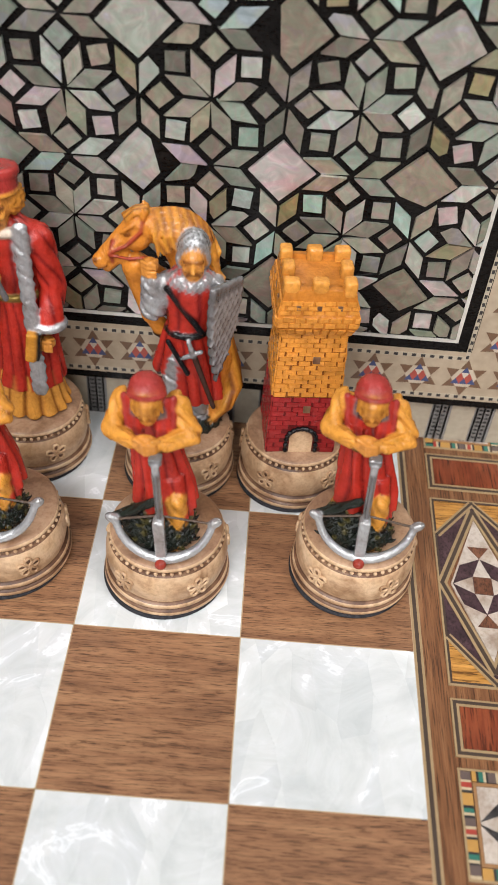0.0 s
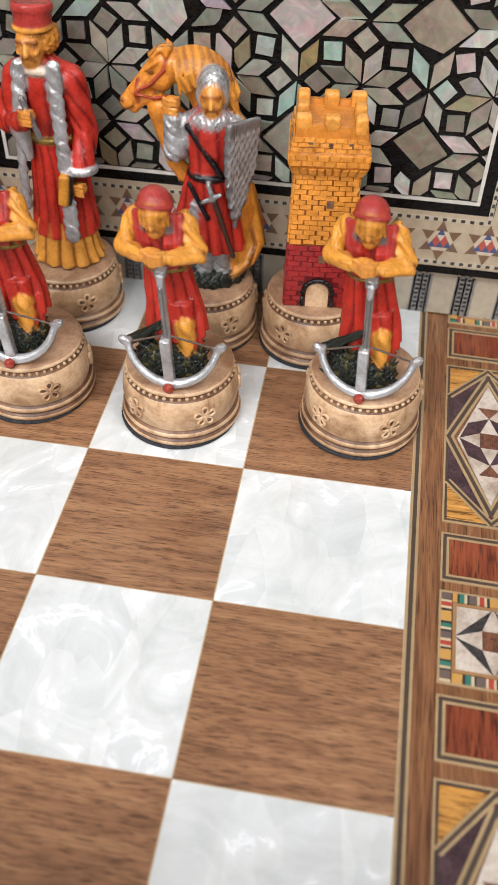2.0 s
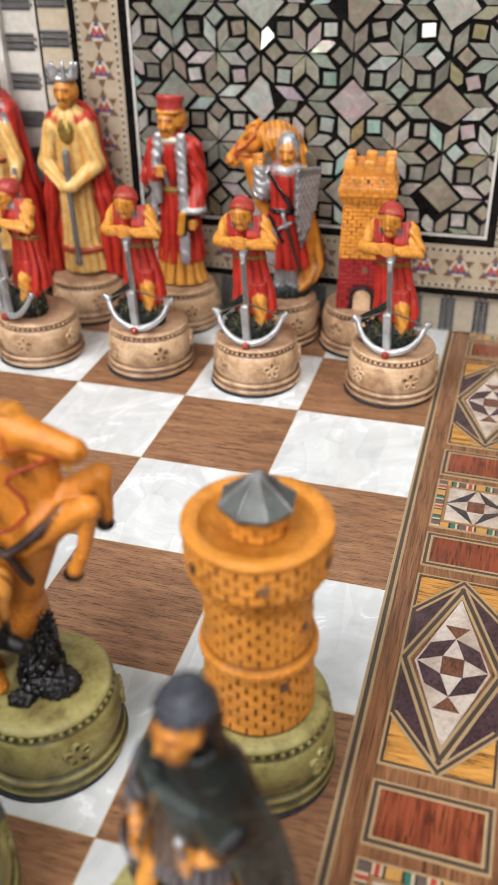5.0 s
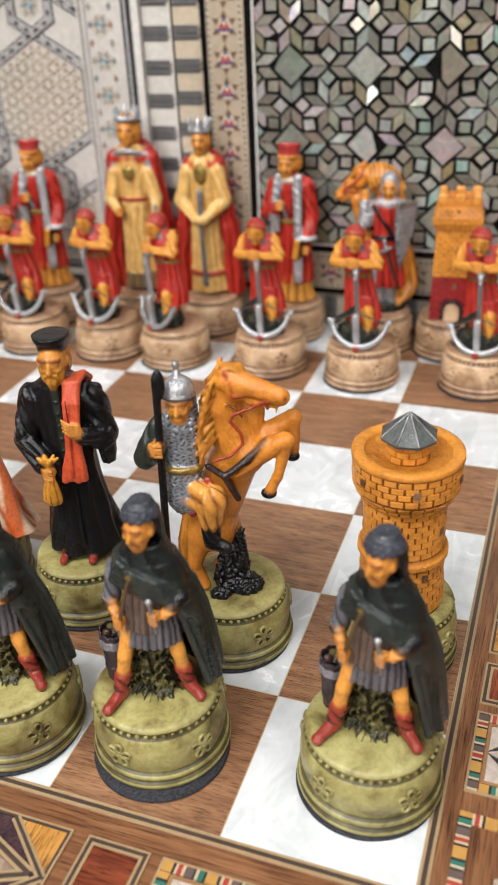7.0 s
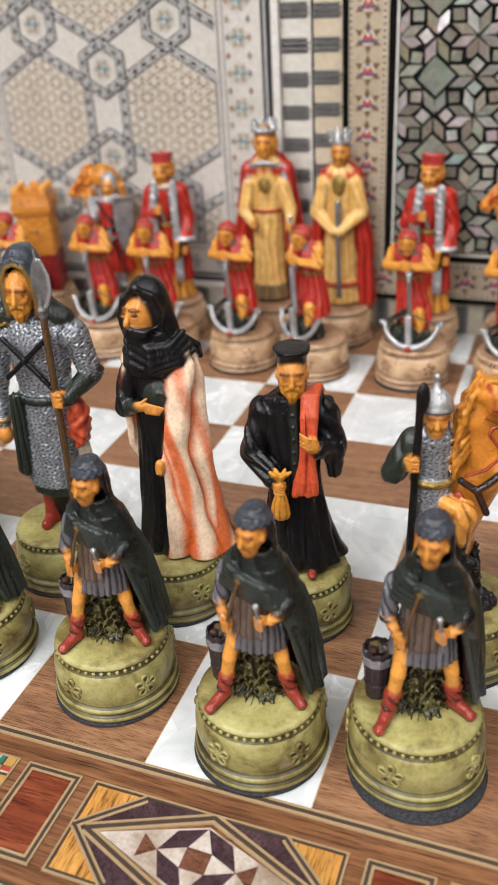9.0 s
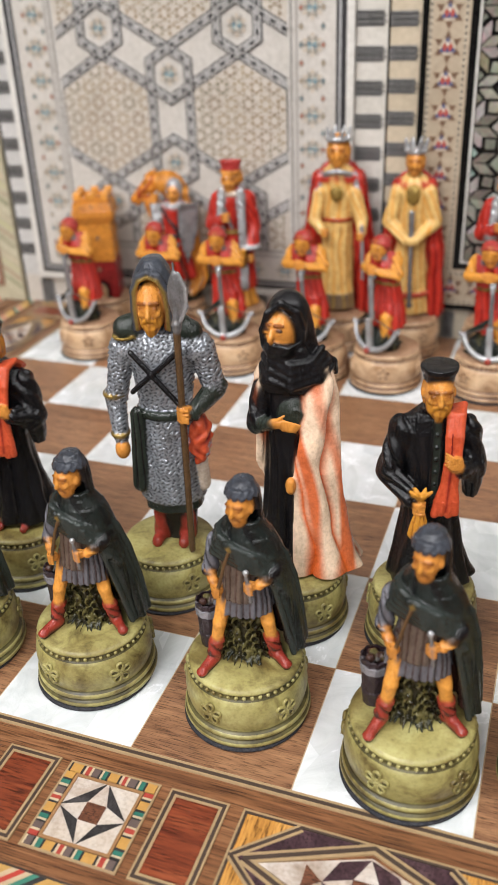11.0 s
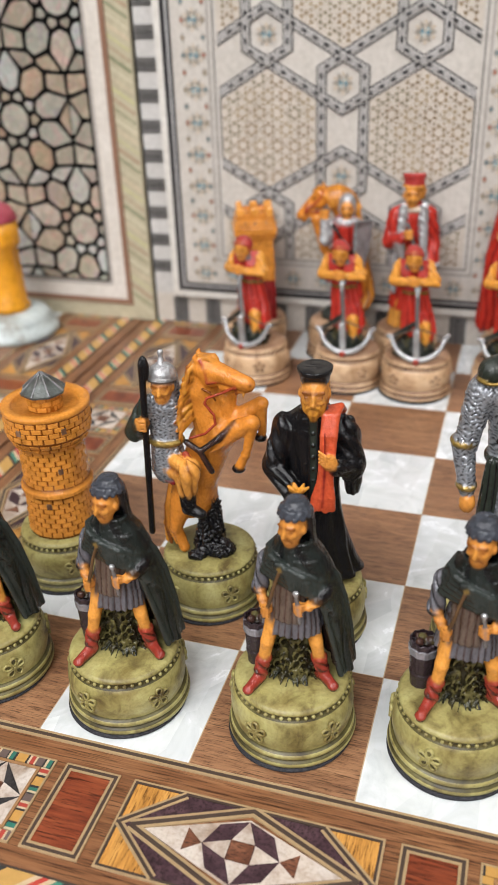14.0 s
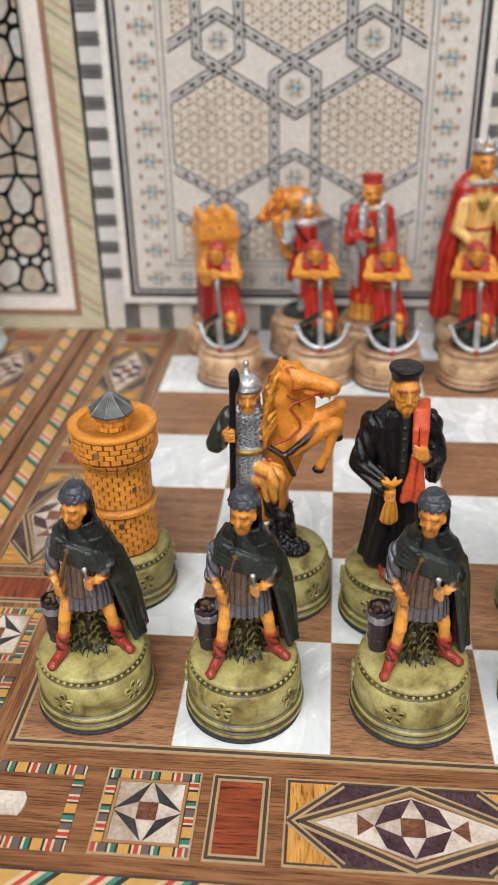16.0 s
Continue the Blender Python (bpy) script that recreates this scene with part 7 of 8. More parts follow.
def red_king():
    s = Sculpt()
    s.cap((0, 0, 24), (0, 0.5, 74), 10.0, 7.8, "cream", 0.9, (1, 0.78), fold=(11, 0.6, 0.01, 0), groove="robe_orange", flat=True)
    s.cap((0, 0, 24), (0, 0, 33), 10.2, 9.8, "leather", 0.6, (1, 0.8), fold=(11, 0.5, 0.01, 0), groove="gold", flat=True)
    s.cap((0, 0.5, 74), (0, 1, 97), 8.2, 9.6, "cream", 0.9, (1, 0.75), fold=(9, 0.3, 0.01, 0), groove="robe_orange")
    s.ring((0, 0.4, 76), 7.9, 1.0, "rein", 0.4, (1, 0.8))
    for q in (-1, 1):
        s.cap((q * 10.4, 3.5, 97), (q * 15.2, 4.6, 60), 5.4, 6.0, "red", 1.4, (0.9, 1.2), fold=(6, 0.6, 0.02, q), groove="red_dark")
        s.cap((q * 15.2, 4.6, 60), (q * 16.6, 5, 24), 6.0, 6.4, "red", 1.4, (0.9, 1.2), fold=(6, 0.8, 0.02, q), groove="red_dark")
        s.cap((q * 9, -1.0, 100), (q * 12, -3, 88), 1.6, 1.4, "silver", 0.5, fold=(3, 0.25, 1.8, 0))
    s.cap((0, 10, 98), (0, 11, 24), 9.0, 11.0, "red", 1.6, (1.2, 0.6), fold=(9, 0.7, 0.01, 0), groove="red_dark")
    s.ball((0, 1.5, 98.4), (12.4, 7.6, 5.4), "red", 1.6)
    s.ring((0, -1.6, 99.6), 6.8, 1.4, "silver", 0.6, (1.05, 1), 30)
    s.cap((9.4, -2, 90), (14, -4.4, 76), 3.9, 3.6, "cream", 0.9, fold=(5, 0.35, 0.4, 0), groove="robe_orange")
    s.cap((14, -4.4, 76), (14.4, -8.6, 70), 3.4, 2.6, "cream", 0.8)
    hand(s, (14.0, -9.8, 68.6), 2.6)
    s.cap((14.6, -10.6, 74), (15.6, -10, 44), 1.1, 0.9, "silver", 0.3)
    s.cap((-9.4, -2, 90), (-12.6, -4.4, 76), 3.9, 3.6, "cream", 0.9, fold=(5, 0.35, 0.4, 1), groove="robe_orange")
    s.cap((-12.6, -4.4, 76), (-7.4, -9.6, 71), 3.4, 2.6, "cream", 0.8)
    hand(s, (-6.0, -10.6, 70.4), 2.6)
    s.ball((0, -7, 91), (3.4, 1.6, 4.2), "gold", 0.5, ripple=(2.2, 0.3))
    head(s, (0, -1.8, 112), 6.2, beard="hair")
    s.ball((0, 1.6, 112), (6.8, 6.2, 8.6), "hair", 0.5, ripple=(2.2, 0.35))
    s.ring((0, -0.2, 119.4), 5.9, 1.5, "silver", 0.4, (1, 1.02))
    for k in range(8):
        a = radians(45 * k + 22.5)
        s.cap((5.9 * math.cos(a), -0.2 + 5.9 * math.sin(a), 120), (6.6 * math.cos(a), -0.2 + 6.6 * math.sin(a), 124.6), 1.5, 0.7, "silver", 0.3)
    s.ball((0, 0, 119.6), (5.2, 5.2, 2.6), "hair", 0.5)
    return s.mesh("figure")


def red_queen():
    s = Sculpt()
    s.cap((0, 0, 23.5), (0, 0.5, 70), 10.4, 7.2, "cream", 0.9, (1, 0.78), fold=(11, 0.65, 0.01, 0), groove="robe_orange", flat=True)
    s.ring((0, 0, 35), 9.6, 1.5, "rein", 0.5, (1, 0.79))
    s.cap((0, 0.5, 70), (0, 1, 94), 7.2, 8.4, "cream", 0.9, (1, 0.76), fold=(9, 0.3, 0.01, 0), groove="robe_orange")
    for q in (-1, 1):
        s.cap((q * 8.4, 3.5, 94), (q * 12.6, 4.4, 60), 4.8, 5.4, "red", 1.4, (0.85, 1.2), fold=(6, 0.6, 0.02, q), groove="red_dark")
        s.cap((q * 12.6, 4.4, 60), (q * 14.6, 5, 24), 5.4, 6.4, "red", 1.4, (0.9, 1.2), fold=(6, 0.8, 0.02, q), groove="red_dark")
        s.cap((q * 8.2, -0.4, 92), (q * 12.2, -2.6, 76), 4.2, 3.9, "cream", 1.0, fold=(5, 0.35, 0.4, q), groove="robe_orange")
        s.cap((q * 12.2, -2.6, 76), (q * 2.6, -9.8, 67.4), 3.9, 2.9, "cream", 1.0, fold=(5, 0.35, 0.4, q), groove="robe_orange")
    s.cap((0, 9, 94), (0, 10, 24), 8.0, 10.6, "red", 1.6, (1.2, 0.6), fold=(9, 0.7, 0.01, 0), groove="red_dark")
    s.ball((0, -10.8, 66.8), (4.4, 2.2, 2.4), "cream", 0.6)
    s.cap((0, -8.6, 82), (0.4, -9.6, 70), 1.8, 1.6, "steel", 0.4)
    s.cap((0.4, -10.8, 64), (1.2, -11.2, 32), 1.3, 1.3, "steel", 0.3, fold=(3, 0.2, 2.4, 0))
    s.ball((1.2, -11.2, 30.6), (1.9, 1.6, 2.0), "steel", 0.3)
    s.ball((0, -5.6, 91), (3.6, 2.0, 5.4), "gold", 0.7, ripple=(2.2, 0.3))
    s.ball((0, 1.5, 95.4), (9.8, 6.6, 4.6), "red", 1.4)
    s.cap((0, 1, 95), (0, 0, 102), 4.2, 3.6, "gold", 0.8)
    head(s, (0, -1.6, 107.2), 5.6)
    s.ball((0, 1.6, 107.4), (5.4, 5.2, 6.4), "hair", 0.5, ripple=(2.2, 0.25))
    s.ring((0, 0, 113.4), 4.8, 1.3, "silver", 0.4)
    for k in range(8):
        a = radians(45 * k + 22.5)
        s.cap((4.8 * math.cos(a), 4.8 * math.sin(a), 113.6), (6.2 * math.cos(a), 6.2 * math.sin(a), 118.8), 1.5, 0.9, "silver", 0.4)
    return s.mesh("figure")


# ---- bases, towers and small gear ----
def lathe(name, profile, materials, n=72, cols=None):
    """Solid of revolution; profile rows are radius, height and material slot, in millimetres."""
    v, f, slot = [], [], []
    for r, z, _ in profile:
        v += [(r * math.cos(2 * math.pi * k / n) / 1000, r * math.sin(2 * math.pi * k / n) / 1000, z / 1000) for k in range(n)]
    for i in range(len(profile) - 1):
        for k in range(n):
            f.append((i * n + k, i * n + (k + 1) % n, (i + 1) * n + (k + 1) % n, (i + 1) * n + k))
            slot.append(profile[i + 1][2])
    me = bpy.data.meshes.new(name)
    me.from_pydata(v, [], f)
    for m in materials:
        me.materials.append(m)
    me.polygons.foreach_set("material_index", slot)
    me.polygons.foreach_set("use_smooth", [True] * len(f))
    if cols is not None:
        at = me.attributes.new("col", "FLOAT_COLOR", "POINT")
        rows = [cols] * len(profile) if isinstance(cols[0], float) else list(cols)
        at.data.foreach_set("color", np.repeat([[*c, 1.0] for c in rows], n, axis=0).ravel())
    me.update()
    return me


def bead_ring(name, radius, z, r, count, material):
    v, f = [], []
    for k in range(count):
        a = 2 * math.pi * k / count
        c = Vector((radius * math.cos(a), radius * math.sin(a), z))
        o = len(v)
        for lat in (-1, 0, 1):
            for j in range(6):
                b = 2 * math.pi * j / 6
                q = math.cos(lat * 0.85)
                v.append(tuple((c + Vector((q * math.cos(b), q * math.sin(b), math.sin(lat * 0.85))) * r) / 1000))
        for lat in range(2):
            for j in range(6):
                f.append((o + lat * 6 + j, o + lat * 6 + (j + 1) % 6, o + lat * 6 + 6 + (j + 1) % 6, o + lat * 6 + 6 + j))
        f.append([o + 12 + j for j in range(6)])
    return mesh_of(name, v, f, material, True)


def flower_mesh(material, wash):
    """Five open petals and a round heart in relief; it lies in the x-z plane and faces -y."""
    v, f, fill = [], [], []
    for k in range(5):
        a = math.pi / 2 + 2 * math.pi * k / 5
        o, n, t = len(v), 12, 5
        for i in range(n):
            b = 2 * math.pi * i / n
            u, w = 2.15 + 1.4 * math.cos(b), 0.98 * math.sin(b) * (1 + 0.25 * math.cos(b))
            for j in range(t):
                c = 2 * math.pi * j / t
                du, dw = 0.40 * math.cos(c) * math.cos(b), 0.40 * math.cos(c) * math.sin(b)
                x, z = (u + du) * math.cos(a) - (w + dw) * math.sin(a), (u + du) * math.sin(a) + (w + dw) * math.cos(a)
                v.append((x / 1000, (-0.62 * math.sin(c) - 0.3 + 0.024 * x * x) / 1000, z / 1000))
        for i in range(n):
            for j in range(t):
                f.append((o + i * t + j, o + i * t + (j + 1) % t, o + (i + 1) % n * t + (j + 1) % t, o + (i + 1) % n * t + j))
    for k in range(5):
        a = math.pi / 2 + 2 * math.pi * k / 5
        o = len(v)
        for i in range(10):
            b = 2 * math.pi * i / 10
            u, w = 2.15 + 1.4 * math.cos(b), 0.98 * math.sin(b) * (1 + 0.25 * math.cos(b))
            x, z = u * math.cos(a) - w * math.sin(a), u * math.sin(a) + w * math.cos(a)
            v.append((x / 1000, (-0.26 + 0.024 * x * x) / 1000, z / 1000))
        fill.append(len(f))
        f.append([o + i for i in range(10)])
    o = len(v)
    for lat in range(3):
        for j in range(8):
            b, q = 2 * math.pi * j / 8, (1.0, 0.75, 0.3)[lat]
            v.append((0.8 * q * math.cos(b) / 1000, (-0.35 - 0.35 * lat) / 1000, 0.8 * q * math.sin(b) / 1000))
    for lat in range(2):
        for j in range(8):
            f.append((o + lat * 8 + j, o + lat * 8 + (j + 1) % 8, o + lat * 8 + 8 + (j + 1) % 8, o + lat * 8 + 8 + j))
    f.append([o + 16 + j for j in range(8)])
    me = mesh_of("flower", v, f, material, True)
    me.materials.append(wash)
    for i in fill:
        me.polygons[i].material_index = 1
    return me


BASE_PROFILE = [(0.0, 1.1, 0), (18.6, 1.1, 0), (19.4, 1.5, 0), (19.7, 2.3, 0), (19.5, 3.1, 0), (19.0, 3.5, 1), (18.6, 3.8, 1), (18.8, 4.2, 1), (19.2, 4.6, 0), (19.2, 5.4, 0), (18.8, 5.9, 0), (18.2, 6.1, 1),
                (17.9, 6.6, 1), (18.1, 7.4, 0), (18.55, 9.2, 0), (18.75, 11.6, 0), (18.6, 14.0, 0), (18.15, 16.2, 0), (17.6, 17.8, 0), (17.2, 18.1, 1), (17.0, 18.4, 1), (17.0, 19.8, 1), (17.3, 20.0, 1), (17.3, 20.5, 0),
                (16.9, 21.1, 0), (16.2, 21.5, 2), (10.0, 21.9, 2), (0.0, 22.0, 2)]
BASES = {}
for key, light, dark, top in (("olive", OLIVE, OLIVE_DARK, OLIVE), ("beige", BEIGE, BEIGE_DARK, BEIGE_TOP)):
    BASES[key] = (lathe("base", BASE_PROFILE, (light, dark, top)), lathe("felt_pad", [(0, 0, 0), (18.9, 0, 0), (19.4, 0.5, 0), (18.9, 1.15, 0), (0, 1.15, 0)], (FELT,)),
                  bead_ring("bead_band", 17.2, 19.1, 0.68, 46, light), flower_mesh(light, dark))


def add_base(piece_ob, key, wide=1.0):
    base_me, felt_me, bead_me, flower_me = BASES[key]
    flat = Matrix.Diagonal((wide, wide, 1, 1))
    b = part("base", base_me, piece_ob, flat, {"olive": "olive green resin base", "beige": "beige resin base with brown wash"}[key])
    part("felt_pad", felt_me, piece_ob, pose(-0.0005, -0.0007, 0) @ flat, "black felt pad")
    tagged(part("bead_band", bead_me, b), kind="stuff")
    for k in range(5):
        part("flower", flower_me, b, pose(0, 0, 0, 0, 0, 36 + 72 * k) @ pose(0, -0.01862, 0.0122, -2))
    return b


ORANGE, BRICK_RED = (0.62, 0.25, 0.04), (0.27, 0.02, 0.02)


class Brickwork:
    def __init__(self, seed):
        self.v, self.f, self.c, self.rng = [], [], [], random.Random(seed)

    def brick(self, corners, out, rgb):
        """corners: inner rectangle, counter-clockwise from outside; out: how far each corner is pushed outwards."""
        o = len(self.v)
        mid = sum((Vector(c) for c in corners), Vector()) / 4
        t = self.rng.uniform(0.92, 1.07)
        for c, n in zip(corners, out):
            self.v.append(tuple(Vector(c) / 1000))
        for c, n in zip(corners, out):
            p = mid + (Vector(c) - mid) * 0.91 + Vector(n)
            self.v.append(tuple(p / 1000))
        self.c += [tuple(x * t for x in rgb)] * 8
        self.f += [(o + 4, o + 5, o + 6, o + 7)] + [(o + i, o + (i + 1) % 4, o + 4 + (i + 1) % 4, o + 4 + i) for i in range(4)]

    def round_row(self, z0, z1, r0, r1, count, shift, proud, rgb):
        for k in range(count):
            w = 0.455 * self.rng.uniform(0.9, 1.0)
            a0, a1 = (2 * math.pi * (k + shift + s * w) / count for s in (-1, 1))
            j = self.rng.uniform(-0.12, 0.12)
            pr = proud * self.rng.uniform(0.7, 1.2)
            pts = [(r0 * math.cos(a0), r0 * math.sin(a0), z0 + j), (r0 * math.cos(a1), r0 * math.sin(a1), z0 + j), (r1 * math.cos(a1), r1 * math.sin(a1), z1 + j), (r1 * math.cos(a0), r1 * math.sin(a0), z1 + j)]
            self.brick(pts, [(pr * math.cos(a), pr * math.sin(a), 0) for a in (a0, a1, a1, a0)], rgb)

    def flat_rows(self, half0, half1, z0, z1, rows, count, proud, rgb, skip=None):
        """Courses round a square tower whose half width goes from half0 to half1."""
        for i in range(rows):
            for side in range(4):
                m = Matrix.Rotation(math.pi / 2 * side, 3, "Z")
                for k in range(-1, count + 1):
                    w = 2.0 / count
                    u0 = -1 + w * (k + 0.5 * (i % 2)) + 0.014
                    u1 = u0 + w - 0.028
                    u0, u1 = u0 + self.rng.uniform(-0.025, 0.025), u1 + self.rng.uniform(-0.025, 0.025)
                    u0, u1 = max(u0, -1), min(u1, 1)
                    if u1 - u0 < 0.1:
                        continue
                    lift = self.rng.uniform(-0.07, 0.07)
                    za, zb = z0 + (z1 - z0) * (i + 0.06 + lift) / rows, z0 + (z1 - z0) * (i + 0.94 + lift) / rows
                    ha, hb = half0 + (half1 - half0) * i / rows, half0 + (half1 - half0) * (i + 1) / rows
                    if skip and side == 0 and skip(0.5 * (u0 + u1) * ha, 0.5 * (za + zb)):
                        continue
                    pr = proud * self.rng.uniform(0.6, 1.3)
                    pts = [m @ Vector(p) for p in ((u0 * ha, -ha, za), (u1 * ha, -ha, za), (u1 * hb, -hb, zb), (u0 * hb, -hb, zb))]
                    self.brick(pts, [m @ Vector((0, -pr, 0))] * 4, rgb)

    def lay(self, parent, single=300):
        """Links the first courses brick by brick and the rest as one part."""
        n = min(len(self.v) // 8, single)
        one = [tuple(i - 0 for i in q) for q in self.f[:5]]
        for k in range(n):
            v = self.v[8 * k:8 * k + 8]
            part("brick", mesh_of("brick", v, one, TOWER_PAINT, cols=self.c[8 * k:8 * k + 8], metal=[0.0] * 8), parent)
        if len(self.v) // 8 > n:
            f = [tuple(i - 8 * n for i in q) for q in self.f[5 * n:]]
            rest = mesh_of("brickwork", self.v[8 * n:], f, TOWER_PAINT, cols=self.c[8 * n:], metal=[0.0] * (len(self.v) - 8 * n))
            tagged(part("brickwork", rest, parent), kind="stuff")


def round_tower(ob):
    core = lathe("shaft", [(0, 21, 0), (13.0, 21.2, 0), (12.6, 26, 0), (12.1, 38.5, 0), (13.2, 39.4, 0), (13.5, 40.4, 0), (13.2, 41.6, 0), (11.9, 42.4, 0), (11.6, 57.5, 0), (12.4, 58.5, 0), (14.6, 62.0, 0), (15.3, 63.5, 0), (15.5, 71.5, 0), (16.0, 72.2, 0), (15.9, 73.4, 0), (15.2, 73.8, 0), (12.6, 73.6, 0), (12.1, 72.9, 0), (12.0, 71.2, 0), (0, 71.0, 0)], (TOWER_PAINT,), cols=[(0.2, 0.06, 0.01)] * 4 + [(0.58, 0.23, 0.035)] * 3 + [(0.2, 0.06, 0.01)] * 6 + [(0.58, 0.23, 0.035)] * 7)
    shaft = part("shaft", core, ob, label="orange painted stone shaft")
    b = Brickwork(2)
    for i in range(8):
        b.round_row(22.6 + 2.0 * i, 24.4 + 2.0 * i, 12.95 - 0.1 * i, 12.85 - 0.1 * i, 20, 0.5 * (i % 2), 0.32, ORANGE)
    for i in range(8):
        b.round_row(42.7 + 1.95 * i, 44.5 + 1.95 * i, 11.9, 11.85, 19, 0.5 * (i % 2), 0.32, ORANGE)
    b.round_row(58.4, 60.0, 12.4, 13.4, 26, 0.0, 0.7, (0.56, 0.22, 0.035))
    b.round_row(60.4, 62.2, 13.6, 14.7, 24, 0.5, 0.5, ORANGE)
    for i in range(4):
        b.round_row(63.4 + 2.05 * i, 65.2 + 2.05 * i, 15.35, 15.45, 24, 0.5 * (i % 2), 0.3, ORANGE)
    b.round_row(39.6, 41.2, 13.35, 13.35, 16, 0.0, 0.25, ORANGE)
    b.round_row(72.4, 73.6, 15.5, 15.5, 30, 0.0, 0.35, ORANGE)
    b.lay(shaft)
    for z, r, turn in ((36, 12.6, 12), (31, 12.8, 150), (67.5, 15.7, -10), (67.5, 15.7, 50), (67.5, 15.7, 120), (67.5, 15.7, 200), (67.5, 15.7, 290), (50, 12.0, 40)):
        me = Slab(on_wall).rect(-0.0009, -0.0011, 0.0009, 0.0011, -0.0004, 0.0003).mesh("window_slit", BEIGE_DARK)
        part("window_slit", me, shaft, pose(0, 0, 0, 0, 0, turn) @ pose(0, -r / 1000, z / 1000))
    turret = part("turret", lathe("turret", [(0, 71, 0), (6.2, 71, 0), (6.0, 77.6, 0), (0, 77.8, 0)], (TOWER_PAINT,), 32, (0.42, 0.15, 0.02)), ob)
    b = Brickwork(3)
    for i in range(3):
        b.round_row(71.4 + 2.1 * i, 73.2 + 2.1 * i, 6.1, 6.05, 10, 0.5 * (i % 2), 0.35, ORANGE)
    b.lay(turret)
    n, v, f = 8, [], []
    for r, z in ((8.1, 77.2), (8.2, 78.0), (0.7, 84.2), (0.0, 84.6)):
        v += [(r * math.cos(2 * math.pi * k / n) / 1000, r * math.sin(2 * math.pi * k / n) / 1000, z / 1000) for k in range(n)]
    for i in range(3):
        for k in range(n):
            f.append((i * n + k, i * n + (k + 1) % n, (i + 1) * n + (k + 1) % n, (i + 1) * n + k))
    f.append(tuple(reversed(range(n))))
    roof = part("roof", mesh_of("roof", v, f, TOWER_PAINT, cols=[(0.085, 0.095, 0.088)] * len(v), metal=[0.1] * len(v)), ob, label="grey faceted pointed roof")
    for k in range(n):
        a = 2 * math.pi * k / n
        rib = Sculpt().cap((8.0 * math.cos(a), 8.0 * math.sin(a), 78.2), (0.5 * math.cos(a), 0.5 * math.sin(a), 84.6), 0.42, 0.35, "steel", 0.2).mesh("rib", 0.35)
        part("rib", rib, roof)


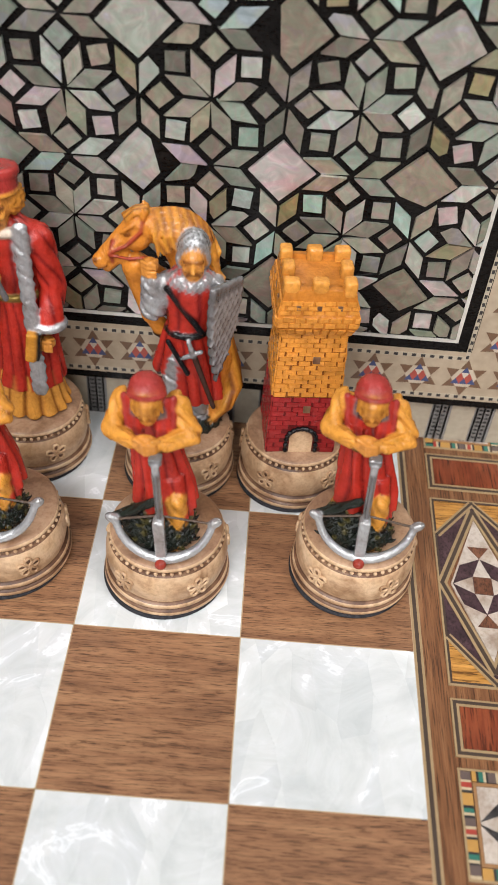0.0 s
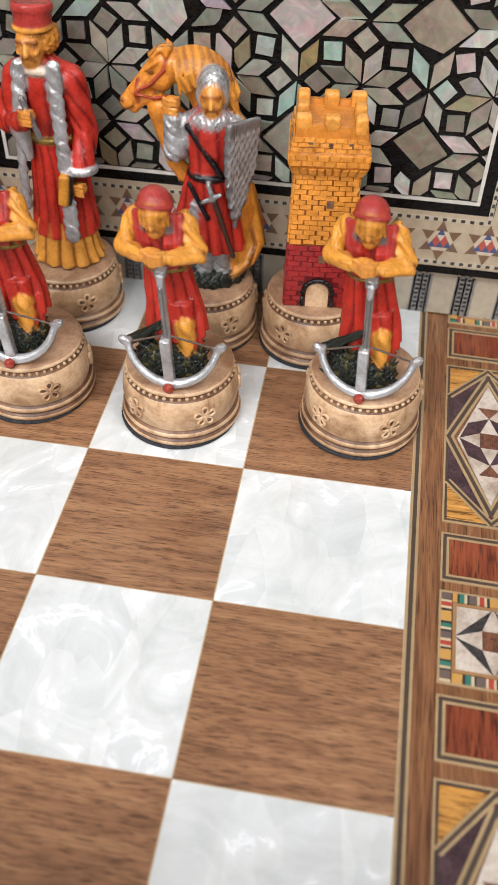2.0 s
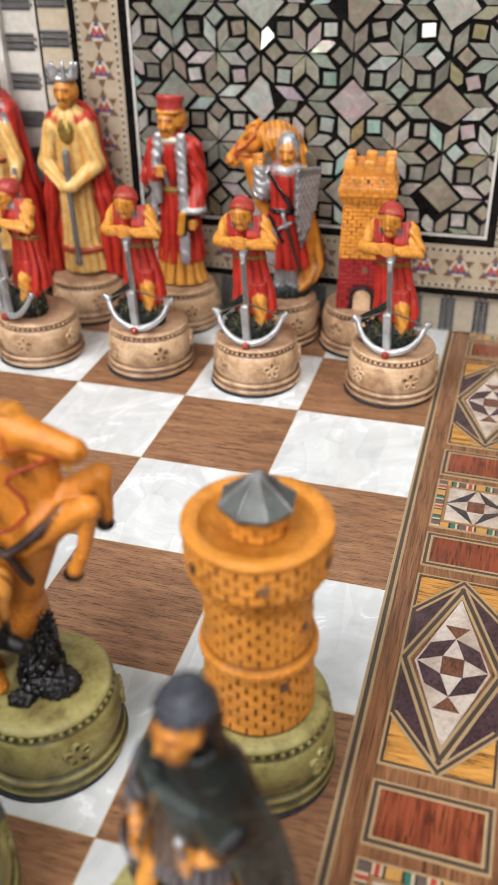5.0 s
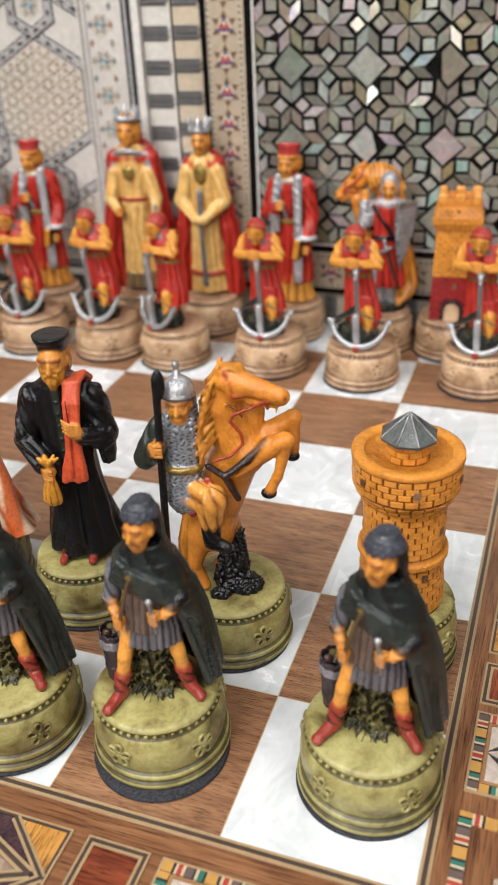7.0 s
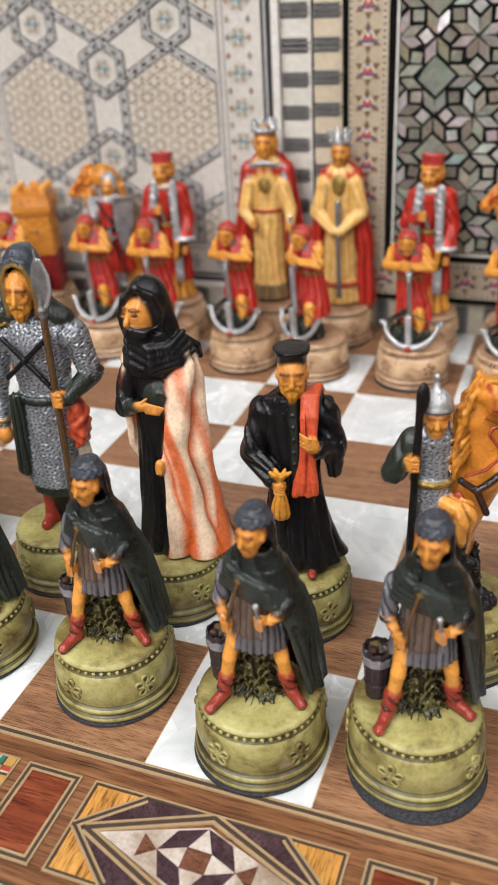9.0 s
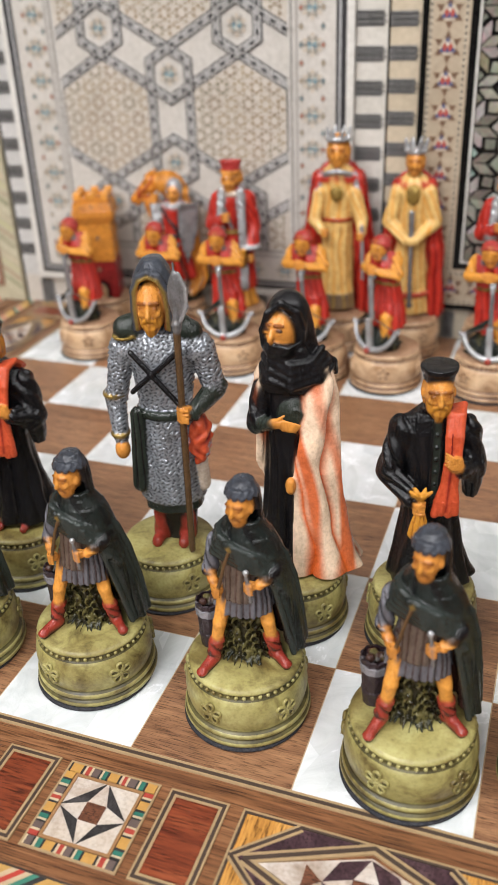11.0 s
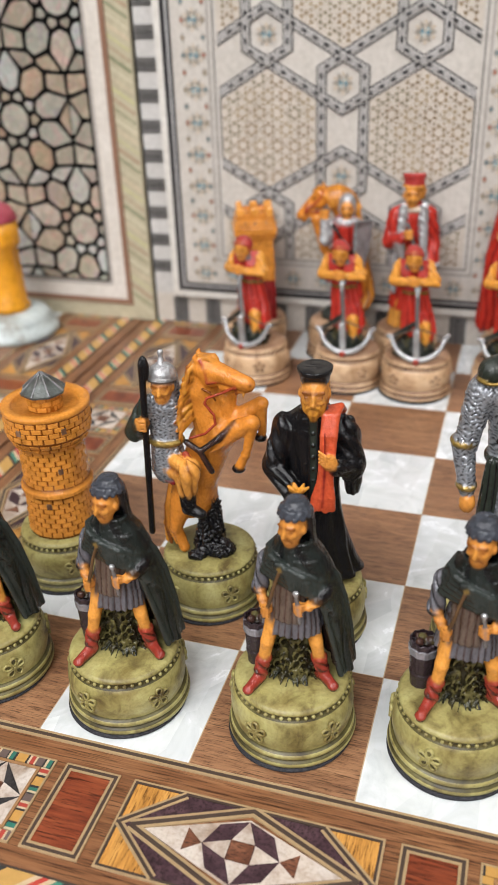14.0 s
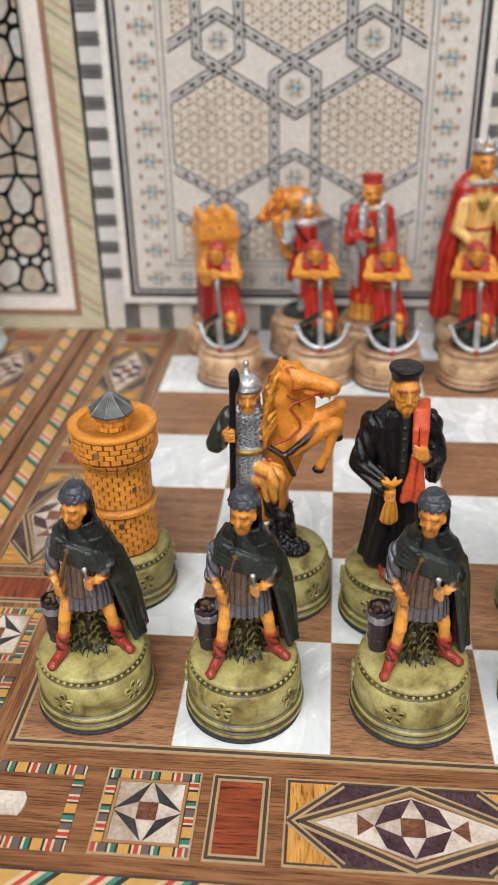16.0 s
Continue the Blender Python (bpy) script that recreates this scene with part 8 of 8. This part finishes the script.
def square_tower(ob):
    def taper(name, rows, rgb):
        v, f = [], []
        for h, z in rows:
            v += [(x * h / 1000, y * h / 1000, z / 1000) for x, y in ((-1, -1), (1, -1), (1, 1), (-1, 1))]
        for i in range(len(rows) - 1):
            for k in range(4):
                f.append((4 * i + k, 4 * i + (k + 1) % 4, 4 * i + 4 + (k + 1) % 4, 4 * i + 4 + k))
        f.append(tuple(range(4 * len(rows) - 4, 4 * len(rows))))
        return mesh_of(name, v, f, TOWER_PAINT, cols=[rgb] * len(v), metal=[0.0] * len(v))

    def in_door(x, z):
        return abs(x) < 5.4 and z < 34

    lower = part("lower_wall", taper("lower_wall", [(11.2, 21.5), (10.5, 45.0)], (0.11, 0.009, 0.009)), ob, label="red painted brick lower wall")
    b = Brickwork(5)
    b.flat_rows(11.2, 10.5, 22.0, 45.0, 12, 5, 0.4, BRICK_RED, in_door)
    b.lay(lower)
    upper = part("upper_wall", taper("upper_wall", [(10.6, 45.0), (10.6, 46.0), (9.7, 69.5)], (0.2, 0.06, 0.01)), ob, label="orange painted brick upper wall")
    b = Brickwork(6)
    b.flat_rows(10.6, 9.7, 45.6, 69.5, 14, 5, 0.5, ORANGE)
    b.lay(upper)
    crown = part("parapet", taper("parapet", [(10.0, 69.0), (11.2, 71.5), (11.9, 73.0), (12.0, 76.4), (11.6, 77.4), (10.7, 81.5), (10.3, 84.6), (8.4, 84.8), (8.0, 83.4)], (0.5, 0.18, 0.026)), ob, label="orange stepped parapet")
    b = Brickwork(7)
    b.flat_rows(10.4, 11.4, 69.6, 72.4, 1, 9, 0.8, ORANGE)
    b.flat_rows(11.9, 12.0, 73.0, 76.6, 2, 7, 0.4, ORANGE)
    b.flat_rows(11.5, 10.75, 77.4, 81.4, 3, 7, 0.45, ORANGE)
    b.lay(crown)
    for k in range(4):
        m = pose(0, 0, 0, 0, 0, 90 * k)
        for u in (-8.3, 0.0):
            merlon = Sculpt().box((u, -8.5, 84.8), (2.4, 1.9, 2.7), 0.9, "tan", 0.3).mesh("merlon", 0.5)
            part("merlon", merlon, crown, m)
        for u in (-6, 0, 6):
            me = Slab(on_wall).rect(u / 1000 - 0.0007, 0.0786, u / 1000 + 0.0007, 0.0803, 0.0106, 0.0116).mesh("arrow_slit", BEIGE_DARK)
            part("arrow_slit", me, crown, m)
    for u, z, h in ((1.5, 60, 10.4), (0.5, 40.5, 11.1)):
        part("arrow_slit", Slab(on_wall).rect(u / 1000 - 0.0011, z / 1000 - 0.0013, u / 1000 + 0.0011, z / 1000 + 0.0013, h / 1000 - 0.001, h / 1000 + 0.0004).mesh("arrow_slit", BEIGE_DARK), upper)
    door_pts = [(-0.0038, 0.0218), (0.0038, 0.0218), (0.0038, 0.0275)] + [(0.0038 * math.cos(radians(20 * k)), 0.0275 + 0.0036 * math.sin(radians(20 * k))) for k in range(1, 9)] + [(-0.0038, 0.0275)]
    door = part("door", Slab(on_wall).add(door_pts, 0.0105, 0.0114).mesh("door", BEIGE), ob, label="pale arched door")
    stones = Sculpt()
    for k in range(11):
        a = radians(18 * k)
        stones.ball((4.9 * math.cos(a), -11.5, 27.5 + 4.8 * math.sin(a)), (0.9, 0.9, 0.9), "black", 0.2)
    for q in (-1, 1):
        for z in (23, 25.2):
            stones.ball((q * 4.9, -11.6, z), (0.9, 0.9, 1.1), "black", 0.2)
    part("arch_stone", stones.mesh("arch_stone", 0.4), door, label="dark stones round the arch")


def crossbow(ob):
    s = Sculpt()
    s.box((-0.5, -13.0, 50.5), (1.05, 1.3, 11), 0.5, "silver", 0.4, (2, 0, 0))
    s.box((-0.7, -14.2, 31.0), (1.65, 1.6, 9.4), 0.5, "silver", 0.6, (3, 0, 0))
    s.box((-0.5, -12.4, 61.6), (1.8, 1.7, 1.2), 0.5, "steel", 0.4)
    s.box((-0.5, -14.5, 49), (0.5, 0.6, 9), 0.3, "steel", 0.3, (2, 0, 0))
    c = part("crossbow", s.mesh("crossbow", 0.45), ob, LEAN, label="silver painted crossbow held upright")
    s = Sculpt()
    pts = [Vector((13.7 * math.sin(1.35 * u) / math.sin(1.35), -14.6 + 4.4 * u * u, 23.4 + 10.6 * (1 - math.cos(1.35 * u)) / (1 - math.cos(1.35)))) for u in [k / 12 for k in range(-12, 13)]]
    for p, q in zip(pts, pts[1:]):
        r = 1.55 - 0.035 * abs(p.x)
        s.cap(p, q, r, r, "silver", 0.5)
    for q in (-1, 1):
        s.ball((q * 14.6, -10.0, 34.8), (2.3, 1.4, 1.5), "silver", 0.5, (0, q * -35, 0))
        s.cap((q * 14.1, -10, 34.2), (-0.5, -13.6, 41), 0.42, 0.42, "leather", 0.2)
    s.cap((-13.4, -8.2, 33.8), (-2.6, -9.2, 41.5), 1.5, 1.2, "dark_grass", 0.5, fold=(5, 0.3, 1.8, 0))
    part("bow", s.mesh("bow", 0.45), c)
    s = Sculpt().ball((-0.7, -16.6, 23.0), (1.7, 1.6, 1.7), "boot", 0.4)
    part("knob", s.mesh("knob", 0.45), c, label="red knob")


def shield(ob):
    s = Sculpt()
    for k in range(9):
        t = k / 8
        w = 7.0 * (1 - t ** 2.2) + 0.6
        s.box((13.4 - 2.0 * t, -7.6 - 1.2 * t, 80 - 31 * t), (w * 0.9, 1.1, 2.6), 0.9, "steel", 1.2, (0, 6, 48))
    for k in range(7):
        for j in range(-2, 3):
            t = (k + 0.5) / 8
            w = 6.2 * (1 - t ** 2.2)
            if abs(j * 2.5) < w:
                for q in (-1, 1):
                    u0, u1 = j * 2.3 - q * 1.1, j * 2.3 + q * 1.1
                    s.cap((14.2 - 2 * t + u0 * 0.67, -8.4 - 1.2 * t + u0 * 0.74, 80.4 - 31 * t), (14.2 - 2 * t + u1 * 0.67, -8.4 - 1.2 * t + u1 * 0.74, 77.0 - 31 * t), 0.42, 0.42, "silver", 0.3)
    part("shield", s.mesh("shield", 0.5), ob, label="dented steel kite shield")


def bucket(ob):
    dark, rim = (0.03, 0.02, 0.024), (0.3, 0.3, 0.33)
    rows = [(0, 21.6), (3.4, 21.6), (3.6, 25.4), (3.85, 25.8), (3.9, 27.0), (3.7, 27.4), (4.1, 34.4), (4.5, 34.8), (4.6, 37.4), (4.3, 37.8), (4.4, 39.4), (3.8, 39.6), (3.6, 37.6), (0, 37.4)]
    n, v, f, col, met = 30, [], [], [], []
    for i, (r, z) in enumerate(rows):
        for k in range(n):
            q = r * (1.0 - (0.035 if k % 3 == 0 else 0.0))
            v.append((q * math.cos(2 * math.pi * k / n) / 1000, q * math.sin(2 * math.pi * k / n) / 1000, (z + (0.3 * math.sin(2.1 * k) if i > 8 else 0)) / 1000))
            hoop = i in (7, 8)
            col.append(rim if hoop else dark)
            met.append(0.5 if hoop else 0.0)
    for i in range(len(rows) - 1):
        for k in range(n):
            f.append((i * n + k, i * n + (k + 1) % n, (i + 1) * n + (k + 1) % n, (i + 1) * n + k))
    b = part("bucket", mesh_of("bucket", v, f, RESIN, cols=col, metal=met), ob, pose(-0.0101, 0.0050, 0.0018) @ Matrix.Diagonal((0.95, 0.95, 0.92, 1)), "dark stave bucket with worn metal hoops")
    s = Sculpt()
    rng = random.Random(4)
    for k in range(16):
        a, r = rng.uniform(0, 6.28), rng.uniform(0.4, 3.4)
        s.ball((r * math.cos(a), r * math.sin(a), 38.8 + rng.uniform(-0.5, 1.8)), (1.3, 1.2, 1.1), ("umber", "black", "hay", "umber")[k % 4], 0.3)
    part("bucket_filling", s.mesh("bucket_filling", 0.45), b)


# ---- setting up the pieces ----
def chess_piece(name, x, y, turn, key, wide, fill, label, group):
    ob = thing(name, pose(x / 1000, y / 1000, 0, 0, 0, turn), label, "chess piece", group)
    add_base(ob, key, wide)
    fill(ob)
    return ob


def figure(maker, *gear):
    def fill(ob):
        part("figure", maker(), ob)
        for g in gear:
            g(ob)
    return fill


def rank(first, spots):
    return [copy_thing(first, pose(x / 1000, y / 1000, 0, 0, 0, turn)) for x, y, turn in spots]


p = chess_piece("chess_pawn", 21.3, 22, 19, "olive", 1.0, figure(green_pawn, bucket), "painted archer pawn in a black cloak on an olive base", "green pawns")
copies = rank(p, ((71.4, 22, 20), (125.7, 24, 16), (174.6, 27.5, 18), (227.5, 27.4, 22), (279.7, 18, 18), (322.9, 25.5, 26), (382.5, 29.4, 8)))
# on one pawn the felt has slipped out from under the base
for ob in copies[5].children:
    if ob.name.startswith("felt"):
        ob.location.x, ob.location.y = -0.0004, -0.0034

p = chess_piece("chess_rook", 20.2, 79.2, 0, "olive", 0.96, round_tower, "orange round brick tower with a grey roof on an olive base", "green rooks")
rank(p, ((380, 82.4, 30),))
p = chess_piece("chess_knight", 80.6, 77.6, 6, "olive", 0.97, figure(green_knight), "armoured rider on a rearing orange horse on an olive base", "green knights")
rank(p, ((328, 73, 14),))
p = chess_piece("chess_bishop", 121.3, 71.6, 8, "olive", 0.96, figure(green_bishop), "bearded monk in a black habit with an orange scarf", "green bishops")
rank(p, ((273, 76.4, 16),))
chess_piece("chess_king", 180.6, 76, 12, "olive", 0.96, figure(green_king), "hooded warrior king in silver mail with a long axe", "")
chess_piece("chess_queen", 229, 73.6, 14, "olive", 0.96, figure(green_queen), "veiled queen in black with a pale orange cape", "")

p = chess_piece("chess_pawn", 39.4, 273.6, -14, "beige", 1.0, figure(red_pawn, crossbow), "kneeling crossbowman pawn in red on a beige base", "red pawns")
rank(p, ((92, 276, 0), (130.5, 273.5, 4), (178.5, 275.5, -6), (220.6, 273.1, -30), (274.4, 276.1, 0), (325.2, 273.8, 0), (383.8, 279.7, -5)))
p = chess_piece("chess_rook", 363.6, 320.1, 6, "beige", 0.97, square_tower, "square brick tower, red below and orange above, on a beige base", "red rooks")
rank(p, ((28, 314, 20),))
p = chess_piece("chess_knight", 324, 320, 4, "beige", 0.98, figure(red_knight, shield), "red knight with a shield beside his rearing orange horse", "red knights")
rank(p, ((78.5, 316.5, 6),))
p = chess_piece("chess_bishop", 272.7, 323.5, 0, "beige", 0.97, figure(red_bishop), "red-robed bishop with silver stole on a beige base", "red bishops")
rank(p, ((119, 315, 12),))
chess_piece("chess_king", 180.5, 320, 8, "beige", 0.97, figure(red_king), "crowned king in a cream robe and red cloak", "")
chess_piece("chess_queen", 222.5, 322.5, 6, "beige", 0.97, figure(red_queen), "crowned queen in a cream gown and red cape", "")


def far_tower(ob):
    part("shaft", lathe("shaft", [(0, 16, 0), (13.6, 16, 0), (13.2, 20, 0), (12.0, 22, 0), (10.8, 56, 0), (12.4, 58.5, 0), (13.0, 60, 0), (13.0, 74, 0), (0, 75, 0)], (RESIN,), 8, (0.68, 0.3, 0.02)), ob, pose(0, 0, 0, 0, 0, 22.5), "yellow painted tower shaft")
    part("roof", lathe("roof", [(13.6, 74, 0), (13.8, 75, 0), (10.5, 82, 0), (4, 86, 0), (0, 86.5, 0)], (RESIN,), 24, (0.33, 0.05, 0.075)), ob, None, "dull purple roof")
    part("lower_base", lathe("lower_base", [(0, 0, 0), (29.5, 0, 0), (30, 3, 0), (28.5, 6, 0), (26, 7, 0), (26, 11, 0), (23, 14.5, 0), (17, 16, 0), (0, 16.2, 0)], (SLATE,), 48), ob, None, "grey-blue stepped base")


far_tower(thing("chess_rook", pose(-0.138, 0.303, 0), "yellow tower with a purple roof on a grey base", "chess piece"))
